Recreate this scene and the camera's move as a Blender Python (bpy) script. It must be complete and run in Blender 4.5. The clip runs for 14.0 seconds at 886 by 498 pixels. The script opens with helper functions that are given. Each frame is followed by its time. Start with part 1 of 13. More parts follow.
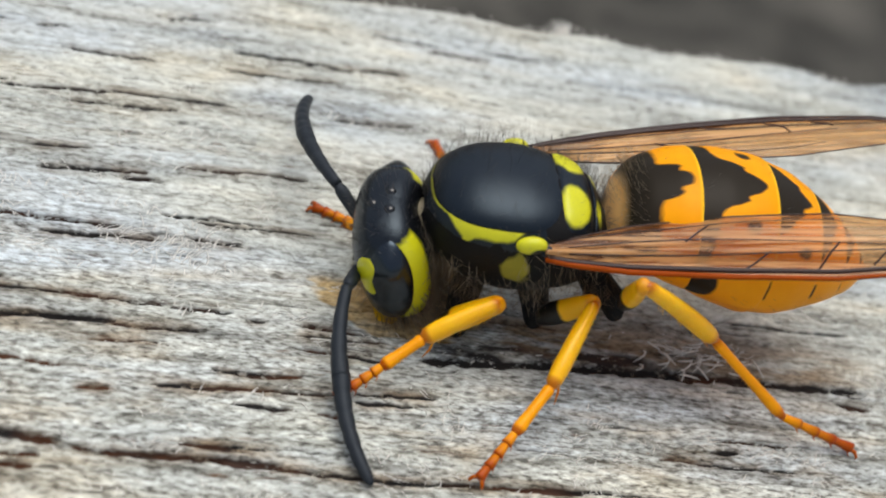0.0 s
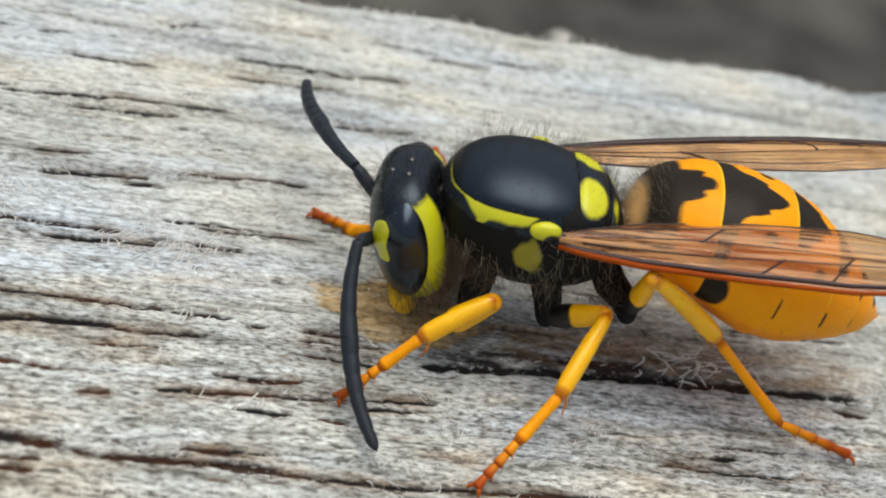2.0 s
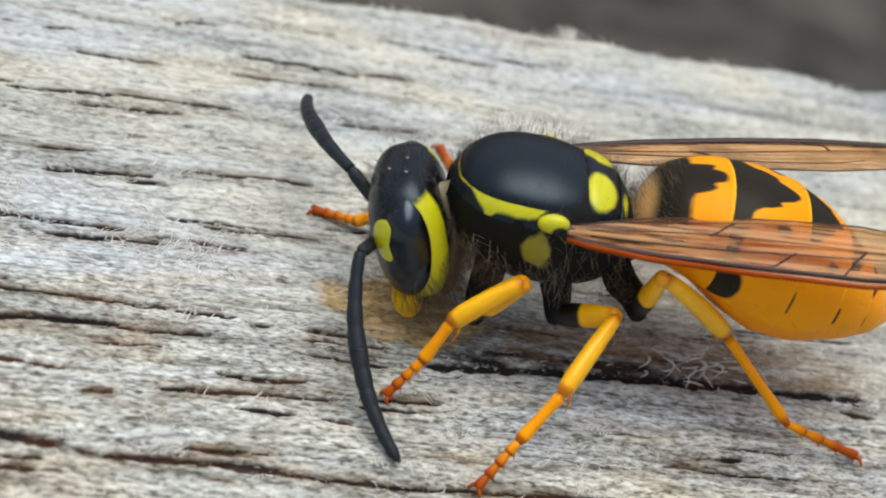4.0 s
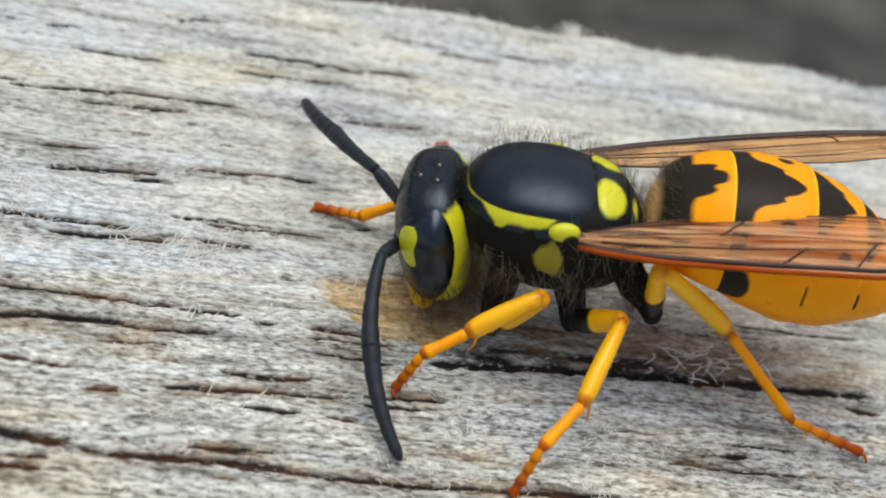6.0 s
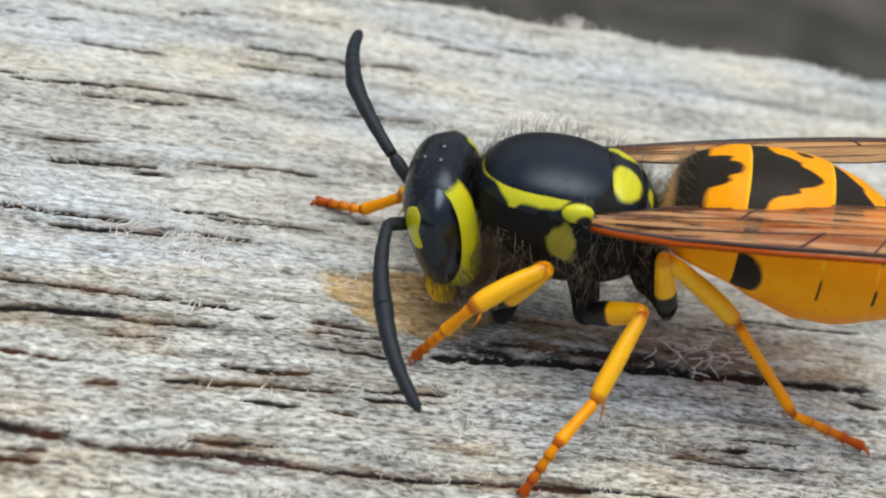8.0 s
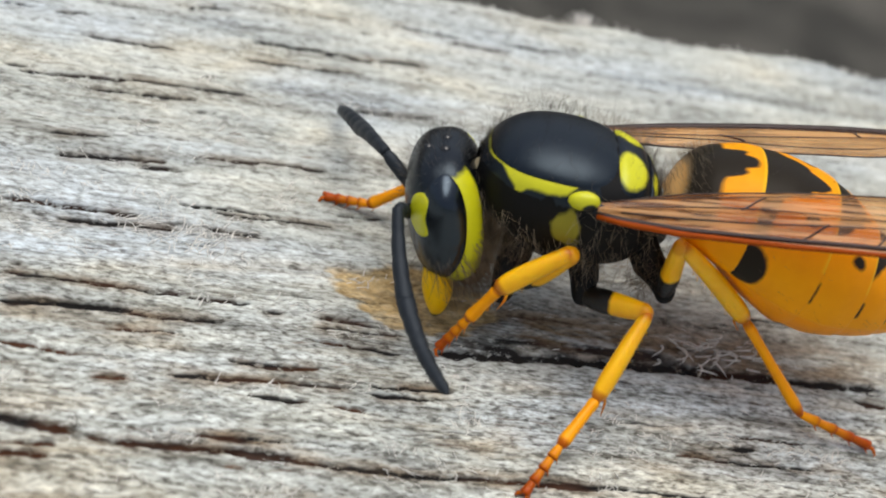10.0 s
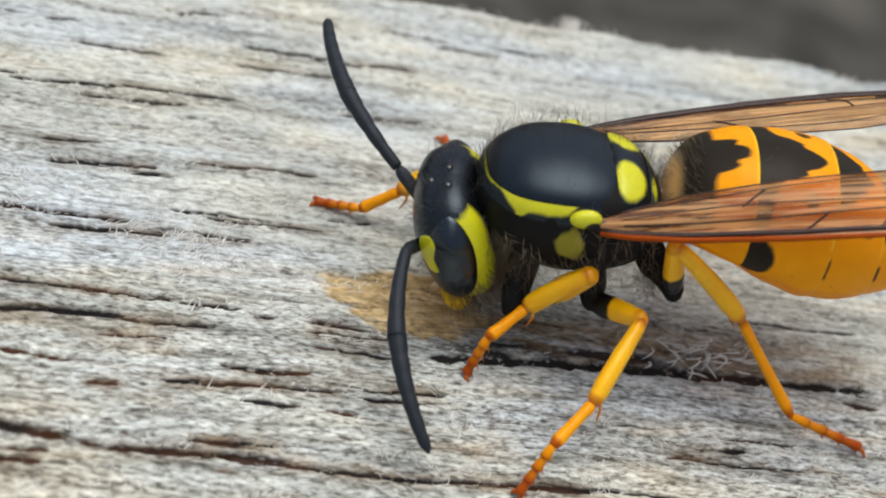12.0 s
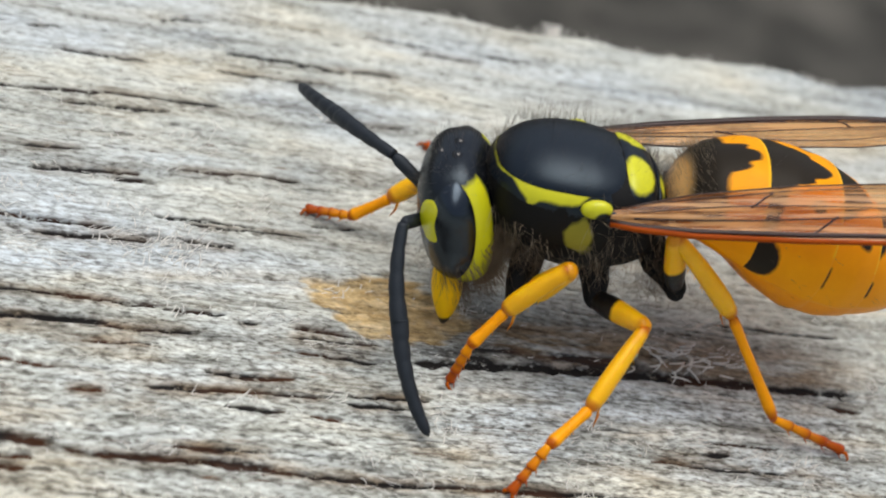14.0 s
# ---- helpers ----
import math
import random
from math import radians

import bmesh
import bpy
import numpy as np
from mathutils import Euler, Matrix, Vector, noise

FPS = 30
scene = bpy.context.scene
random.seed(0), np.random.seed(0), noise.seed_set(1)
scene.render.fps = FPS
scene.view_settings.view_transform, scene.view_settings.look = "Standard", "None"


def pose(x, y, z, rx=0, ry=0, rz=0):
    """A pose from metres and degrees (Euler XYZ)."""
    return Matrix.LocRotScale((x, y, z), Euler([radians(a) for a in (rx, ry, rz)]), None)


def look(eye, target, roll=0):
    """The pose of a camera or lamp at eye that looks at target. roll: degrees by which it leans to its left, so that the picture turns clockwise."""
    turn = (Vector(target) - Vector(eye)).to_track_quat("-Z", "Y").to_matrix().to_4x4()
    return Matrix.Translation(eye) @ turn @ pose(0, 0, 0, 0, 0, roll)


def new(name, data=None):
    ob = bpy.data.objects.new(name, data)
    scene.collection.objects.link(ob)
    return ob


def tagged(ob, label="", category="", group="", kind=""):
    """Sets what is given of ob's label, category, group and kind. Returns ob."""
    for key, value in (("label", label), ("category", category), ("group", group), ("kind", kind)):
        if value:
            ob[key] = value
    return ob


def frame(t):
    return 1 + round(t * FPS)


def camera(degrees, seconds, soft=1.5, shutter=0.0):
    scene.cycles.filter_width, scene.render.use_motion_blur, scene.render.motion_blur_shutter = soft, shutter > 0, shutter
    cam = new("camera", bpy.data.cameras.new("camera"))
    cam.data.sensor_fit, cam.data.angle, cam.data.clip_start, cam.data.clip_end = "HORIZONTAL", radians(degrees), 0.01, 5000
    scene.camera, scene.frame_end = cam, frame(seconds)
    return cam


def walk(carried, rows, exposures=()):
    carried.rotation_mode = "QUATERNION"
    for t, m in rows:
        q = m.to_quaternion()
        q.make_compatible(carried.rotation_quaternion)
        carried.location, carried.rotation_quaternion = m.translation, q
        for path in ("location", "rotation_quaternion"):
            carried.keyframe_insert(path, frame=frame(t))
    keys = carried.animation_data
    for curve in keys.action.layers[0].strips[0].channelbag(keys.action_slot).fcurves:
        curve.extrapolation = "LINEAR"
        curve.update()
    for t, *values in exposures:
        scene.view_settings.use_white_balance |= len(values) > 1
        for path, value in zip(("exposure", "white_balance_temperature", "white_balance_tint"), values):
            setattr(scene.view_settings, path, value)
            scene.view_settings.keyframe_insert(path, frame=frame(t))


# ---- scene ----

cam = camera(30, 14.0, soft=2.05)
walk(cam, [
    (0, pose(-0.0111575, -0.0249698, 0.0257442, 46.1128, -15.2874, -5.7984)),
    (0.5, pose(-0.0111369, -0.0249793, 0.0257859, 46.084, -15.2183, -5.6398)),
    (1, pose(-0.0111938, -0.0250103, 0.0257038, 46.2721, -15.308, -5.8209)),
    (1.5, pose(-0.0113115, -0.0250785, 0.0257865, 46.1668, -15.3834, -5.5807)),
    (2, pose(-0.0112781, -0.0250976, 0.0257873, 46.3981, -15.5118, -5.7895)),
    (4.5, pose(-0.0111622, -0.0249046, 0.0257464, 46.0917, -15.3478, -5.3953)),
    (5, pose(-0.0111539, -0.0249492, 0.0257416, 46.0662, -15.2713, -5.4141)),
    (5.5, pose(-0.0111984, -0.0248418, 0.02574, 45.983, -15.2786, -5.438)),
    (6, pose(-0.0111566, -0.0248536, 0.0257927, 45.919, -15.1907, -5.4302)),
    (6.5, pose(-0.0110793, -0.0248652, 0.0257455, 45.7941, -15.0974, -5.5124)),
    (7, pose(-0.0111216, -0.0248188, 0.0257581, 45.6759, -15.1838, -5.3264)),
    (7.5, pose(-0.0111968, -0.0247996, 0.0258096, 45.6057, -15.2387, -5.351)),
    (8, pose(-0.0110328, -0.0248174, 0.0257719, 45.664, -15.0687, -5.2669)),
    (10.5, pose(-0.0112633, -0.0247848, 0.0257777, 45.3635, -15.3375, -4.9052)),
    (11, pose(-0.0113776, -0.0248356, 0.0257889, 45.3874, -15.4233, -5.0007)),
    (11.5, pose(-0.0112947, -0.0248166, 0.0258258, 45.6193, -15.4448, -5.2428)),
    (12, pose(-0.0112892, -0.0248445, 0.0258077, 45.6789, -15.439, -5.4751)),
    (12.5, pose(-0.0114347, -0.0248215, 0.0257921, 45.7632, -15.7403, -5.4354)),
    (13, pose(-0.0114411, -0.0249101, 0.0258257, 45.7843, -15.8082, -5.5027)),
    (13.5, pose(-0.0114912, -0.0248989, 0.0257808, 45.9749, -15.9563, -5.7764)),
    (14, pose(-0.0113689, -0.0249154, 0.0257591, 46.1629, -15.7718, -6.1498)),
])

# ---- light and air ----
def world_light():
    world = bpy.data.worlds.new("overcast sky")
    scene.world = world
    world.use_nodes = True
    nt = world.node_tree
    nt.nodes.clear()
    sky = nt.nodes.new("ShaderNodeTexSky")
    sky.sky_type = "NISHITA"
    sky.sun_disc = False
    sky.sun_elevation = radians(84)
    sky.sun_rotation = radians(0)
    sky.dust_density = 4.0
    soft = nt.nodes.new("ShaderNodeHueSaturation")
    soft.inputs["Saturation"].default_value = 0.62
    bg = nt.nodes.new("ShaderNodeBackground")
    bg.inputs["Strength"].default_value = 0.125
    out = nt.nodes.new("ShaderNodeOutputWorld")
    nt.links.new(sky.outputs[0], soft.inputs["Color"])
    nt.links.new(soft.outputs[0], bg.inputs["Color"])
    nt.links.new(bg.outputs[0], out.inputs["Surface"])
    sun = bpy.data.lights.new("sun", "SUN")
    sun.energy = 1.6
    sun.angle = radians(54)
    sun.color = (1.0, 0.965, 0.91)
    ob = new("sun", sun)
    ob.matrix_world = look((0.0, 0.03, 0.3), (0, 0, 0))


world_light()
scene.view_settings.exposure = 0.18
cam.data.dof.use_dof = True
cam.data.dof.focus_distance = 0.0356
cam.data.dof.aperture_fstop = 112


# ---- materials ----
class Nodes:
    """A small node builder."""

    def __init__(self, name):
        self.m = bpy.data.materials.new(name)
        self.m.use_nodes = True
        self.t = self.m.node_tree
        self.t.nodes.clear()
        self.out = self.n("ShaderNodeOutputMaterial")

    def n(self, kind, **props):
        node = self.t.nodes.new(kind)
        for k, v in props.items():
            if k == "operation":
                node.operation = v
            elif k == "attribute_name":
                node.attribute_name = v
            elif k == "blend_type":
                node.blend_type = v
            elif k == "data_type":
                node.data_type = v
        return node

    def put(self, socket, value):
        if isinstance(value, bpy.types.NodeSocket):
            self.t.links.new(value, socket)
        else:
            socket.default_value = value

    def coords(self, scale=(1, 1, 1), kind="Object"):
        tc = self.n("ShaderNodeTexCoord")
        mp = self.n("ShaderNodeMapping")
        mp.inputs["Scale"].default_value = scale
        self.t.links.new(tc.outputs[kind], mp.inputs["Vector"])
        return mp.outputs[0]

    def noise(self, scale=(1, 1, 1), detail=4, rough=0.55, distort=0.0, size=1000.0):
        no = self.n("ShaderNodeTexNoise")
        self.put(no.inputs["Vector"], self.coords(scale))
        no.inputs["Scale"].default_value = size
        no.inputs["Detail"].default_value = detail
        no.inputs["Roughness"].default_value = rough
        no.inputs["Distortion"].default_value = distort
        return no.outputs["Fac"]

    def ramp(self, fac, *stops):
        r = self.n("ShaderNodeValToRGB")
        e = r.color_ramp.elements
        while len(e) < len(stops):
            e.new(0.5)
        for k, (p, c) in enumerate(stops):
            e[k].position = p
            e[k].color = (*c, 1) if len(c) == 3 else c
        self.put(r.inputs["Fac"], fac)
        return r.outputs["Color"]

    def mix(self, fac, a, b, how="MIX"):
        x = self.n("ShaderNodeMix", data_type="RGBA", blend_type=how)
        self.put(x.inputs[0], fac)
        self.put(x.inputs[6], a if not isinstance(a, tuple) else (*a, 1))
        self.put(x.inputs[7], b if not isinstance(b, tuple) else (*b, 1))
        return x.outputs[2]

    def math(self, op, a, b=0.0, c=0.0):
        x = self.n("ShaderNodeMath", operation=op)
        self.put(x.inputs[0], a)
        self.put(x.inputs[1], b)
        self.put(x.inputs[2], c)
        return x.outputs[0]

    def attr(self, name):
        return self.n("ShaderNodeAttribute", attribute_name=name).outputs["Fac"]

    def bump(self, height, strength=0.5, distance=0.00005):
        b = self.n("ShaderNodeBump")
        b.inputs["Strength"].default_value = strength
        b.inputs["Distance"].default_value = distance
        self.put(b.inputs["Height"], height)
        return b.outputs["Normal"]

    def skin(self, color, rough=0.5, normal=None, spec=0.5, coat=0.0, sub=0.0, sheen=0.0, tint=None):
        p = self.n("ShaderNodeBsdfPrincipled")
        self.put(p.inputs["Base Color"], color if not isinstance(color, tuple) else (*color, 1))
        self.put(p.inputs["Roughness"], rough)
        p.inputs["Specular IOR Level"].default_value = spec
        p.inputs["Coat Weight"].default_value = coat
        p.inputs["Coat Roughness"].default_value = 0.2
        p.inputs["Sheen Weight"].default_value = sheen
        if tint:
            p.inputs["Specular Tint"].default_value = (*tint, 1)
        if sub:
            p.inputs["Subsurface Weight"].default_value = sub
            p.inputs["Subsurface Radius"].default_value = (1.0, 0.5, 0.15)
            p.inputs["Subsurface Scale"].default_value = 0.0002
        if normal is not None:
            self.put(p.inputs["Normal"], normal)
        self.t.links.new(p.outputs[0], self.out.inputs["Surface"])
        return p


def mat_wood():
    """Grey weathered softwood: bleached ridges, tan and blue-grey patches, short dark flecks, near-black to rust-brown
    cracks.
    """
    k = Nodes("weathered wood")
    patch = k.noise((0.11, 0.42, 0.5), 4, 0.6, 0.6)
    tone = k.ramp(patch, (0.30, (0.375, 0.395, 0.375)), (0.43, (0.47, 0.495, 0.46)), (0.53, (0.57, 0.585, 0.525)), (0.66, (0.56, 0.53, 0.425)), (0.78, (0.51, 0.44, 0.30)))
    cool = k.noise((0.10, 0.34, 0.5), 3, 0.5, 0.4, 900)
    tone = k.mix(k.ramp(cool, (0.46, (0, 0, 0)), (0.62, (0.9, 0.9, 0.9))), tone, (0.49, 0.545, 0.57))
    tan = k.noise((0.28, 1.3, 1.0), 4, 0.6, 0.3, 1100)
    worn = k.attr("worn")
    tone = k.mix(k.math("MULTIPLY", k.math("MULTIPLY_ADD", worn, 0.9, 0.15), k.ramp(tan, (0.51, (0, 0, 0)), (0.70, (0.5, 0.5, 0.5)))), tone, (0.38, 0.285, 0.16))
    # brown beside the cracks, plus the wasp's under-body shade put into the colour
    stain = k.math("MULTIPLY", k.attr("stain"), k.ramp(k.noise((0.5, 2.0, 1.0), 4, 0.65), (0.36, (0, 0, 0)), (0.54, (1, 1, 1))))
    tone = k.mix(k.math("MULTIPLY", stain, k.math("MULTIPLY_ADD", k.attr("worn"), 0.5, 0.38)), tone, (0.21, 0.14, 0.072))
    fresh = k.attr("fresh")
    ochre = k.ramp(k.noise((0.9, 3.4, 1.0), 5, 0.7, 0.4), (0.30, (0.32, 0.20, 0.085)), (0.44, (0.50, 0.36, 0.17)), (0.56, (0.60, 0.46, 0.25)), (0.72, (0.70, 0.58, 0.37)))
    tone = k.mix(k.math("MULTIPLY", fresh, k.ramp(k.noise((1.4, 4.0, 1.0), 4, 0.7), (0.28, (0.6, 0.6, 0.6)), (0.46, (1, 1, 1)))), tone, ochre)
    fibre = k.noise((0.8, 5.0, 2.0), 5, 0.7, 0.15)
    tone = k.mix(k.math("MULTIPLY_ADD", worn, 0.3, 0.35), tone, k.ramp(fibre, (0.30, (0.46, 0.45, 0.43)), (0.41, (0.84, 0.83, 0.82)), (0.50, (1.0, 1.0, 1.0)), (0.66, (1.10, 1.10, 1.10))), "MULTIPLY")
    mid = k.noise((0.45, 3.0, 1.0), 4, 0.65, 0.2)
    tone = k.mix(k.math("MULTIPLY_ADD", worn, 0.6, 0.25), tone, k.ramp(mid, (0.32, (0.34, 0.325, 0.30)), (0.41, (0.74, 0.73, 0.70)), (0.49, (1, 1, 1)), (0.66, (1.10, 1.10, 1.10))), "MULTIPLY")
    dash = k.noise((2.2, 8.0, 4.0), 2, 0.6, 0.1)
    tone = k.mix(k.math("MULTIPLY_ADD", worn, 0.45, 0.2), tone, k.ramp(dash, (0.31, (0.09, 0.08, 0.075)), (0.39, (0.40, 0.385, 0.37)), (0.455, (1, 1, 1)), (0.64, (1.08, 1.08, 1.09))), "MULTIPLY")
    band = k.noise((0.10, 1.35, 1.0), 4, 0.62, 0.35)
    tone = k.mix(0.85, tone, k.ramp(band, (0.33, (0.52, 0.51, 0.50)), (0.43, (0.84, 0.84, 0.83)), (0.50, (1, 1, 1)), (0.64, (1.12, 1.12, 1.11))), "MULTIPLY")
    rough_band = k.ramp(band, (0.36, (0.5, 0.5, 0.5)), (0.52, (0, 0, 0)))
    speck = k.noise((4.6, 10.5, 6.0), 2, 0.6, 0.1)
    tone = k.mix(k.math("ADD", k.math("MULTIPLY_ADD", worn, 0.5, 0.3), rough_band), tone, k.ramp(speck, (0.34, (0.30, 0.285, 0.27)), (0.43, (0.78, 0.77, 0.755)), (0.52, (1, 1, 1)), (0.64, (1.32, 1.33, 1.35))), "MULTIPLY")
    streak = k.noise((0.30, 2.4, 1.0), 5, 0.68, 0.7)
    tone = k.mix(0.6, tone, k.ramp(streak, (0.27, (0.20, 0.175, 0.15)), (0.37, (0.62, 0.58, 0.53)), (0.45, (1, 1, 1)), (0.62, (1.0, 1.0, 1.0)), (0.72, (1.10, 1.08, 1.04))), "MULTIPLY")
    curl = k.noise((0.9, 2.2, 1.0), 4, 0.7, 1.6)
    tone = k.mix(0.4, tone, k.ramp(curl, (0.34, (0.66, 0.63, 0.58)), (0.46, (1, 1, 1)), (0.58, (1.0, 1.0, 1.0)), (0.68, (1.14, 1.13, 1.10))), "MULTIPLY")
    mottle = k.noise((3.0, 5.0, 3.0), 4, 0.7, 0.6)
    tone = k.mix(0.75, tone, k.ramp(mottle, (0.33, (0.46, 0.43, 0.40)), (0.44, (0.92, 0.91, 0.89)), (0.54, (1, 1, 1)), (0.68, (1.22, 1.21, 1.18))), "MULTIPLY")
    # near-black to rust-brown colour that follows the carved cracks, broken by noise
    rot = k.math("MULTIPLY", k.attr("rot"), k.ramp(k.noise((2.6, 8.0, 3.0), 4, 0.7, 0.2), (0.38, (0.05, 0.05, 0.05)), (0.47, (1, 1, 1))))
    scar = k.noise((0.55, 3.6, 2.0), 4, 0.7, 0.25)
    scar = k.math("MULTIPLY", k.ramp(scar, (0.29, (1, 1, 1)), (0.36, (0, 0, 0))), k.ramp(k.noise((0.16, 0.6, 1.0), 2, 0.5), (0.40, (0.15, 0.15, 0.15)), (0.56, (1, 1, 1))))
    tone = k.mix(scar, tone, k.mix(k.ramp(k.noise((0.5, 1.4, 1.0), 2), (0.46, (0, 0, 0)), (0.58, (1, 1, 1))), (0.045, 0.042, 0.040), (0.17, 0.085, 0.032)))
    rust = k.noise((0.25, 1.0, 1.0), 3)
    brown = k.mix(k.math("MULTIPLY", k.math("MULTIPLY_ADD", worn, 0.9, 0.0), k.ramp(rust, (0.46, (0, 0, 0)), (0.60, (1, 1, 1)))), (0.020, 0.018, 0.017), (0.10, 0.040, 0.018))
    tone = k.mix(k.ramp(rot, (0.08, (0, 0, 0)), (0.42, (1, 1, 1))), tone, brown)
    h = k.math("ADD", k.math("MULTIPLY", fibre, 0.8), k.math("MULTIPLY", speck, 0.9))
    h = k.math("ADD", h, k.math("MULTIPLY", dash, 0.7))
    h = k.math("ADD", h, k.math("MULTIPLY", mid, 0.6))
    h = k.math("ADD", h, k.math("MULTIPLY", k.math("ADD", streak, k.math("ADD", curl, mottle)), 0.7))
    k.skin(tone, 0.85, k.bump(h, 0.32, 0.00004), spec=0.2)
    return k.m


def mat_chitin(name, pigment, other=None, rough=0.3, bump=0.3, coat=0.0, spec=0.35, rim=None, attr="pattern", sub=0.0, size=(14, 14, 14), tint=None):
    """Hard shell; where the attribute is above zero it has the second pigment."""
    k = Nodes(name)
    n1 = k.noise(size, 3, 0.6)
    n2 = k.noise((1.6, 1.6, 1.6), 4, 0.6)

    def shade(c):
        lo = tuple(v * 0.82 for v in c)
        hi = tuple(min(1, v * 1.15) for v in c)
        return k.mix(n2, lo, hi)

    col = shade(pigment)
    if other:
        wob = k.math("MULTIPLY", k.math("SUBTRACT", k.noise((5, 5, 5), 3, 0.6), 0.5), 0.10)
        d = k.math("ADD", k.attr(attr), wob)
        f = k.ramp(k.math("MULTIPLY_ADD", d, 12.0, 0.5), (0.0, (0, 0, 0)), (1.0, (1, 1, 1)))
        bright = shade(other)
        if rim:
            bright = k.mix(k.attr("rim"), bright, rim)
        col = k.mix(f, col, bright)
        if rim:
            col = k.mix(k.attr("pale"), col, (0.66, 0.42, 0.18))
    k.skin(col, rough, k.bump(n1, bump, 0.00002), spec=spec, coat=coat, sub=sub, tint=tint)
    return k.m


BLACK = (0.003, 0.0045, 0.0075)
LEMON = (0.62, 0.60, 0.012)
GOLD = (1.0, 0.35, 0.0)
AMBER = (0.98, 0.345, 0.0)
RUST = (0.42, 0.085, 0.006)
M = {}
M["wood"] = mat_wood()
M["thorax"] = mat_chitin("black shell, hairy side", (0.006, 0.006, 0.006), (0.32, 0.28, 0.03), 0.6, 0.5, spec=0.15)
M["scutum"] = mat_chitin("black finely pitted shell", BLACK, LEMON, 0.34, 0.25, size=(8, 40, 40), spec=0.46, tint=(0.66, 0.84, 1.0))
M["gaster"] = mat_chitin("yellow shell, black marks", (0.020, 0.015, 0.009), GOLD, 0.40, 0.12, spec=0.12, rim=(0.92, 0.60, 0.02))
M["sternite"] = mat_chitin("amber underside shell", (0.03, 0.02, 0.01), (0.98, 0.32, 0.0), 0.38, 0.15, spec=0.18)
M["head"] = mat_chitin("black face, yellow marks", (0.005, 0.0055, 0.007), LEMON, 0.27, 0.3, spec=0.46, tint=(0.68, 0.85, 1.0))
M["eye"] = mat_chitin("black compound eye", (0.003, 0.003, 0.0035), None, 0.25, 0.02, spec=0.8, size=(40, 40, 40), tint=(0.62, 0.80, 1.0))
M["ocellus"] = mat_chitin("glassy ocellus", (0.004, 0.004, 0.005), None, 0.06, 0.0, coat=0.0, spec=0.7)
M["antenna"] = mat_chitin("slate black antenna", (0.013, 0.016, 0.020), None, 0.55, 0.6, spec=0.35, tint=(0.8, 0.9, 1.0))
M["leg"] = mat_chitin("yellow leg, black base", (0.008, 0.007, 0.006), (1.0, 0.475, 0.004), 0.30, 0.9, spec=0.36, sub=0.22, rim=(0.42, 0.06, 0.0), size=(7, 7, 7))
M["tarsus"] = mat_chitin("amber tarsus", RUST, AMBER, 0.36, 0.3, spec=0.2, sub=0.10, rim=(0.36, 0.055, 0.0), size=(7, 7, 7))
M["mandible"] = mat_chitin("yellow jaw, black edge", (0.012, 0.008, 0.006), (0.88, 0.50, 0.0), 0.4, 0.2, spec=0.15)


def mat_plain(name, color, rough=0.6, spec=0.4):
    k = Nodes(name)
    n2 = k.noise((2, 2, 2), 4, 0.6)
    k.skin(k.mix(n2, tuple(v * 0.7 for v in color), tuple(min(1, v * 1.2) for v in color)), rough, spec=spec)
    return k.m


def mat_wing():
    """Thin amber membrane with fine lengthwise folds."""
    k = Nodes("amber wing membrane")
    folds = k.noise((0.35, 9.0, 9.0), 4, 0.6, 0.2)
    col = k.mix(k.ramp(folds, (0.43, (0, 0, 0)), (0.57, (1, 1, 1))), (0.16, 0.050, 0.010), (0.58, 0.30, 0.11))
    p = k.skin(col, 0.26, k.bump(folds, 0.4, 0.00004), spec=0.4)
    tr = k.n("ShaderNodeBsdfTransparent")
    tr.inputs["Color"].default_value = (0.88, 0.60, 0.32, 1)
    mx = k.n("ShaderNodeMixShader")
    dens = k.attr("dense")
    k.put(mx.inputs[0], k.math("MULTIPLY_ADD", dens, 0.55, k.math("MULTIPLY_ADD", folds, 0.5, 0.28)))
    k.t.links.new(tr.outputs[0], mx.inputs[1])
    k.t.links.new(p.outputs[0], mx.inputs[2])
    k.t.links.new(mx.outputs[0], k.out.inputs["Surface"])
    return k.m


def mat_ground():
    k = Nodes("dark bare ground")
    a = k.noise((1, 1, 1), 6, 0.65, 0.4, 22)
    b = k.ramp(k.noise((1, 1, 1), 4, 0.6, 0.0, 9), (0.42, (0, 0, 0)), (0.58, (1, 1, 1)))
    col = k.mix(b, k.ramp(a, (0.3, (0.018, 0.018, 0.015)), (0.55, (0.052, 0.050, 0.043)), (0.75, (0.095, 0.09, 0.076))), (0.10, 0.094, 0.080))
    k.skin(col, 0.9, k.bump(a, 0.6, 0.01), spec=0.2)
    return k.m


M["vein"] = mat_plain("dark brown wing vein", (0.026, 0.008, 0.004), 0.4)
M["costa"] = mat_plain("rust wing edge vein", (0.32, 0.052, 0.0), 0.5, 0.12)
M["wing"] = mat_wing()
M["brown_hair"] = mat_plain("brown hair", (0.11, 0.075, 0.042), 0.6)
M["hair"] = mat_plain("dark hair", (0.10, 0.085, 0.07), 0.5)
M["pale_hair"] = mat_plain("pale hair", (0.36, 0.29, 0.20), 0.5)
M["fibre"] = mat_plain("bleached wood fibre", (0.74, 0.72, 0.66), 0.85, 0.2)
M["mouth"] = mat_plain("brown hairy mouthparts", (0.10, 0.055, 0.025), 0.7, 0.2)
M["ground"] = mat_ground()
M["neck"] = mat_plain("tan neck membrane", (0.30, 0.25, 0.15), 0.6)

MM = 0.001


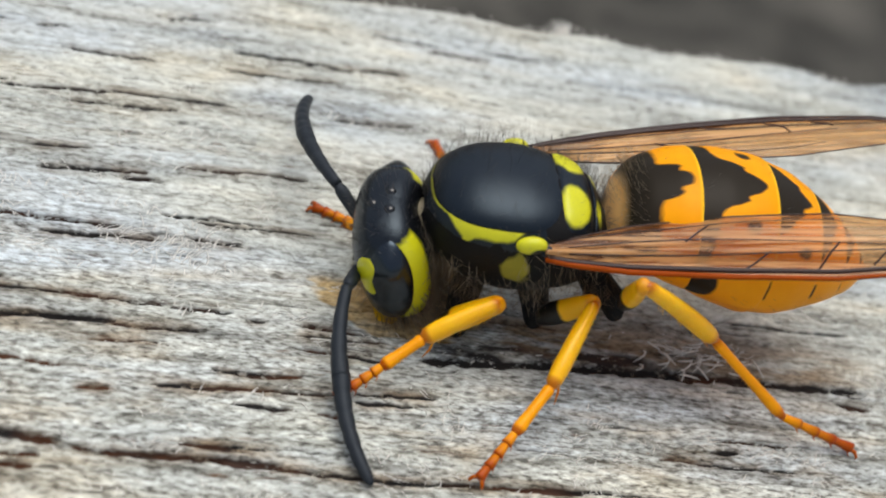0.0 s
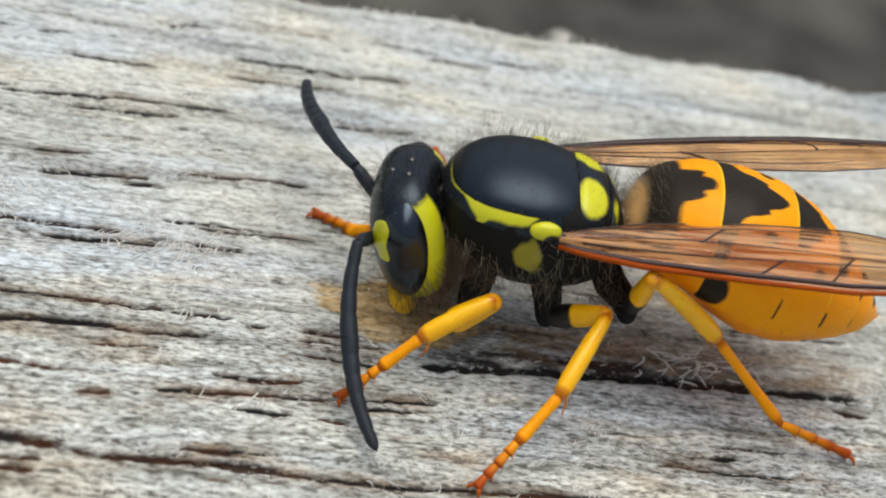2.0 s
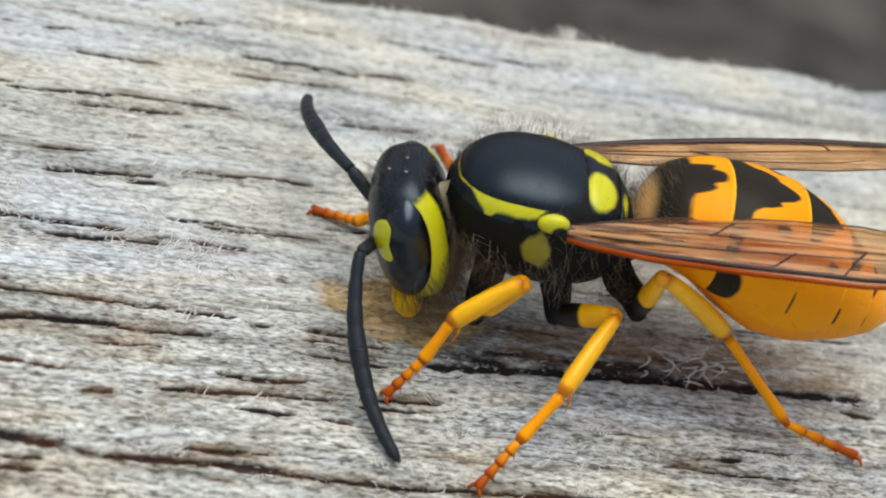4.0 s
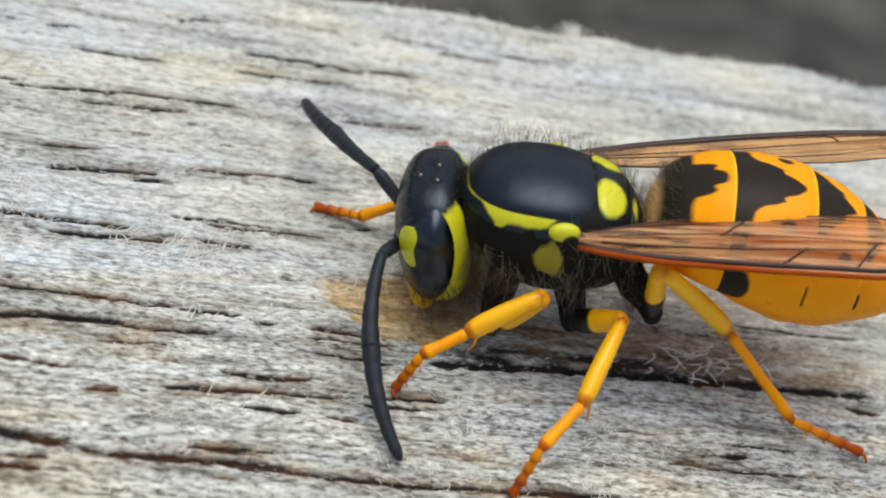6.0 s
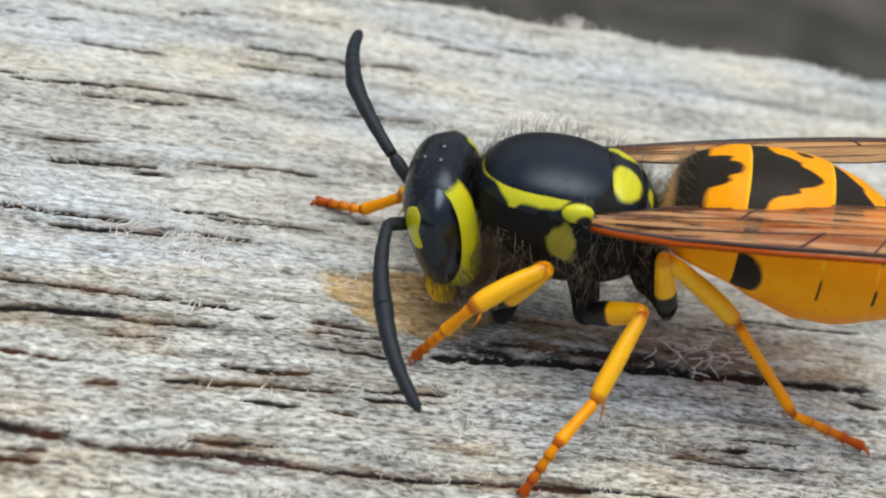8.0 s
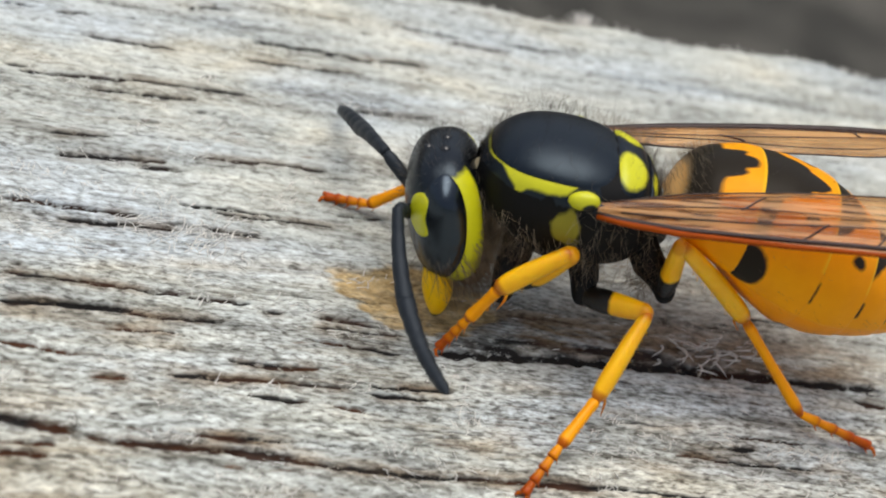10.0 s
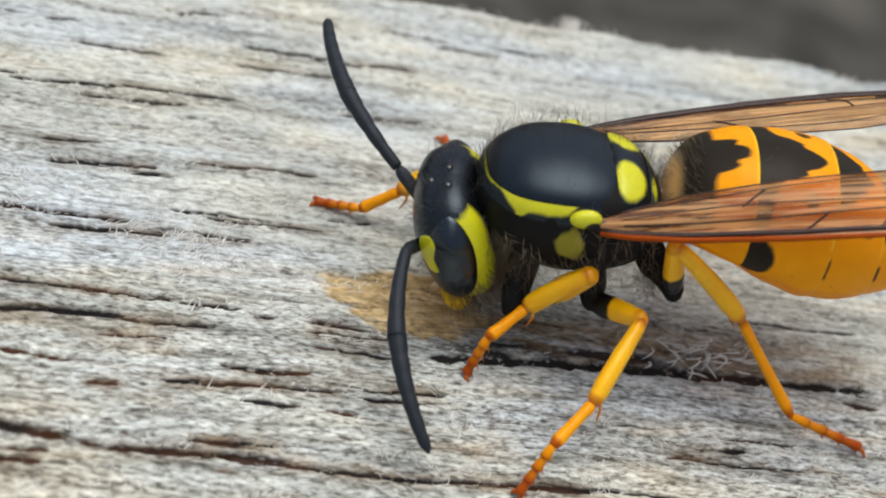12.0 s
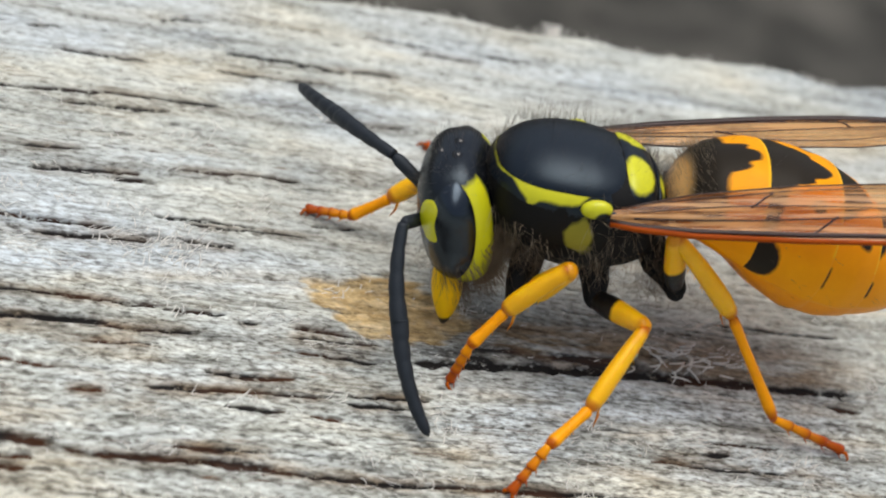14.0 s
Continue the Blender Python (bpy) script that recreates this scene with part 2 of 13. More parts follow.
# ---- mesh helpers (all sizes in millimetres) ----
def mesh_object(name, verts, faces, material, parent=None, attrs=None, smooth=True):
    me = bpy.data.meshes.new(name)
    v = np.asarray(verts, dtype=float) * MM
    me.from_pydata([tuple(p) for p in v], [], [tuple(int(i) for i in f) for f in faces])
    if smooth:
        me.polygons.foreach_set("use_smooth", [True] * len(me.polygons))
    for key, values in (attrs or {}).items():
        at = me.attributes.new(key, "FLOAT", "POINT")
        at.data.foreach_set("value", np.asarray(values, dtype=float))
    me.materials.append(material)
    me.update()
    ob = new(name, me)
    if parent is not None:
        ob.parent = parent
    return ob


def part(name, verts, faces, material, parent, label="", attrs=None, smooth=True):
    ob = mesh_object(name, verts, faces, material, parent, attrs, smooth)
    return tagged(ob, label) if label else ob


def grid_faces(n, m, wrap_m=False, wrap_n=False):
    f = []
    for i in range(n if wrap_n else n - 1):
        for j in range(m if wrap_m else m - 1):
            i2, j2 = (i + 1) % n, (j + 1) % m
            f.append((i * m + j, i * m + j2, i2 * m + j2, i2 * m + j))
    return f


def tube(path, radii, sides=12, squash=1.0):
    """A closed tube along a path of points (mm), with the side flattening squash."""
    path = [Vector(p) for p in path]
    verts, rows = [], len(path)
    side = None
    for i, p in enumerate(path):
        d = (path[min(i + 1, rows - 1)] - path[max(i - 1, 0)]).normalized()
        if side is None:
            side = d.cross(Vector((0, 0, 1)) if abs(d.z) < 0.9 else Vector((0, 1, 0))).normalized()
        side = (side - d * side.dot(d)).normalized()
        up = side.cross(d)
        for k in range(sides):
            a = 2 * math.pi * k / sides
            verts.append(p + side * (math.cos(a) * radii[i] * squash) + up * (math.sin(a) * radii[i]))
    faces = grid_faces(rows, sides, wrap_m=True)
    a, b = len(verts), len(verts) + 1
    verts += [path[0], path[-1]]
    for k in range(sides):
        k2 = (k + 1) % sides
        faces.append((a, k2, k))
        faces.append((b, (rows - 1) * sides + k, (rows - 1) * sides + k2))
    return [tuple(v) for v in verts], faces


def joined(items):
    """Joins (verts, faces) pairs into one."""
    vs, fs = [], []
    for v, f in items:
        o = len(vs)
        vs += list(v)
        fs += [tuple(i + o for i in q) for q in f]
    return vs, fs


def ball(center, size, n=20, m=28, turn=None, shape=None):
    """An ellipsoid with half sizes; turn: a rotation matrix; shape: a function that bends the unit point."""
    verts = []
    for i in range(n + 1):
        a = math.pi * i / n
        for j in range(m):
            b = 2 * math.pi * j / m
            u = Vector((math.sin(a) * math.cos(b), math.sin(a) * math.sin(b), math.cos(a)))
            if shape:
                u = Vector(shape(u))
            u = Vector((u.x * size[0], u.y * size[1], u.z * size[2]))
            if turn is not None:
                u = turn @ u
            verts.append(tuple(Vector(center) + u))
    return verts, grid_faces(n + 1, m, wrap_m=True)


def lerp_table(x, xs, ys):
    return float(np.interp(x, xs, ys))


# ---- the board and the ground ----
# cracks and dark grain lines in the top face: start x, start y, end x, end y, width (mm)
CRACKS_FAR = [(-10.25, 7.31, -8.28, 7.35, 0.11), (-6.25, 8.08, -3.84, 8.12, 0.14), (-3.77, 8.09, -3.18, 8.03, 0.11), (-2.95, 8.18, -1.74, 8.17, 0.11), (-11.58, 5.65, -9.24, 5.90, 0.18), (-9.25, 5.96, -6.40, 6.00, 0.11), (-10.01, 5.37, -7.69, 5.54, 0.14), (-7.97, 9.08, -6.75, 9.24, 0.12), (-12.19, 8.11, -11.72, 8.10, 0.11), (-10.98, 8.10, -10.51, 8.17, 0.09), (-6.09, 9.53, -4.15, 9.55, 0.09), (-3.58, 6.01, -1.83, 6.18, 0.14), (-6.25, 7.37, -3.50, 7.48, 0.11), (-11.98, 5.86, -11.60, 5.85, 0.14), (-0.94, 9.37, 0.64, 9.41, 0.11), (-2.31, 9.74, -0.61, 9.57, 0.09), (0.66, 9.60, 2.63, 9.78, 0.09)]
CRACKS_MID = [(-10.79, 3.75, -9.66, 3.80, 0.12), (-10.49, 3.00, -8.36, 3.22, 0.14), (-8.86, 3.02, -7.97, 3.00, 0.16), (-7.33, 3.56, -5.48, 3.68, 0.12), (-5.21, 3.63, -4.60, 3.68, 0.14), (-11.57, 1.40, -9.71, 1.35, 0.18), (-9.47, 1.36, -8.92, 1.38, 0.16), (-10.35, 1.02, -8.05, 1.10, 0.14), (-7.69, 1.91, -5.64, 1.99, 0.11), (-6.93, 1.84, -4.47, 1.84, 0.12), (-7.18, 1.26, -6.04, 1.20, 0.11), (-4.19, 2.26, -3.24, 2.34, 0.11), (-11.37, -0.77, -10.00, -0.71, 0.11), (-10.00, -0.75, -8.47, -0.83, 0.12), (-8.47, -0.79, -6.43, -0.82, 0.16), (-11.30, -1.49, -8.92, -1.41, 0.18), (-9.03, -1.52, -7.03, -1.48, 0.12), (5.59, 0.55, 8.60, 0.62, 0.11), (-5.94, -0.94, -5.70, -0.96, 0.18)]
CRACKS_NEAR = [(-9.12, -1.99, -7.85, -1.84, 0.07), (-11.19, -2.64, -9.92, -2.71, 0.16), (-7.82, -3.02, -4.30, -2.87, 0.11), (-6.56, -2.50, -5.01, -2.43, 0.16), (-6.21, -3.35, -5.27, -3.33, 0.12), (-9.39, -3.30, -8.83, -3.26, 0.11), (-11.65, -4.49, -9.79, -4.66, 0.25), (-10.66, -5.00, -10.25, -4.99, 0.18), (-9.31, -4.74, -9.03, -4.82, 0.14), (-8.87, -4.82, -6.67, -4.74, 0.21), (-6.67, -4.74, -5.43, -4.87, 0.28), (-5.43, -4.87, -2.29, -4.96, 0.16), (-7.23, -4.46, -5.54, -4.45, 0.11), (-4.45, -3.42, -3.85, -3.44, 0.14), (-4.71, -0.95, -3.58, -1.06, 0.14), (-4.84, -1.22, -2.97, -1.26, 0.09), (-4.74, -1.69, -3.13, -1.77, 0.11), (-11.36, -5.27, -10.33, -5.27, 0.18), (-3.70, -2.97, -2.59, -2.92, 0.14)]
CRACKS_UNDER = [(-2.02, -1.63, 1.15, -1.37, 0.31), (1.15, -1.37, 3.75, -1.28, 0.35), (3.75, -1.28, 8.51, -1.18, 0.31), (4.46, -3.07, 5.97, -3.05, 0.12), (4.38, -3.39, 4.79, -3.39, 0.18), (-2.09, -4.90, 1.22, -4.85, 0.18), (7.95, -1.59, 8.50, -1.69, 0.16), (3.10, -3.76, 6.06, -3.75, 0.09), (-3.61, -2.78, -2.12, -2.67, 0.12), (1.23, -4.77, 4.42, -4.90, 0.12)]
EDGE_Y = 11.5


def smooth_noise(x, y, seed):
    """Value noise on arrays."""
    rng = np.random.RandomState(seed)
    table = rng.rand(256, 256)
    xi, yi = np.floor(x).astype(int), np.floor(y).astype(int)
    fx, fy = x - xi, y - yi
    fx, fy = fx * fx * (3 - 2 * fx), fy * fy * (3 - 2 * fy)
    a, b = table[xi % 256, yi % 256], table[(xi + 1) % 256, yi % 256]
    c, d = table[xi % 256, (yi + 1) % 256], table[(xi + 1) % 256, (yi + 1) % 256]
    return (a * (1 - fx) + b * fx) * (1 - fy) + (c * (1 - fx) + d * fx) * fy


def board_height(x, y):
    """Height of the top face, and its dark-crack, fresh-wood and brown-band masks."""
    wave = y + 0.25 * smooth_noise(x * 0.13, y * 0.4, 5)
    h = 0.06 * (smooth_noise(x * 0.16, wave * 1.3, 1) - 0.5)
    h += 0.028 * (smooth_noise(x * 0.35, wave * 3.6, 2) - 0.5)
    h += 0.018 * (smooth_noise(x * 0.9, wave * 8.0, 3) - 0.5)
    h += 0.012 * (smooth_noise(x * 3.0, wave * 11.0, 4) - 0.5)
    rot = np.zeros_like(x)
    stain = np.zeros_like(x)
    lines = list(CRACKS_FAR) + list(CRACKS_MID) + list(CRACKS_NEAR) + list(CRACKS_UNDER)
    rng = np.random.RandomState(11)
    small = []
    for _ in range(900):
        x0 = rng.uniform(-14, 15)
        y0 = rng.uniform(-6.5, 11)
        ln = 0.2 + 1.6 * rng.rand() ** 2
        small.append((x0, y0, x0 + ln, y0 + rng.normal(0, 0.04), rng.uniform(0.03, 0.075)))
    for i, (x0, y0, x1, y1, w) in enumerate(lines + small):
        minor = i >= len(lines)
        if not minor:
            x0, x1 = x0 - 0.2, x1 + 0.2
        near = np.nonzero((np.abs(y - (y0 + y1) / 2) < 0.5) & (x > x0) & (x < x1))
        xs, ys = x[near], y[near]
        u = (xs - x0) / (x1 - x0)
        yc = y0 + (y1 - y0) * u + 0.07 * (smooth_noise(xs * 1.1 + i * 3.7, xs * 0 + i, 7) - 0.5) + 0.05 * (smooth_noise(xs * 4.0 + i, xs * 0 + i, 8) - 0.5)
        taper = np.clip(np.minimum(u, 1 - u) * (x1 - x0) / 0.35, 0, 1) ** 0.7
        ww = w * (0.6 + 0.55 * smooth_noise(xs * 1.7 + i * 5.1, xs * 0 + 3 * i, 9)) * taper * (0.55 if minor else 0.50) * (0.65 + 0.6 * smooth_noise(xs * 7.0 + i * 2.3, ys * 9.0, 10))
        hole = np.clip(2.0 - 1.6 * np.abs(ys - yc) / np.maximum(ww, 1e-4), 0, 1)
        h[near] -= hole * (0.05 if minor else min(0.07 + 0.5 * w, 0.18))
        if not minor and i % 3 != 1:
            stain[near] = np.maximum(stain[near], np.exp(-((ys - yc) / 0.17) ** 2) * taper)
        rot[near] = np.maximum(rot[near], hole * (0.34 if minor else 0.8))
    # brown along the long split: its stain, with shade under the wasp painted in
    stain = np.maximum(stain, 1.3 * np.exp(-np.abs((y + 0.60) / 0.85) ** 3) * np.clip((x + 2.2) / 1.5, 0, 1) * np.clip((9.5 - x) / 2, 0, 1))
    # a broken, wider dark band beside the split
    rot = np.maximum(rot, 0.62 * np.exp(-((y + 1.22 - 0.05 * x) / 0.36) ** 2) * np.clip((x + 2.6) / 1.2, 0, 1) * np.clip((5.2 - x) / 3.0, 0, 1) * np.clip(1.7 * smooth_noise(x * 1.4, y * 5.0, 33) - 0.2, 0, 1))
    # the gnawed patch of bare wood
    e = ((x + 2.62) / 1.72) ** 2 + ((y - 0.02 + 0.10 * (x + 3.3)) / 0.92) ** 2
    e += 0.7 * (smooth_noise(x * 1.2, y * 2.6, 21) - 0.5) + 0.7 * (smooth_noise(x * 3.5, y * 9.0, 22) - 0.5)
    fresh = np.clip((1.15 - e) * 2.6, 0, 1)
    h += fresh * (0.07 * (smooth_noise(x * 5.0, y * 6.0, 23) - 0.5) + 0.05 * (smooth_noise(x * 11.0, y * 13.0, 24) - 0.5) - 0.05)
    # worn far arris
    h -= np.clip((y - (EDGE_Y - 0.55 - 0.5 * smooth_noise(x * 0.5, y * 0, 31))) / 0.6, 0, 3) ** 2 * 0.16
    return h, rot, fresh, stain


def build_board():
    """One weathered plank; its top is finely cracked where it is seen close."""
    fine_x = np.arange(-14.5, 15.5, 0.075)
    xs = np.concatenate([np.linspace(-260, -14.6, 40), fine_x, np.linspace(15.6, 300, 44)])
    fine_y = np.concatenate([np.arange(-6.8, 3.0, 0.034), np.arange(3.0, EDGE_Y + 0.01, 0.05)])
    ys = np.concatenate([np.linspace(-85, -6.9, 24), fine_y])
    gx, gy = np.meshgrid(xs, ys, indexing="ij")
    h, rot, fresh, stain = board_height(gx, gy)
    ragged = np.where(np.arange(len(ys))[None, :] == len(ys) - 1, 0.10 * (smooth_noise(gx * 1.5, gy * 0, 41) - 0.5), 0)
    n, m = gx.shape
    top = np.stack([gx, gy + ragged, h], -1).reshape(-1, 3)
    verts = top.tolist()
    faces = [(i * m + j, (i + 1) * m + j, (i + 1) * m + j + 1, i * m + j + 1) for i in range(n - 1) for j in range(m - 1)]
    rim = [i * m for i in range(n)] + [(n - 1) * m + j for j in range(1, m)] + [i * m + m - 1 for i in range(n - 2, -1, -1)] + [j for j in range(m - 2, 0, -1)]
    low = []
    for r in rim:
        low.append(len(verts))
        verts.append([verts[r][0], verts[r][1], -28.0])
    k = len(rim)
    for a in range(k):
        b = (a + 1) % k
        faces.append((rim[b], rim[a], low[a], low[b]))
    faces.append(tuple(reversed(low)))
    extra = [0.0] * k
    ob = mesh_object("plank", verts, faces, M["wood"], None, {"rot": list(rot.ravel()) + extra, "fresh": list(fresh.ravel()) + extra, "stain": list(stain.ravel()) + extra, "worn": list(np.clip((4.6 - gy - 0.18 * np.clip(gx + 1.0, -12, 14) + 3.0 * (smooth_noise(gx * 0.12, gy * 0.4, 51) - 0.5)) / 8.0, 0, 1).ravel() * (1 - 0.6 * fresh.ravel())) + extra})
    return tagged(ob, "weathered grey plank with dark cracks and a gnawed ochre patch", "plank")


def build_fibres():
    """Loose bleached fibres that stand off the plank."""
    rng = np.random.RandomState(3)
    items = []
    spots = []
    for _ in range(300):
        spots.append((rng.uniform(-13, 10), rng.uniform(-6.3, 11.2), rng.uniform(0.06, 0.24), 0.012, rng.normal(0, 0.6)))
    for _ in range(130):
        cx, cy, lean = rng.uniform(-12, 10), rng.uniform(-6.3, 6.5), rng.normal(0, 0.9)
        for _ in range(rng.randint(5, 16)):
            spots.append((rng.normal(cx, 0.30), rng.normal(cy, 0.12), rng.uniform(0.10, 0.38), 0.011, rng.normal(lean, 0.35)))
    for _ in range(150):
        spots.append((rng.uniform(-6, 14), EDGE_Y - abs(rng.normal(0, 0.12)), rng.uniform(0.10, 0.35), 0.010, rng.normal(1.2, 0.7)))
    for _ in range(120):
        spots.append((rng.normal(-7.6, 0.6), rng.normal(0.9, 0.45), rng.uniform(0.15, 0.4), 0.012, rng.normal(0.9, 0.6)))
    for _ in range(40):
        spots.append((rng.normal(3.2, 0.12), EDGE_Y - abs(rng.normal(0, 0.15)), rng.uniform(0.3, 0.7), 0.014, rng.normal(1.5, 0.5)))
    sx = np.array([s[0] for s in spots])
    sy = np.array([s[1] for s in spots])
    hz = board_height(sx, sy)[0]
    for (x, y, ln, r, a), z in zip(spots, hz):
        lift = rng.uniform(0.05, 0.5)
        curl = rng.normal(0, 0.8)
        pts, p, ang = [], Vector((x, y, z - 0.01)), a
        for i in range(6):
            pts.append(tuple(p))
            ang += curl / 5
            up = lift * (1 - i / 3.2)
            p = p + Vector((math.cos(ang), math.sin(ang), up)).normalized() * (ln / 5)
            p.z = max(p.z, z - 0.01)
        items.append(tube(pts, [r, r, r * 0.9, r * 0.8, r * 0.6, r * 0.25], 4))
    # a tuft of thick curled fibres beside the long split
    for i in range(34):
        x, y = rng.normal(4.35, 0.60), rng.normal(-0.72, 0.26)
        p, ang, bend, ln = Vector((x, y, 0.0)), rng.normal(-1.35, 0.5), rng.choice((-1, 1)) * rng.uniform(0.1, 0.38), rng.uniform(0.35, 0.8)
        pts = []
        for k in range(9):
            pts.append(tuple(p))
            ang += bend
            p = p + Vector((math.cos(ang), math.sin(ang), 0.9 - 0.24 * k)).normalized() * ln / 8
        items.append(tube(pts, [0.018, 0.021, 0.021, 0.020, 0.019, 0.017, 0.015, 0.010, 0.004], 6))
    v, f = joined(items)
    ob = mesh_object("wood_fibres", v, f, M["fibre"])
    return tagged(ob, "loose bleached wood fibres standing off the plank", "fibres", kind="stuff")


def build_ground():
    n = 60
    g = np.concatenate([-np.geomspace(0.3, 4000, n)[::-1], [0], np.geomspace(0.3, 4000, n)])
    verts, k = [], len(g)
    for a in g:
        for b in g:
            verts.append((a * 1000, b * 1000, -620 + 25 * noise.noise((a * 3, b * 3, 0)) if abs(a) < 20 and abs(b) < 20 else -620))
    ob = mesh_object("ground", verts, grid_faces(k, k), M["ground"])
    return tagged(ob, "dark grey-brown bare ground below the plank", "ground", kind="structure")


# ---- the wasp: x forward, y to its left, z up; origin between the wing roots ----
wasp = new("wasp")
tagged(wasp, "black and yellow wasp gnawing at the weathered plank", "wasp")

# outline of the thorax: x, centre z, half width, half height up, half height down
TH_X = [-2.1, -2.02, -1.85, -1.6, -1.2, -0.7, 0.0, 0.7, 1.2, 1.6, 1.9, 2.08]
TH_C = [-0.75, -0.72, -0.65, -0.55, -0.45, -0.38, -0.35, -0.36, -0.40, -0.46, -0.52, -0.55]
TH_A = [0.25, 0.60, 1.00, 1.25, 1.42, 1.52, 1.60, 1.56, 1.42, 1.20, 0.86, 0.35]
TH_T = [0.14, 0.28, 0.50, 0.70, 0.85, 0.91, 0.95, 0.92, 0.84, 0.70, 0.48, 0.15]
TH_B = [0.25, 0.55, 1.00, 1.45, 1.75, 1.95, 2.05, 1.90, 1.60, 1.20, 0.82, 0.35]


def thorax_point(x, th, lift=0.0):
    """A point of the thorax at x and the angle th from the top (radians, positive to its left)."""
    c, a = np.interp(x, TH_X, TH_C), np.interp(x, TH_X, TH_A) + lift
    t, b = np.interp(x, TH_X, TH_T) + lift, np.interp(x, TH_X, TH_B) + lift
    cz, sy = math.cos(th), math.sin(th)
    if cz > 0:
        return (x, a * math.copysign(abs(sy) ** 0.94, sy), c + 0.98 * t * cz ** 0.92)
    return (x, a * sy, c + b * cz)


def smooth_tables():
    """Rounds the outline tables."""
    fine = np.linspace(TH_X[0], TH_X[-1], 70)
    out = [list(fine)]
    for tab in (TH_C, TH_A, TH_T, TH_B):
        v = np.interp(fine, TH_X, tab)
        for _ in range(10):
            v[1:-1] = (v[:-2] + 2 * v[1:-1] + v[2:]) / 4
        out.append(list(v))
    return out


TH_X, TH_C, TH_A, TH_T, TH_B = smooth_tables()


def thorax_patch(fx, fth, n, m, lift, closed=True):
    """A shell patch over the thorax in polar form: fx(r, a), fth(r, a) give x and angle."""
    verts, rr, aa = [], [], []
    for i in range(n + 1):
        r = i / n
        for j in range(m):
            a = 2 * math.pi * j / m
            verts.append(thorax_point(fx(r, a), fth(r, a), lift(r, a)))
            rr.append(r)
            aa.append(a)
    return verts, grid_faces(n + 1, m, wrap_m=True), rr, aa


LEG_ROOTS = ((0.87, 1.32, -2.92), (-0.86, 1.05, -2.66), (-2.48, 1.22, -2.0))


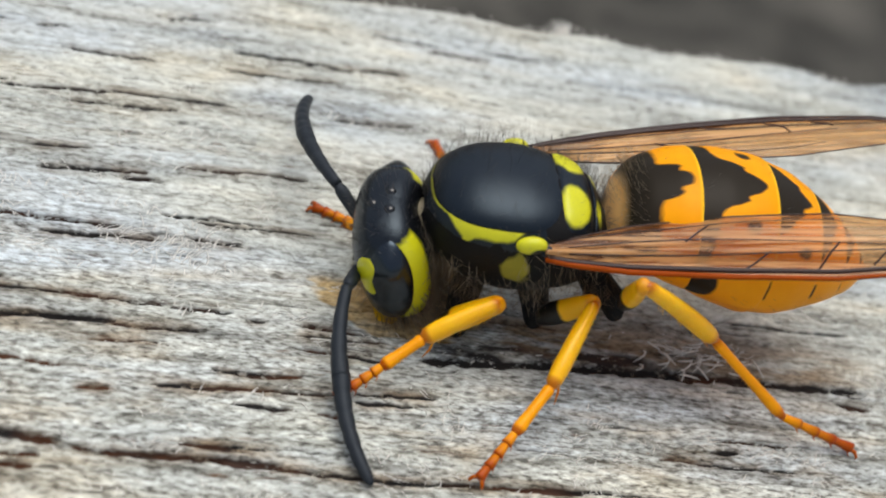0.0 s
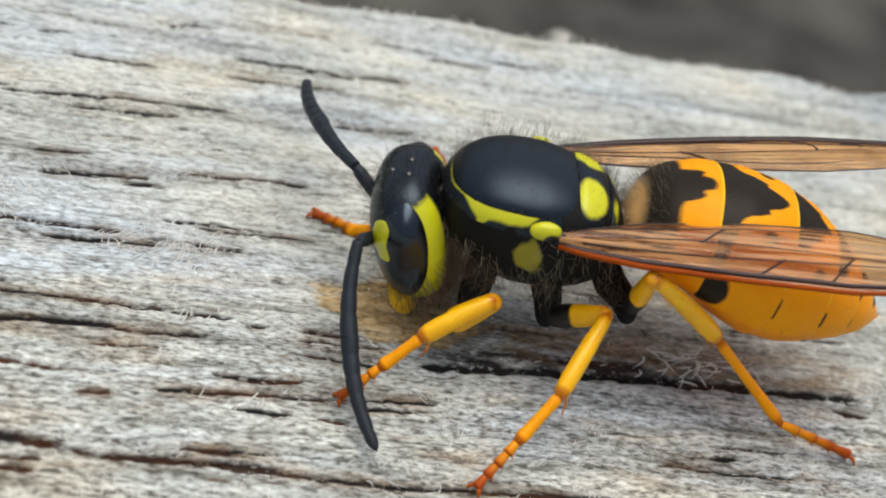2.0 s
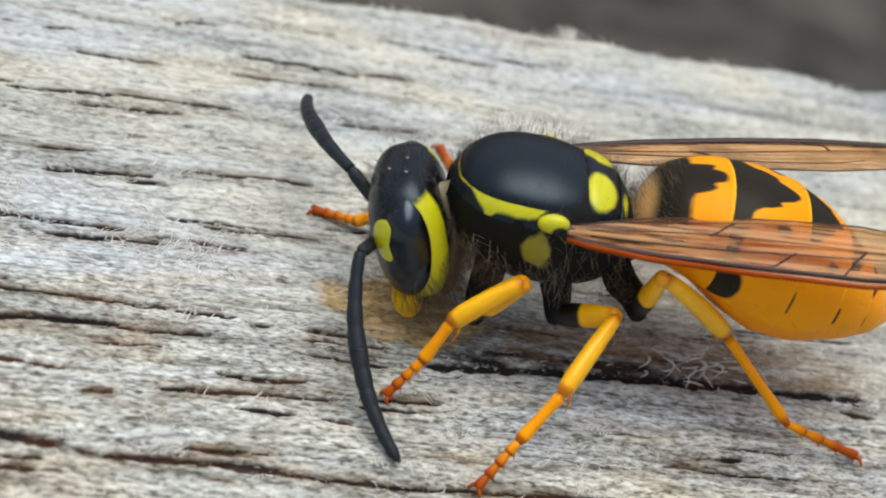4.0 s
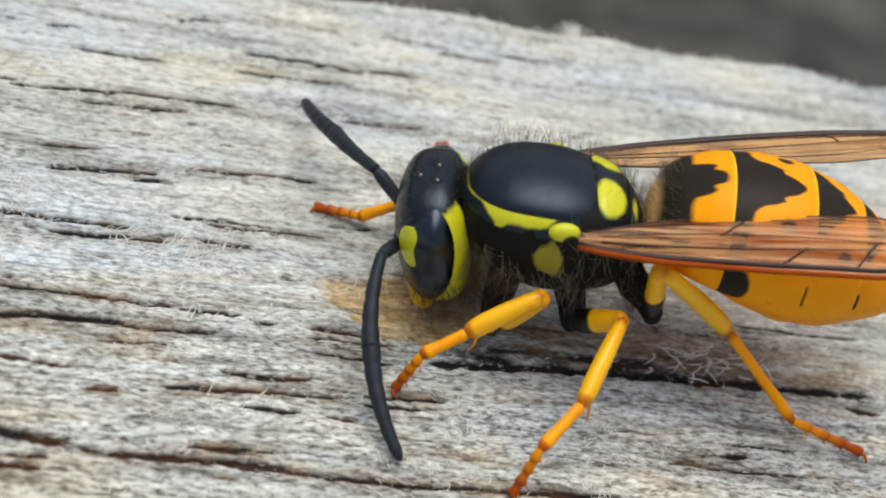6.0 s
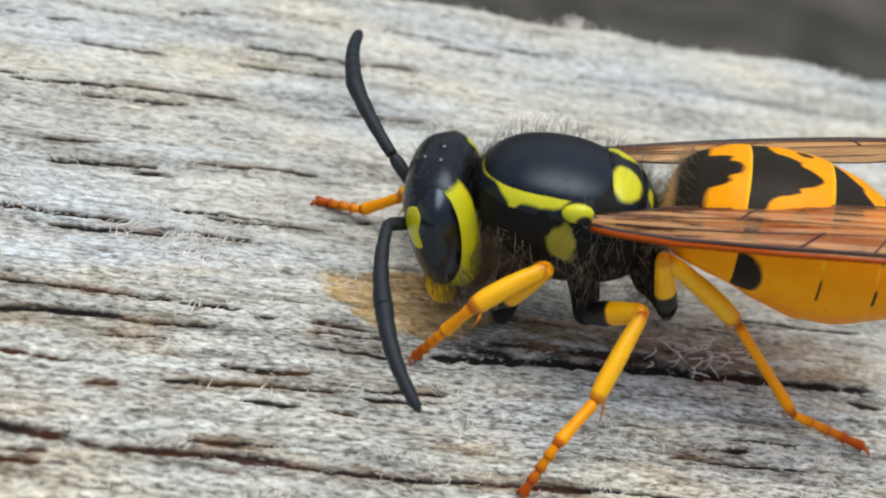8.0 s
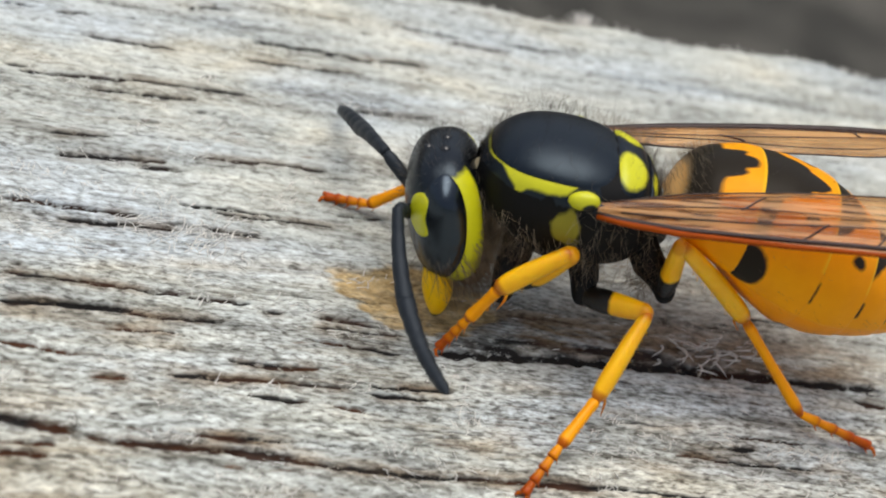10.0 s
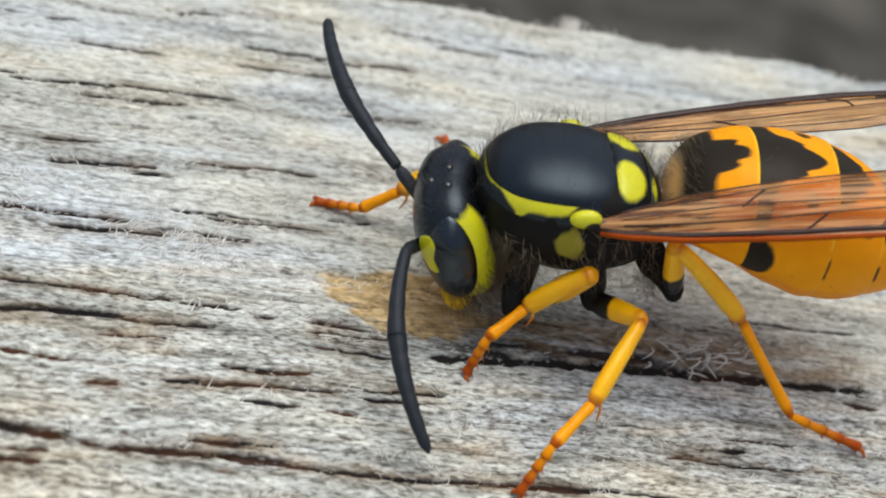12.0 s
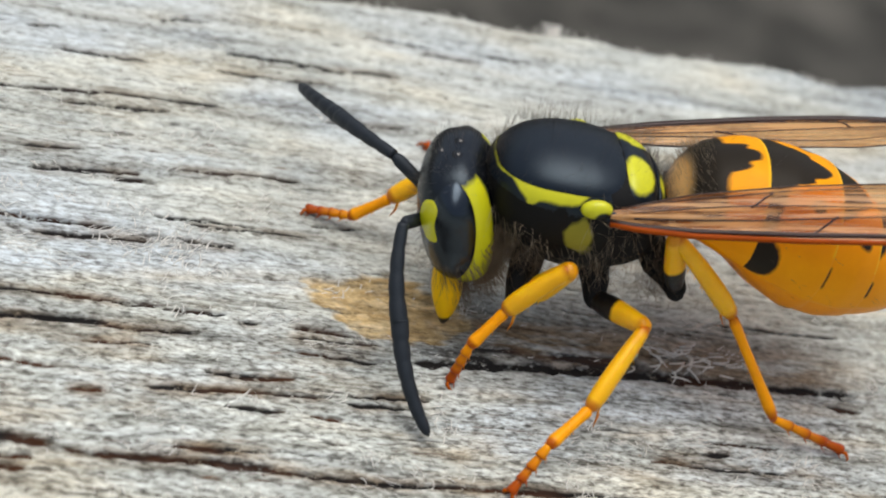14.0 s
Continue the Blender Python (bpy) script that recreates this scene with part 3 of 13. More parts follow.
def build_thorax():
    xs = list(np.linspace(TH_X[0], TH_X[-1], 60))
    m = 72
    verts, pat = [], []
    for x in xs:
        for j in range(m):
            th = -math.pi + 2 * math.pi * j / m
            p = thorax_point(x, th)
            verts.append(p)
            # yellow spot on the side plate
            d = 0.27 - math.hypot((x - 0.10) * 0.9, (abs(th) - 1.86) * 1.15 + 0.25 * (x - 0.1)) + 0.14 * noise.noise((x * 5, th * 3, 0))
            pat.append(d)
    faces = grid_faces(len(xs), m, wrap_m=True)
    thorax = part("thorax", verts, faces, M["thorax"], wasp, "black hairy thorax with yellow marks", {"pattern": pat})
    # mesoscutum
    cx, hx, ht = 0.62, 1.32, 1.16
    ex = lambda a: math.copysign(abs(math.cos(a)) ** 0.60, math.cos(a))
    ey = lambda a: math.copysign(abs(math.sin(a)) ** 0.56, math.sin(a))
    v, f, r, a = thorax_patch(lambda r, a: cx + hx * r * ex(a), lambda r, a: ht * r * ey(a), 30, 72, lambda r, a: 0.05 * (1 - r ** 7) - 0.01)
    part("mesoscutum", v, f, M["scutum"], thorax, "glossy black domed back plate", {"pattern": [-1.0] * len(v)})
    # pronotum: a collar round the front of it
    v, pat, n, m = [], [], 16, 90
    for i in range(n + 1):
        for j in range(m + 1):
            al = radians(-128 + 256 * j / m)
            g = 0.99 + 0.55 * i / n * (1 if abs(al) > 0.5 else 0.35 + 1.3 * abs(al))
            x = cx + hx * (1 + (g - 1) * 0.45) * ex(al) * (1.0 if abs(al) < 1.57 else 0.92)
            x = min(x, 2.04)
            th = ht * g * ey(al)
            v.append(thorax_point(x, th, 0.02 - 0.03 * (i / n)))
            s = abs(math.degrees(al))
            w = lerp_table(s, [0, 20, 42, 50, 57, 66, 71, 75, 79, 84, 90, 95, 101, 110, 128], [0.012, 0.012, 0.014, 0.04, 0.12, 0.24, 0.31, 0.46, 0.26, 0.19, 0.22, 0.14, -0.03, -0.1, -0.1])
            pat.append((w - (g - 1.0)) * 1.0)
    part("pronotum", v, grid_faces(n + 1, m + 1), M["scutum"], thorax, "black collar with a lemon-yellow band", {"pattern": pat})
    # scutellum with two yellow spots, and the narrow plate behind it
    v, f, r, a = thorax_patch(lambda r, a: -1.06 + 0.40 * r * ex(a), lambda r, a: 1.02 * r * ey(a), 18, 64, lambda r, a: 0.085 * (1 - r ** 5))
    pat = [0.33 - math.hypot((p[0] + 0.98) * 0.95, (abs(math.atan2(p[1] / 1.4, (p[2] + 0.42) / 0.98)) - 0.56) * 0.85) for p in v]
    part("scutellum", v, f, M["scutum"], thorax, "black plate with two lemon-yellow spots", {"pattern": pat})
    v, f, r, a = thorax_patch(lambda r, a: -1.58 + 0.12 * r * ex(a), lambda r, a: 0.95 * r * ey(a), 12, 56, lambda r, a: 0.07 * (1 - r ** 5))
    pat = [0.10 - math.hypot((p[0] + 1.60) * 1.3, (abs(math.atan2(p[1] / 1.4, (p[2] + 0.42) / 0.98)) - 0.6) * 0.35) for p in v]
    part("postscutellum", v, f, M["scutum"], thorax, "", {"pattern": pat})
    for s in (1, -1):
        v, f = ball((-0.02, 1.62 * s, -0.10), (0.33, 0.18, 0.22), 20, 30, Matrix.Rotation(radians(-14 * s), 3, "X") @ Matrix.Rotation(radians(12), 3, "Y"))
        pat = [min(0.2, (math.hypot(p[0] + 0.16, p[2] + 0.2) - 0.15) * 2) for p in v]
        part("tegula", v, f, M["scutum"], thorax, "lemon-yellow wing cap", {"pattern": pat})
        v, f = ball((-0.42, 1.50 * s, -0.25), (0.24, 0.2, 0.16), 10, 16)
        part("wing_hinge", v, f, M["antenna"], thorax)
    # coxae and trochanters
    for x, y, z in LEG_ROOTS:
        for s in (1, -1):
            v, f = tube([(x * 0.7 + 0.1, y * s * 0.45, -1.15), (x * 0.85 + 0.05, y * s * 0.6, (z - 1.15) * 0.5 - 0.1), (x * 0.97, y * s * 0.8, z * 0.8 - 0.26), (x, y * s, z), (x, y * s * 1.02, z - 0.10), (x, y * s * 1.03, z - 0.18), (x, y * s * 1.03, z - 0.22)], [0.36, 0.36, 0.31, 0.24, 0.20, 0.13, 0.03], 18)
            part("coxa", v, f, M["thorax"], thorax, "", {"pattern": [-1.0] * len(v)})
    v, f = tube([(1.7, 0, -0.95), (2.0, 0, -1.1), (2.4, 0, -1.2), (2.7, 0, -1.3)], [0.45, 0.40, 0.40, 0.40], 18)
    part("neck", v, f, M["neck"], thorax, "pale tan neck membrane")
    v, f = tube([(-1.9, 0, -0.7), (-2.05, 0, -0.7), (-2.2, 0, -0.6), (-2.4, 0, -0.5)], [0.4, 0.2, 0.18, 0.3], 14)
    part("petiole", v, f, M["antenna"], thorax)
    # brown fuzz between the head, the chest and the hips
    rng = np.random.RandomState(17)
    fuzz = []
    for i in range(2600):
        if i % 3 == 0:
            p = Vector((rng.uniform(0.9, 1.75), rng.uniform(-1.0, 1.1), rng.uniform(-1.9, -1.15)))
            d = Vector((rng.uniform(-0.2, 0.5), rng.uniform(-0.2, 0.6), rng.uniform(-1.2, -0.3)))
        else:
            x, y, z = LEG_ROOTS[rng.randint(3)]
            p = Vector((x * 0.85 + 0.1, y * rng.choice((1, -1)) * 0.7, rng.uniform(-2.1, -1.3))) + Vector(rng.normal(0, 0.2, 3))
            d = Vector((rng.normal(0, 0.6), math.copysign(rng.uniform(0.3, 1), p.y), rng.uniform(-0.8, 0.2)))
        d.normalize()
        ln = rng.uniform(0.25, 0.6)
        fuzz.append(tube([tuple(p - d * 0.1), tuple(p + d * ln * 0.5), tuple(p + d * ln + Vector(rng.normal(0, 0.06, 3)))], [0.0040, 0.0034, 0.0012], 3))
    tagged(part("chest_fuzz", *joined(fuzz), M["brown_hair"], thorax, "brown fuzz under the chest"), kind="stuff")
    # hairs
    rng = np.random.RandomState(7)
    dark, pale = [], []
    for i in range(4200):
        x = rng.uniform(-2.0, 2.1)
        th = rng.uniform(-2.6, 2.6)
        if -1.3 < x < 1.9 and abs(th) < 1.15 and rng.rand() < (0.45 if th < -0.3 else 0.9):
            continue
        if abs(th) > 1.15 and (rng.rand() < 0.7 or (abs(th) < 1.95 and x > 0.1)):
            continue
        p = Vector(thorax_point(x, th, 0.05))
        q = Vector(thorax_point(x, th, 0.5)) - p
        d = (q.normalized() + Vector(rng.normal(0, 0.28 if abs(th) < 1.15 else 0.5, 3))).normalized()
        top = abs(th) < 1.15
        ln = rng.uniform(0.25, 0.65) if top else rng.uniform(0.2, 0.6)
        bend = Vector(rng.normal(0, 0.04, 3))
        t = tube([tuple(p - d * 0.08), tuple(p + d * ln * 0.5), tuple(p + d * ln + bend)], [0.0028, 0.0024, 0.0008] if top else [0.0034, 0.003, 0.001], 3)
        (dark if top else pale).append(t)
    tagged(part("back_hair", *joined(dark), M["hair"], thorax, "sparse dark hairs"), kind="stuff")
    tagged(part("side_hair", *joined(pale), M["pale_hair"], thorax, "pale tan side hairs"), kind="stuff")
    return thorax


# the abdomen: distance from its root, half width, half height, centre z
GS = [0.0, 0.10, 0.3, 0.6, 1.3, 2.3, 3.2, 4.1, 5.0, 5.8, 6.2, 6.4]
GA_ = [0.25, 0.70, 1.20, 1.48, 1.74, 1.86, 1.83, 1.65, 1.25, 0.75, 0.35, 0.04]
GC = [-0.1, -0.05, 0.0, 0.03, 0.08, 0.10, 0.06, -0.05, -0.2, -0.36, -0.46, -0.5]


def gaster_point(s, th, lift=0.0):
    a = np.interp(s, GS_F, GA_F) + lift
    c = np.interp(s, GS_F, GC_F)
    belly = np.interp(s, [0, 0.6, 1.4, 2.2, 3.2, 3.9], [0.22, 0.28, 0.46, 0.72, 0.94, 1.0]) if math.cos(th) < 0 else 1.0
    return (-s, a * math.sin(th), c + a * 0.93 * belly * math.cos(th))


def gaster_tables():
    fine = np.linspace(0, 6.4, 130)
    out = [fine]
    for tab in (GA_, GC):
        v = np.interp(fine, GS, tab)
        for _ in range(8):
            v[1:-1] = (v[:-2] + 2 * v[1:-1] + v[2:]) / 4
        out.append(v)
    return out


GS_F, GA_F, GC_F = gaster_tables()


def tergite_mark(k, u, th, s):
    """Above zero: yellow; below: black. u runs 0 to 1 from front to rear, th is the angle from the midline."""
    t = abs(math.degrees(th) - 12)
    if k == 0:
        lim = lerp_table(t, [0, 5, 8, 12, 15, 18, 22, 45, 62, 74], [0.90, 0.86, 0.70, 0.76, 0.70, 0.50, 0.48, 0.50, 0.50, 0.0])
        return max((u - lim) * 1.2, (0.10 - u) * 1.2)
    if k == 1:
        lim = lerp_table(t, [0, 3, 7, 11, 14, 18, 21, 26, 40, 58, 70, 110], [0.86, 0.82, 0.74, 0.58, 0.62, 0.48, 0.33, 0.28, 0.25, 0.20, -0.05, -0.1])
        d = (u - lim) * 2.0
        d = min(d, math.hypot((u - 0.66) * 1.9, (t - 31) * 0.032) - 0.17)
        return min(d, math.hypot((u - 0.14) * 1.9, (t - 82) * 0.022) - 0.46)
    if k == 2:
        lim = lerp_table(t, [0, 4, 10, 14, 20, 28, 40, 100], [0.80, 0.70, 0.55, 0.58, 0.40, 0.28, -0.1, -0.1])
        d = (u - lim) * 1.2
        d = min(d, max((u - 0.13) * 2.5, (abs(t - 78) - 9) * 0.03))
        return min(d, math.hypot((u - 0.62) * 1.2, (t - 42) * 0.028) - 0.15)
    lim = lerp_table(t, [0, 10, 25, 40, 60, 90], [0.7, 0.55, 0.42, 0.25, -0.1, -0.1])
    return min((u - lim) * 0.9, max((u - 0.20) * 2.0, (abs(t - 78) - 9) * 0.03))


def build_gaster():
    """The abdomen: an amber underside with the banded back plates on it."""
    n, m = 70, 48
    verts, pat = [], []
    for i in range(n + 1):
        s = 0.35 + 6.03 * i / n
        for j in range(m):
            th = math.pi * 2 * j / m
            verts.append(gaster_point(s, th, -0.04 - 0.02 * (1 - abs((s * 1.1) % 1.0))))
            pat.append(0.3)
    gaster = part("gaster", verts, grid_faces(n + 1, m, wrap_m=True), M["sternite"], wasp, "banded black and golden-yellow abdomen", {"pattern": pat})
    bounds = [0.0, 1.65, 3.40, 4.60, 5.45, 6.0, 6.4]
    for k in range(6):
        s0, s1 = bounds[k], bounds[k + 1] + 0.03
        n, m = (46, 110) if k < 3 else (20, 80)
        reach = 2.05 if k < 5 else 1.9
        verts, pat = [], []
        for i in range(n + 1):
            u = i / n
            s = (max(0.02, s0 - 0.12) if k else 0.02) + (s1 - (max(0.02, s0 - 0.12) if k else 0.02)) * u
            for j in range(m + 1):
                th = -reach + 2 * reach * j / m
                lift = 0.035 * u ** 0.5 - (0.05 if u == 1 else 0) - (0.03 if j in (0, m) else 0)
                verts.append(gaster_point(s, th, lift))
                pat.append(tergite_mark(k, u, th, s))
        rim = [max(0.0, min(1.0, (i / n - 0.94) * 22)) * (0.8 if abs(j / m - 0.5) * 2 * reach < 1.3 else 0.0) for i in range(n + 1) for j in range(m + 1)]
        part("tergite", verts, grid_faces(n + 1, m + 1), M["gaster"], gaster, "", {"pattern": pat, "rim": rim, "pale": [max(0.0, min(0.85, (0.17 - i / n) * 9)) if k == 0 else 0.0 for i in range(n + 1) for j in range(m + 1)]})
    # underside plates, one edge over the next
    for k in range(1, 6):
        s0, s1 = bounds[k], bounds[k + 1] + 0.08
        verts, pat = [], []
        for i in range(15):
            u = i / 14
            for j in range(41):
                th = math.pi - 1.15 + 2.3 * j / 40
                verts.append(gaster_point(s0 + (s1 - s0) * u, th, -0.02 + 0.035 * u - (0.04 if i == 14 else 0)))
                side = abs(abs(th - math.pi) - 0.62) * 3 + (0.0 if u > 0.72 else 0.3)
                pat.append(min(0.3, side - 0.07))
        part("sternite", verts, grid_faces(15, 41), M["sternite"], gaster, "", {"pattern": pat})
    rng = np.random.RandomState(9)
    hs = []
    for i in range(140):
        s, th = rng.uniform(0.1, 5.2), rng.uniform(-2.8, 2.8)
        p = Vector(gaster_point(s, th, 0.02))
        d = (Vector(gaster_point(s, th, 0.4)) - p).normalized() + Vector((-0.8, 0, 0)) + Vector(rng.normal(0, 0.2, 3))
        d.normalize()
        ln = rng.uniform(0.08, 0.2)
        hs.append(tube([tuple(p - d * 0.02), tuple(p + d * ln)], [0.003, 0.001], 3))
    ps = []
    for i in range(450):
        s, th = rng.uniform(0.03, 0.62), rng.uniform(-1.9, 1.9)
        p = Vector(gaster_point(s, th, 0.02))
        d = ((Vector(gaster_point(s, th, 0.4)) - p).normalized() + Vector((0.9, 0, 0.1)) + Vector(rng.normal(0, 0.25, 3))).normalized()
        ln = rng.uniform(0.15, 0.38)
        ps.append(tube([tuple(p - d * 0.02), tuple(p + d * ln)], [0.004, 0.0015], 3))
    tagged(part("waist_hair", *joined(ps), M["pale_hair"], gaster, "pale tan hairs"), kind="stuff")
    tagged(part("abdomen_hair", *joined(hs), M["hair"], gaster), kind="stuff")
    return gaster


def head_surface(u, lift=0.0):
    """The point of the head's shell in the direction u from its middle: x out of the face, y to its left, z up."""
    x, y, z = u[0] / 0.88, u[1] / 1.40, u[2] / (1.45 if u[2] > 0 else 1.62)
    p = (abs(x) ** 2.5 + abs(y) ** 3.0 + abs(z) ** 3.0) ** (-1 / 2.85)
    px, py, pz = u[0] * p, u[1] * p, u[2] * p
    py *= 1.0 - 0.10 * min(1.0, max(0.0, -pz / 1.6 - 0.1))
    if px < 0:
        px *= 1.0 - 0.14 * max(0.0, 1 - abs(py))
    q = Vector((px, py, pz))
    return Vector((-0.05, 0, -0.27)) + q + q.normalized() * lift


def head_side(x, z, s):
    """The direction of the side point that lies at x and z."""
    dx, dz = x + 0.05, z + 0.27
    k = abs(dx / 0.88) ** 2.5 + abs(dz / (1.45 if dz > 0 else 1.62)) ** 3.0
    y = 1.36 * max(0.12, 1 - k) ** (1 / 3.0)
    return Vector((dx, y * s, dz)).normalized()


# outlines on the side of the head (x, z): the eye, and the yellow mark that fills its notch
EYE_RIM = ((-0.17, 0.98), (-0.43, 0.74), (-0.54, 0.28), (-0.51, -0.28), (-0.37, -0.84), (-0.08, -1.30), (0.22, -1.47), (0.49, -1.20), (0.62, -0.72), (0.58, -0.20), (0.43, 0.32), (0.18, 0.78))
MARK_RIM = ((0.68, 0.02), (0.60, -0.22), (0.42, -0.28), (0.24, -0.20), (0.26, 0.14), (0.16, 0.48), (0.28, 0.66), (0.50, 0.58), (0.64, 0.30))


def ring_spline(points, count):
    """A closed smooth curve through the points."""
    n, out = len(points), []
    for k in range(count):
        f = k * n / count
        i, t = int(f) % n, f - int(f)
        p = [Vector(points[(i + j) % n]) for j in (-1, 0, 1, 2)]
        out.append(0.5 * (2 * p[1] + (p[2] - p[0]) * t + (2 * p[0] - 5 * p[1] + 4 * p[2] - p[3]) * t * t + (3 * p[1] - p[0] - 3 * p[2] + p[3]) * t ** 3))
    return out


def build_head():
    """The head: x out of the face, y to its left, z up, origin between the eyes."""
    n, m = 130, 210
    v, pat = [], []
    for i in range(n + 1):
        a = math.pi * i / n
        for j in range(m):
            b = 2 * math.pi * j / m
            p = head_surface((math.sin(a) * math.cos(b), math.sin(a) * math.sin(b), math.cos(a)))
            v.append(tuple(p))
            x, y, z = p
            ay = abs(y)
            front = lerp_table(z, [-1.7, -1.3, -0.7, 0.4, 0.9], [0.35, 0.30, -0.1, -0.30, -0.30])
            back = lerp_table(z, [-1.7, -1.2, -0.4, 0.3, 0.95], [0.72, 0.84, 0.84, 0.78, 0.72])
            d = min((ay - back) * 0.9, front - x, (0.90 - z) * 0.8, (z + 1.66) * 0.8)
            if x > 0.1:
                d = max(d, min(0.72 - ay, -0.62 - z, 1.0), 0.26 - math.hypot(ay * 0.7, (z + 0.02) * 0.9))
            pat.append(max(-0.3, min(0.3, d)))
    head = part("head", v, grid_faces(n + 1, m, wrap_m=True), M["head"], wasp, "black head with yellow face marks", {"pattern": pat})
    jaws = []
    for s in (1, -1):
        outline = ring_spline([Vector((x, z, 0)) for x, z in EYE_RIM], 96)
        mid = Vector((-0.02, -0.28, 0))
        turns = [math.atan2(p.y - mid.y, p.x - mid.x) for p in outline]
        order = sorted(range(96), key=lambda i: turns[i])
        angles, reach = [turns[i] for i in order], [(outline[i] - mid).length for i in order]

        def bulge(p):
            d = p - mid
            r = d.length / np.interp(math.atan2(d.y, d.x), angles, reach, period=2 * math.pi)
            dome = 0.18 * math.exp(-(((p.x + 0.13) / 0.30) ** 2) - ((p.y - 0.50) / 0.40) ** 2)
            return (0.12 + dome) * max(0.0, 1 - r ** 2.6)

        v = []
        for i in range(31):
            for d in outline:
                p = mid + (d - mid) * (i / 30)
                v.append(tuple(head_surface(head_side(p.x, p.y, s), bulge(p) - (0.03 if i == 30 else 0.0))))
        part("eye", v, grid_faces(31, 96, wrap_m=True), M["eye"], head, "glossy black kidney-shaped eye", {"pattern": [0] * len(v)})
        mark, core, v = ring_spline([Vector((x, z, 0)) for x, z in MARK_RIM], 64), Vector((0.42, 0.22, 0)), []
        for i in range(13):
            for d in mark:
                p = core + (d - core) * (i / 12)
                v.append(tuple(head_surface(head_side(p.x, p.y, s), bulge(p) + (0.012 if i < 12 else -0.012))))
        part("eye_mark", v, grid_faces(13, 64, wrap_m=True), M["head"], head, "lemon-yellow mark in the eye's notch", {"pattern": [0.3] * len(v)})
        v, f = ball((-0.16, 0.07 + 0.25 * s, 1.16), (0.12, 0.12, 0.10), 12, 16)
        part("ocellus", v, f, M["ocellus"], head)
        us = np.linspace(0, 1, 22)
        v, f = tube([(0.22 * u ** 2, s * (0.28 * u - 0.48 * u * u), 0.15 - 1.41 * u) for u in us], [0.46 * math.sin(math.pi * (0.22 + 0.74 * u)) ** 0.75 * (1 - 0.35 * u) + 0.02 for u in us], 32, 0.8)
        pat = [min(p[2] + 1.06, 0.34 - p[0] - 0.18 * p[2], 0.3) for p in v]
        jaws.append(part("mandible", v, f, M["mandible"], head, "yellow jaw with a black biting edge", {"pattern": pat}))
        v, f = ball((0.74, 0.36 * s, -0.30), (0.14, 0.15, 0.15), 10, 14)
        part("antenna_socket", v, f, M["antenna"], head)
    v, f = ball((0.22, 0.10, 1.125), (0.12, 0.12, 0.10), 12, 16)
    part("ocellus", v, f, M["ocellus"], head)
    w, g = ball((-0.36, 0, -1.66), (0.46, 0.86, 0.52), 16, 24)
    part("labium", w, g, M["mouth"], head, "brown folded mouthparts")
    v, f = ball((0.44, 0, -1.15), (0.38, 0.72, 0.62), 20, 30)
    part("clypeus", v, f, M["mandible"], head, "yellow face shield", {"pattern": [0.25] * len(v)})
    rng = np.random.RandomState(5)
    hs, fringe = [], []
    for i in range(900):
        u = Vector(rng.normal(0, 1, 3)).normalized()
        if abs(u.y) > 0.72:
            continue
        p = head_surface(u)
        d = (u + Vector(rng.normal(0, 0.25, 3))).normalized()
        ln = rng.uniform(0.15, 0.42)
        hs.append(tube([tuple(p - d * 0.03), tuple(p + d * ln * 0.5), tuple(p + d * ln + Vector(rng.normal(0, 0.05, 3)))], [0.0032, 0.0026, 0.001], 3))
    for i in range(1500):
        u = Vector((rng.uniform(-0.9, 0.2), rng.uniform(-0.9, 0.9), rng.uniform(-1.0, -0.25))).normalized()
        p = head_surface(u)
        d = (u + Vector((-0.3, 0, -0.4)) + Vector(rng.normal(0, 0.3, 3))).normalized()
        ln = rng.uniform(0.3, 0.75)
        fringe.append(tube([tuple(p - d * 0.03), tuple(p + d * ln * 0.5), tuple(p + d * ln + Vector(rng.normal(0, 0.06, 3)))], [0.005, 0.004, 0.0015], 3))
    tagged(part("face_hair", *joined(hs), M["hair"], head), kind="stuff")
    tagged(part("cheek_hair", *joined(fringe), M["brown_hair"], head, "brown hair behind the jaws"), kind="stuff")
    return head, jaws


def ringed(length, r0, r1, rings, bow=0.0, sides=16, notch=0.10, tip=False):
    """A limb piece along +x with ring grooves, bowed downwards."""
    path, rad = [], []
    per = 6
    total = rings * per
    for i in range(total + 1):
        u = i / total
        ph = (i % per) / per
        groove = notch if i % per == 0 and 0 < i < total else (notch * 0.25 if (i % per) in (1, per - 1) else 0)
        r = (r0 + (r1 - r0) * u) * (1 - groove)
        if tip and u > 0.85:
            r *= math.sqrt(max(0.02, 1 - ((u - 0.85) / 0.15) ** 2))
        path.append((length * u, 0, bow * 4 * u * (1 - u)))
        rad.append(r)
    return tube(path, rad, sides)


def shaped(length, stations, sides=18, bow=0.0, squash=1.0):
    """A smooth limb piece along +x; stations: (share of the length, radius)."""
    us = np.linspace(0, 1, 26)
    rad = np.interp(us, [a for a, b in stations], [b for a, b in stations])
    for _ in range(2):
        rad[1:-1] = (rad[:-2] + 2 * rad[1:-1] + rad[2:]) / 4
    return tube([(length * u, 0, bow * 4 * u * (1 - u)) for u in us], list(rad), sides, squash)


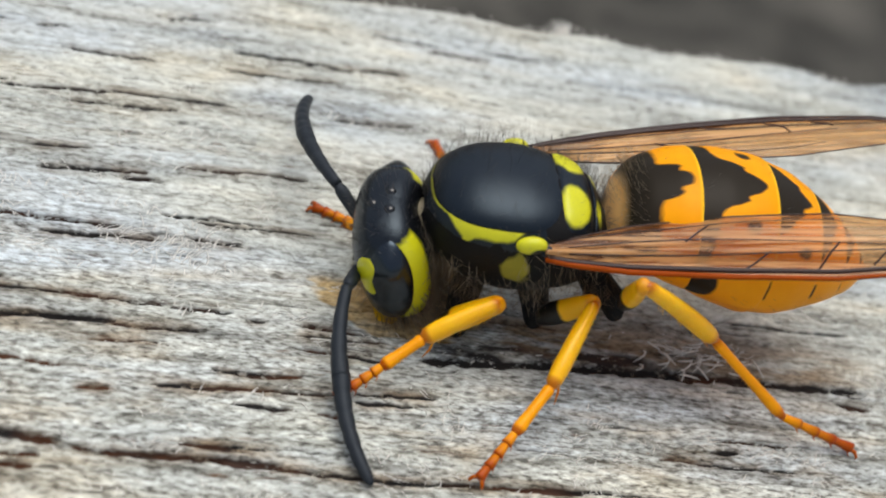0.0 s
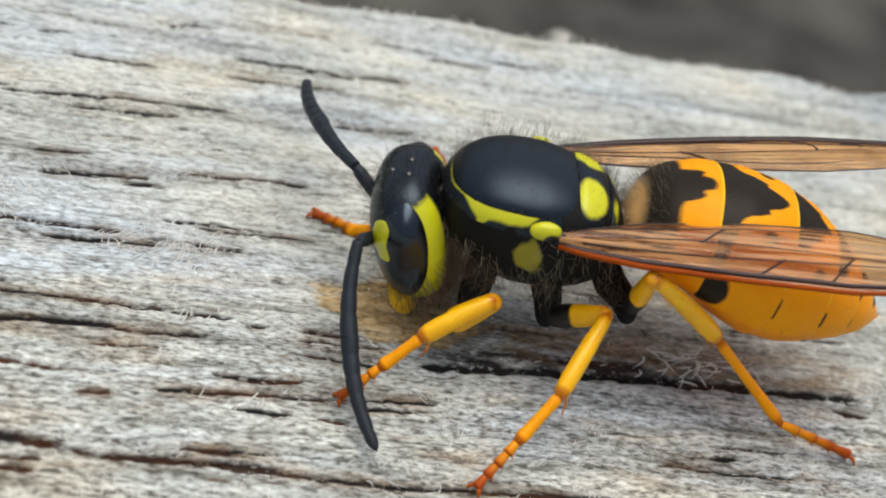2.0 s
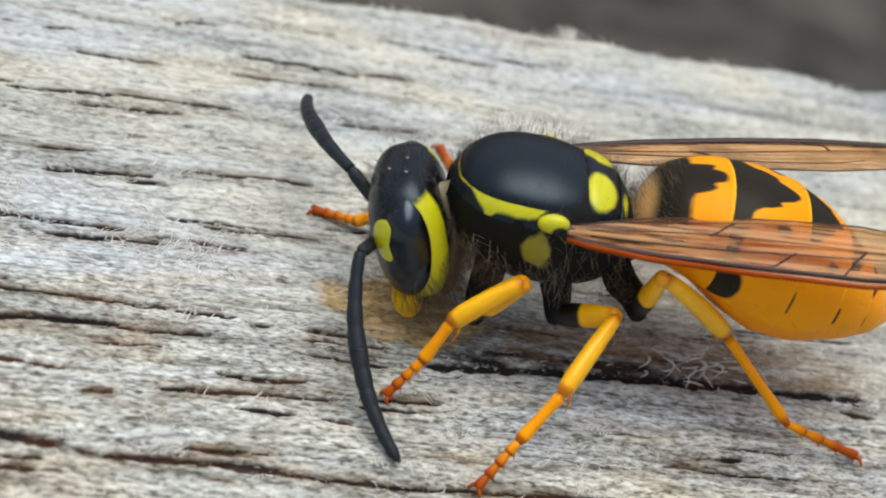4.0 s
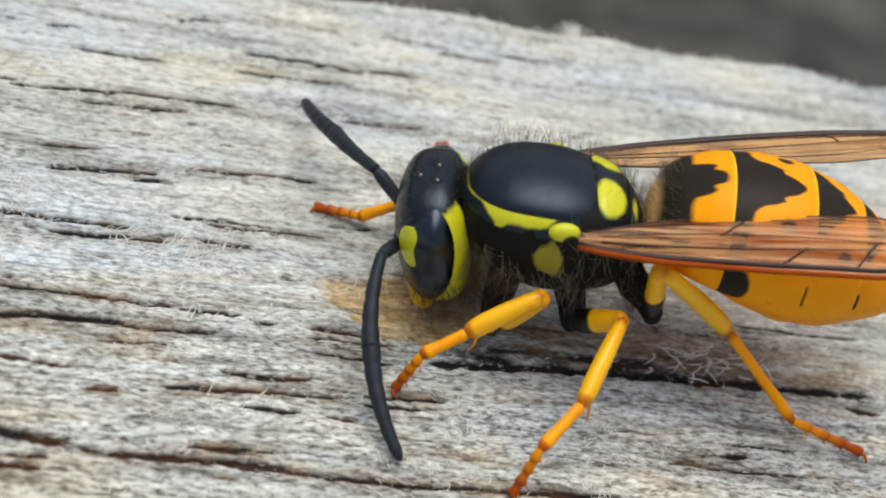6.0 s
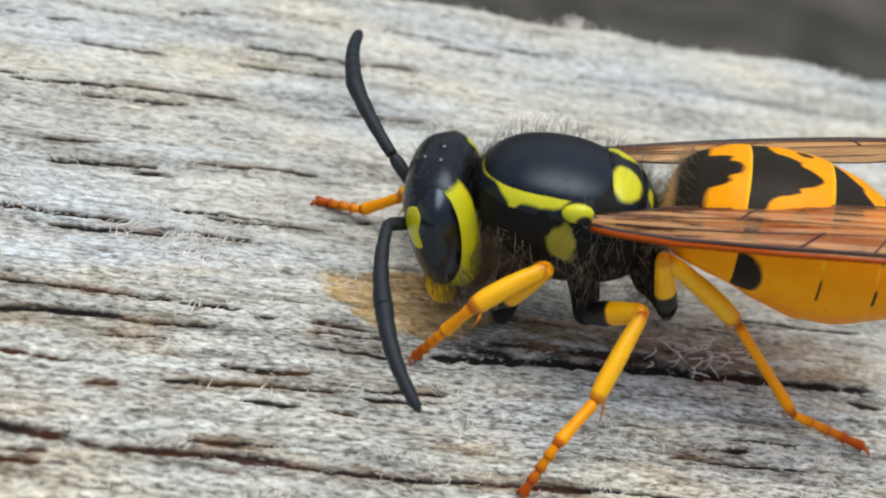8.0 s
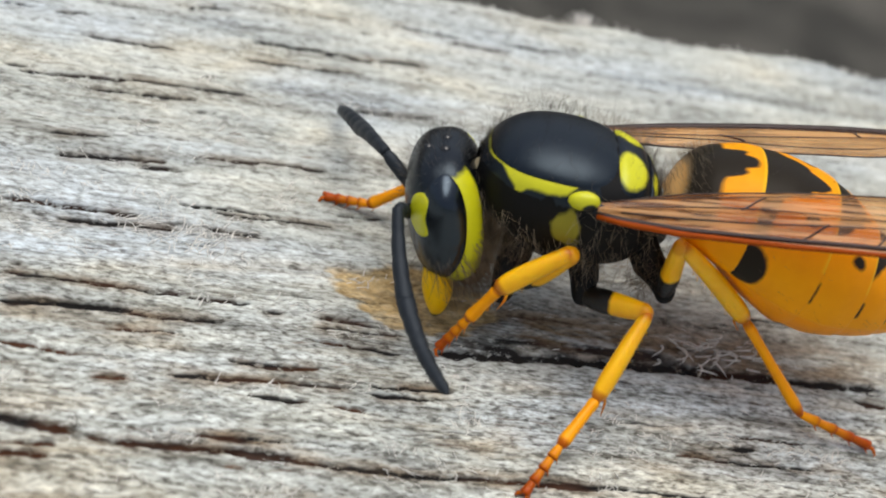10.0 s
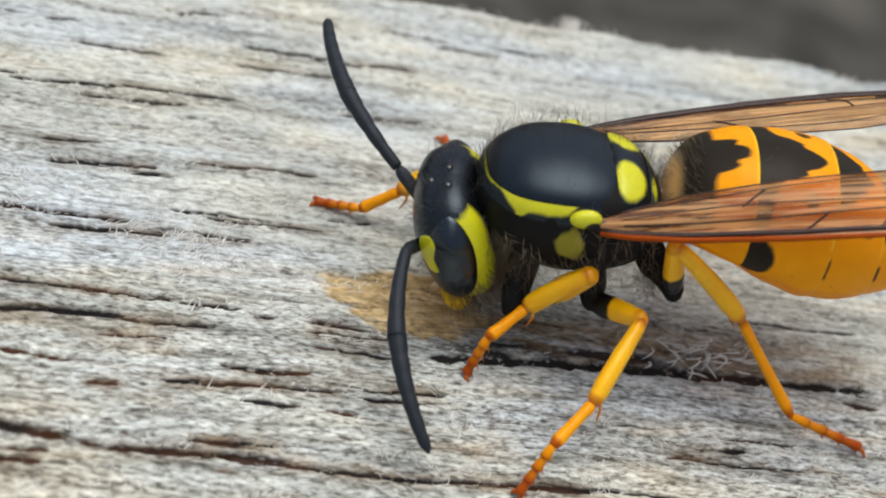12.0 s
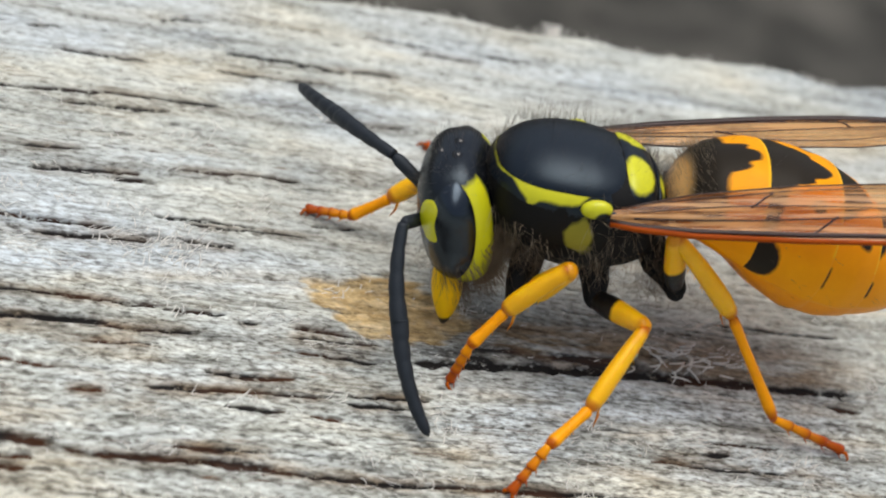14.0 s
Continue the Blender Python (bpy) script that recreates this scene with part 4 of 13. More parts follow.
def build_antenna():
    v, f = shaped(1.25, [(0, 0.09), (0.1, 0.12), (0.5, 0.145), (0.88, 0.15), (0.96, 0.11), (1, 0.08)])
    scape = part("antenna_scape", v, f, M["antenna"], wasp, "black first antenna joint")
    v, f = ringed(2.06, 0.125, 0.20, 4, 0.10)
    base = part("antenna_flagellum", v, f, M["antenna"], wasp, "slate-black ringed antenna")
    v, f = ringed(2.48, 0.20, 0.125, 6, 0.15, tip=True)
    tip = part("antenna_tip", v, f, M["antenna"], wasp, "slate-black ringed antenna tip")
    return scape, base, tip


LEG_SIZES = {"fore": (1.75, 1.75, 1.05, 1.1, 1.0), "mid": (1.75, 2.1, 1.3, 1.3, 0.98), "hind": (1.9, 2.75, 2.7, 2.05, 0.92)}


def bristles(length, radius, count, seed, reach=0.13, start=0.1):
    """Short bristles that lean along a limb piece."""
    rng = np.random.RandomState(seed)
    out = []
    for _ in range(count):
        x, a = rng.uniform(start, 1.0) * length, rng.uniform(0, 2 * math.pi)
        p = Vector((x, math.cos(a) * radius * 0.85, math.sin(a) * radius))
        d = Vector((1.2, math.cos(a), math.sin(a))).normalized()
        ln = rng.uniform(0.5, 1.0) * reach
        out.append(tube([tuple(p - d * 0.03), tuple(p + d * ln)], [0.009, 0.002], 3))
    return joined(out)


def build_leg(kind):
    lf, lt, lb, lc, k = LEG_SIZES[kind]
    thick = lambda pts: [(u, r * k) for u, r in pts]
    v, f = shaped(lf + 0.06, thick([(0, 0.15), (0.1, 0.22), (0.35, 0.29), (0.7, 0.25), (0.86, 0.21), (0.94, 0.235), (1, 0.13)]), squash=0.85)
    cut = {"fore": 0.30, "mid": 0.52, "hind": 0.44}[kind]
    femur = part("femur", v, f, M["leg"], wasp, "thigh, black at the base and yellow at the knee", {"pattern": [p[0] - lf * cut for p in v], "rim": [max(0.0, min(0.45, (p[0] / lf - 0.90) * 9)) for p in v]})
    v, f = shaped(lt + 0.05, thick([(0, 0.12), (0.05, 0.20), (0.10, 0.175), (0.18, 0.19), (0.5, 0.225), (0.82, 0.235), (0.90, 0.20), (0.96, 0.225), (1, 0.10)]), squash=0.85, bow=0.05)
    spur = [tube([(lt * 0.93, 0.1, -0.12), (lt * 1.0, 0.16, -0.22), (lt * 1.12, 0.2, -0.30)], [0.035, 0.03, 0.008], 6)]
    v2, f2 = joined([(v, f), bristles(lt, 0.20 * k, 60, 3)] + spur)
    rim = [max(0.0, min(0.9, (0.10 - p[0] / lt) * 12)) + max(0.0, min(0.75, (p[0] / lt - 0.91) * 14)) for p in v2]
    tibia = part("tibia", v2, f2, M["leg"], wasp, "golden-yellow shin with a spur", {"pattern": [0.3] * len(v2), "rim": rim})
    v, f = joined([shaped(lb + 0.04, thick([(0, 0.09), (0.06, 0.145), (0.2, 0.12), (0.6, 0.125), (0.9, 0.155), (1, 0.08)])), bristles(lb, 0.125 * k, 50, 4, 0.11)])
    basi = part("basitarsus", v, f, M["tarsus"], wasp, "amber first foot joint", {"pattern": [0.3] * len(v), "rim": [max(0.0, min(0.9, (0.08 - p[0] / lb) * 14)) + max(0.0, min(0.9, (p[0] / lb - 0.88) * 12)) for p in v]})
    pieces, rim = [], []
    for i in range(4):
        a, b = lc * (0.24 * i), lc * (0.24 * i + 0.235)
        one = joined([tube([(a, 0, 0), (a + 0.03, 0, 0), (a + (b - a) * 0.4, 0, 0), (a + (b - a) * 0.8, 0, 0), (b, 0, 0), (b + 0.02, 0, 0)], [0.06, 0.088, 0.098, 0.115, 0.122, 0.07], 12),
                      tube([(b - 0.06, 0.08, -0.08), (b + 0.05, 0.14, -0.15)], [0.02, 0.004], 4), tube([(b - 0.06, -0.08, -0.08), (b + 0.05, -0.14, -0.15)], [0.02, 0.004], 4)])
        pieces.append(one)
        rim += [min(1.0, 0.1 + 0.28 * i + max(0.0, ((p[0] - a) / (b - a) - 0.66) * 2.2)) for p in one[0]]
    for s in (1, -1):
        pieces.append(tube([(lc * 0.94, 0.04 * s, 0), (lc * 1.0, 0.12 * s, 0.02), (lc * 1.05, 0.16 * s, -0.06), (lc * 1.06, 0.15 * s, -0.14)], [0.05, 0.045, 0.03, 0.008], 6))
        rim += [0.9] * len(pieces[-1][0])
    v, f = joined(pieces)
    toe = part("tarsus", v, f, M["tarsus"], wasp, "rust-orange jointed foot with claws", {"pattern": [0.3] * len(v), "rim": rim})
    return femur, tibia, basi, toe


def build_wing(side):
    """A folded wing along -x from its root: a narrow pleated membrane with veins. side: 1 left, -1 right."""
    n, m, length = 60, 18, 9.6
    verts, dense = [], []

    def place(u, w):
        half = lerp_table(u, [0, 0.06, 0.18, 0.4, 0.62, 0.85, 1], [0.16, 0.34, 0.55, 0.72, 0.78, 0.55, 0.1])
        c = w * half * (2 if w > 0 else 2.7)
        z = -0.10 + 0.16 * math.cos(w * 2.4) - 0.5 * max(0, w) * half * 0.6 + 0.035 * math.sin(w * 16)
        return (-length * u, side * (c * 0.80 + 0.1), z + 0.25 * math.sin(u * 2.2) - c * 0.26)

    for i in range(n + 1):
        for j in range(m + 1):
            u, w = i / n, -0.5 + j / m
            verts.append(place(u, w))
            dense.append(max(0.0, (w - 0.18) * 2.2) + 0.5 * math.exp(-u * 8) + (0.25 if abs(w + 0.1) < 0.05 else 0))
    wing = part("wing", verts, grid_faces(n + 1, m + 1), M["wing"], wasp, "folded translucent amber wing with dark veins", {"dense": dense})
    us = [i / 40 for i in range(41)]

    def vein(name, wf, r, mat, u0=0.0, u1=1.0):
        pts = [place(u, wf(u)) for u in us if u0 <= u <= u1]
        rr = [r * (1.1 - 0.6 * i / len(pts)) for i in range(len(pts))]
        v, f = tube(pts, rr, 8)
        part(name, v, f, mat, wing)

    vein("costal_vein", lambda u: 0.50, 0.066 if side > 0 else 0.06, M["costa"] if side > 0 else M["vein"])
    vein("radial_vein", lambda u: 0.41 - 0.04 * u, 0.070, M["vein"])
    vein("median_vein", lambda u: 0.18 - 0.22 * max(0, u - 0.3), 0.018, M["vein"], 0.05, 0.9)
    vein("cubital_vein", lambda u: -0.08 - 0.05 * math.sin(u * 6), 0.017, M["vein"], 0.04, 0.75)
    vein("anal_vein", lambda u: -0.34 + 0.04 * math.sin(u * 9), 0.016, M["vein"], 0.02, 0.7)
    vein("rear_edge", lambda u: -0.5, 0.022, M["vein"], 0.0, 1.0)
    for u0, w0, w1, du in ((0.42, 0.38, 0.12, 0.06), (0.58, 0.36, -0.05, 0.05), (0.30, -0.1, -0.32, 0.05), (0.7, 0.3, 0.05, 0.04)):
        pts = [place(u0 + du * t / 6, w0 + (w1 - w0) * t / 6) for t in range(7)]
        v, f = tube(pts, [0.024] * 7, 6)
        part("cross_vein", v, f, M["vein"], wing)
    return wing


build_ground()
build_board()
build_fibres()
build_thorax()
gaster = build_gaster()
head, jaws = build_head()
near_antenna = build_antenna()
far_antenna = build_antenna()
LEGS = {(side, kind): build_leg(kind) for side in "LR" for kind in ("fore", "mid", "hind")}
wing_left = build_wing(1)
wing_right = build_wing(-1)


# ---- what moves ----
def at(t, x, y, z, rx, ry, rz):
    """A row from seconds, millimetres and degrees."""
    return (t, pose(x * MM, y * MM, z * MM, rx, ry, rz))


def limb(t, ax, ay, az, bx, by, bz, ux=0, uy=0, uz=1):
    """A row for a limb piece that runs from a to b (mm, in the wasp's space), its own z turned towards u."""
    a, d = Vector((ax, ay, az)), Vector((bx - ax, by - ay, bz - az)).normalized()
    y = Vector((ux, uy, uz)).cross(d)
    y = y.normalized() if y.length > 0.05 else Vector((0, 1, 0))
    z = d.cross(y).normalized()
    m = Matrix((d, z.cross(d).normalized(), z)).transposed().to_4x4()
    m.translation = a * MM
    return (t, m)


def motions():
    walk(wasp, [
        at(0, -0.716, 0.304, 3.527, 2.88, 1.47, 178.5), at(0.25, -0.675, 0.37, 3.689, 7.65, 0.49, 175.7), at(0.5, -0.615, 0.435, 3.85, 12.46, -0.32, 172.8),
        at(0.75, -0.572, 0.413, 3.689, 10.07, -0.57, 172.77), at(1, -0.549, 0.391, 3.528, 7.67, -0.8, 172.75), at(1.25, -0.718, 0.425, 3.864, 8.3, -0.9, 172),
        at(1.5, -0.887, 0.459, 4.2, 8.92, -0.93, 171.27), at(1.75, -0.65, 0.419, 4.075, 8.06, -0.42, 171.99), at(2, -0.409, 0.378, 3.95, 7.2, 0.16, 172.71),
        at(2.25, -0.403, 0.375, 3.954, 7.27, 0.27, 172.69), at(2.5, -0.399, 0.374, 3.965, 7.49, 0.36, 172.62), at(2.75, -0.396, 0.372, 3.981, 7.81, 0.45, 172.51),
        at(3, -0.394, 0.371, 4, 8.21, 0.53, 172.36), at(3.25, -0.392, 0.37, 4.02, 8.63, 0.61, 172.19), at(3.5, -0.39, 0.37, 4.041, 9.06, 0.69, 172),
        at(3.75, -0.388, 0.369, 4.06, 9.45, 0.78, 171.8), at(4, -0.385, 0.367, 4.076, 9.77, 0.88, 171.59), at(4.25, -0.38, 0.365, 4.087, 9.99, 0.99, 171.39),
        at(4.5, -0.375, 0.363, 4.09, 10.06, 1.12, 171.21), at(4.75, -0.29, 0.317, 3.963, 9.65, 2.3, 171.01), at(5, -0.187, 0.272, 3.835, 9.25, 3.41, 170.9),
        at(5.25, -0.146, 0.338, 3.96, 10.4, 2.7, 170.93), at(5.5, -0.128, 0.403, 4.084, 11.54, 1.98, 171.05), at(5.75, -0.157, 0.388, 3.935, 10.8, 2.55, 172.1),
        at(6, -0.186, 0.365, 3.785, 10.06, 3.14, 173.04), at(6.25, -0.11, 0.351, 3.887, 10.95, 3.04, 172.39), at(6.5, -0.034, 0.344, 3.988, 11.85, 2.83, 171.72),
        at(6.75, -0.043, 0.365, 3.869, 11.13, 2.36, 172.99), at(7, -0.058, 0.387, 3.751, 10.4, 2.03, 174.28), at(7.25, -0.072, 0.34, 3.891, 10.53, 3.2, 172.6),
        at(7.5, -0.08, 0.294, 4.03, 10.96, 4.45, 170.54), at(7.75, -0.007, 0.308, 4.028, 13.23, 3.96, 169.85), at(8, 0.066, 0.333, 4.026, 15.21, 3.19, 169.5),
        at(8.25, 0.062, 0.356, 4.03, 15.15, 2.71, 169.47), at(8.5, 0.053, 0.382, 4.044, 14.92, 2.26, 169.51), at(8.75, 0.039, 0.41, 4.066, 14.53, 1.81, 169.61),
        at(9, 0.022, 0.438, 4.094, 14.01, 1.38, 169.77), at(9.25, 0.004, 0.467, 4.126, 13.4, 0.97, 169.99), at(9.5, -0.015, 0.493, 4.163, 12.72, 0.57, 170.27),
        at(9.75, -0.032, 0.518, 4.201, 12, 0.18, 170.6), at(10, -0.046, 0.538, 4.241, 11.27, -0.19, 170.97), at(10.25, -0.055, 0.554, 4.28, 10.56, -0.55, 171.38),
        at(10.5, -0.059, 0.563, 4.317, 9.89, -0.89, 171.83), at(10.75, 0.009, 0.568, 4.355, 8.95, -1.38, 173.84), at(11, 0.077, 0.57, 4.411, 8.32, -1.67, 175.62),
        at(11.25, 0.068, 0.573, 4.585, 8.64, -1.55, 174.48), at(11.5, 0.057, 0.574, 4.723, 8.95, -1.38, 173.34), at(11.75, 0.055, 0.442, 4.488, 7.51, 1.4, 174.81),
        at(12, 0.054, 0.311, 4.253, 6.14, 4.17, 176.2), at(12.25, 0.209, 0.412, 4.337, 7.29, 0.88, 174.06), at(12.5, 0.364, 0.514, 4.421, 8.58, -2.36, 171.86),
        at(12.75, 0.322, 0.513, 4.421, 8.22, 0.17, 172.66), at(13, 0.279, 0.512, 4.42, 7.8, 2.67, 173.79), at(13.25, 0.304, 0.517, 4.51, 7.62, 1.32, 174.35),
        at(13.5, 0.358, 0.523, 4.599, 7.53, -0.02, 174.82), at(13.75, 0.492, 0.522, 4.524, 8.57, 0.31, 175.39), at(14, 0.597, 0.522, 4.449, 9.6, 0.66, 175.72),
    ])
    walk(head, [
        at(0, 2.487, -0.051, -1.675, -10.92, 20.56, -8.93), at(0.25, 2.422, -0.029, -1.554, -7.02, 20.44, -6.29), at(0.5, 2.347, -0.007, -1.396, -1.85, 19.98, -3.58),
        at(0.75, 2.327, -0.083, -1.324, -1.01, 15.94, -8.19), at(1, 2.319, -0.16, -1.29, -1.11, 12.05, -12.75), at(1.25, 2.466, -0.034, -1.539, -3.54, 19.34, -8.82),
        at(1.5, 2.613, 0.091, -1.788, -5.51, 26.76, -4.99), at(1.75, 2.561, -0.006, -1.622, -5.75, 24.55, -6.5), at(2, 2.508, -0.103, -1.456, -5.92, 22.33, -7.97),
        at(2.25, 2.514, -0.101, -1.458, -5.91, 22.39, -7.81), at(2.5, 2.531, -0.095, -1.464, -5.9, 22.55, -7.37), at(2.75, 2.556, -0.086, -1.474, -5.88, 22.78, -6.72),
        at(3, 2.586, -0.075, -1.485, -5.85, 23.06, -5.93), at(3.25, 2.619, -0.064, -1.497, -5.82, 23.36, -5.07), at(3.5, 2.652, -0.052, -1.509, -5.77, 23.67, -4.21),
        at(3.75, 2.682, -0.042, -1.521, -5.73, 23.95, -3.42), at(4, 2.707, -0.033, -1.53, -5.69, 24.18, -2.76), at(4.25, 2.724, -0.027, -1.536, -5.66, 24.34, -2.32),
        at(4.5, 2.73, -0.025, -1.539, -5.65, 24.39, -2.15), at(4.75, 2.568, -0.101, -1.472, -6.28, 21.17, -3.2), at(5, 2.406, -0.203, -1.361, -7.2, 17.4, -5.29),
        at(5.25, 2.44, -0.254, -1.25, -8.67, 16.51, -9.16), at(5.5, 2.474, -0.279, -1.184, -10.02, 15.85, -11.89), at(5.75, 2.452, -0.261, -1.264, -9.77, 15.59, -9.14),
        at(6, 2.419, -0.243, -1.345, -9.68, 15.4, -6.4), at(6.25, 2.403, -0.276, -1.322, -12.58, 15.19, -7.78), at(6.5, 2.389, -0.308, -1.299, -15.08, 14.91, -9.15),
        at(6.75, 2.375, -0.273, -1.349, -13.89, 14.76, -6.13), at(7, 2.367, -0.238, -1.4, -12.02, 14.65, -3.14), at(7.25, 2.386, -0.258, -1.355, -8.2, 14.82, -3.25),
        at(7.5, 2.424, -0.279, -1.303, -4.98, 15.91, -3.57), at(7.75, 2.486, -0.257, -1.291, -8.57, 19.33, -6.55), at(8, 2.529, -0.22, -1.286, -12.42, 21.94, -9.55),
        at(8.25, 2.529, -0.19, -1.292, -12.02, 22.25, -9.38), at(8.5, 2.528, -0.157, -1.311, -10.96, 22.46, -8.82), at(8.75, 2.528, -0.125, -1.341, -9.41, 22.58, -7.98),
        at(9, 2.528, -0.091, -1.379, -7.54, 22.62, -6.94), at(9.25, 2.528, -0.058, -1.424, -5.5, 22.59, -5.81), at(9.5, 2.528, -0.026, -1.473, -3.46, 22.53, -4.67),
        at(9.75, 2.528, 0.006, -1.526, -1.59, 22.47, -3.63), at(10, 2.527, 0.036, -1.58, -0.04, 22.47, -2.78), at(10.25, 2.527, 0.065, -1.634, 1.03, 22.56, -2.19),
        at(10.5, 2.527, 0.091, -1.685, 1.46, 22.82, -1.97), at(10.75, 2.54, 0.112, -1.746, -1.45, 25.01, -3.48), at(11, 2.552, 0.132, -1.814, -5.55, 28, -5.31),
        at(11.25, 2.525, 0.168, -1.891, -7.28, 30.28, -5.63), at(11.5, 2.474, 0.191, -1.936, -8.65, 31.59, -5.88), at(11.75, 2.395, 0.055, -1.787, -10.99, 27.89, -7.38),
        at(12, 2.341, -0.081, -1.597, -12.7, 24.02, -9.21), at(12.25, 2.41, -0.06, -1.523, -10.95, 25.96, -10.54), at(12.5, 2.478, -0.022, -1.489, -8.25, 27.94, -11.07),
        at(12.75, 2.411, 0.012, -1.522, -6.27, 26.12, -8.75), at(13, 2.343, 0.055, -1.594, -5.11, 24.32, -6.6), at(13.25, 2.443, 0.138, -1.769, -5.9, 24.91, -6.96),
        at(13.5, 2.544, 0.196, -1.904, -6.83, 25.47, -7.72), at(13.75, 2.506, 0.042, -1.621, -6.43, 22.94, -10.16), at(14, 2.468, -0.111, -1.337, -5.81, 20.46, -12.21),
    ])
    walk(jaws[0], [
        at(0, 0.28, 0.86, -1.46, -82, 0, 0), at(0.5, 0.28, 0.86, -1.46, -82, 0, 0), at(1, 0.28, 0.86, -1.46, -82, 0, 0), at(1.5, 0.28, 0.86, -1.46, -82, 0, 0), at(2, 0.28, 0.86, -1.46, -28.2, 0, 0), at(2.6, 0.28, 0.86, -1.46, 9.2, 0, 0), at(3.1, 0.28, 0.86, -1.46, -38.4, 0, 0), at(3.6, 0.28, 0.86, -1.46, 2.4, 0, 0), at(4.1, 0.28, 0.86, -1.46, -24.8, 0, 0), at(4.5, 0.28, 0.86, -1.46, 16, 0, 0), at(5, 0.28, 0.86, -1.46, -82, 0, 0), at(5.5, 0.28, 0.86, -1.46, 16, 0, 0), at(6, 0.28, 0.86, -1.46, -82, 0, 0), at(6.5, 0.28, 0.86, -1.46, -45.2, 0, 0), at(7, 0.28, 0.86, -1.46, -38.4, 0, 0), at(7.5, 0.28, 0.86, -1.46, -31.6, 0, 0), at(8, 0.28, 0.86, -1.46, -31.6, 0, 0), at(8.6, 0.28, 0.86, -1.46, 9.2, 0, 0), at(9.2, 0.28, 0.86, -1.46, -38.4, 0, 0), at(9.8, 0.28, 0.86, -1.46, 2.4, 0, 0), at(10.5, 0.28, 0.86, -1.46, -21.4, 0, 0), at(11, 0.28, 0.86, -1.46, -4.4, 0, 0), at(11.5, 0.28, 0.86, -1.46, -28.2, 0, 0), at(12, 0.28, 0.86, -1.46, -31.6, 0, 0), at(12.5, 0.28, 0.86, -1.46, 16, 0, 0), at(13, 0.28, 0.86, -1.46, -28.2, 0, 0), at(13.5, 0.28, 0.86, -1.46, -28.2, 0, 0), at(14, 0.28, 0.86, -1.46, 16, 0, 0),
    ])
    walk(jaws[1], [
        at(0, 0.28, -0.86, -1.46, 82, 0, 0), at(0.5, 0.28, -0.86, -1.46, 82, 0, 0), at(1, 0.28, -0.86, -1.46, 82, 0, 0), at(1.5, 0.28, -0.86, -1.46, 82, 0, 0), at(2, 0.28, -0.86, -1.46, 28.2, 0, 0), at(2.6, 0.28, -0.86, -1.46, -9.2, 0, 0), at(3.1, 0.28, -0.86, -1.46, 38.4, 0, 0), at(3.6, 0.28, -0.86, -1.46, -2.4, 0, 0), at(4.1, 0.28, -0.86, -1.46, 24.8, 0, 0), at(4.5, 0.28, -0.86, -1.46, -16, 0, 0), at(5, 0.28, -0.86, -1.46, 82, 0, 0), at(5.5, 0.28, -0.86, -1.46, -16, 0, 0), at(6, 0.28, -0.86, -1.46, 82, 0, 0), at(6.5, 0.28, -0.86, -1.46, 45.2, 0, 0), at(7, 0.28, -0.86, -1.46, 38.4, 0, 0), at(7.5, 0.28, -0.86, -1.46, 31.6, 0, 0), at(8, 0.28, -0.86, -1.46, 31.6, 0, 0), at(8.6, 0.28, -0.86, -1.46, -9.2, 0, 0), at(9.2, 0.28, -0.86, -1.46, 38.4, 0, 0), at(9.8, 0.28, -0.86, -1.46, -2.4, 0, 0), at(10.5, 0.28, -0.86, -1.46, 21.4, 0, 0), at(11, 0.28, -0.86, -1.46, 4.4, 0, 0), at(11.5, 0.28, -0.86, -1.46, 28.2, 0, 0), at(12, 0.28, -0.86, -1.46, 31.6, 0, 0), at(12.5, 0.28, -0.86, -1.46, -16, 0, 0), at(13, 0.28, -0.86, -1.46, 28.2, 0, 0), at(13.5, 0.28, -0.86, -1.46, 28.2, 0, 0), at(14, 0.28, -0.86, -1.46, -16, 0, 0),
    ])
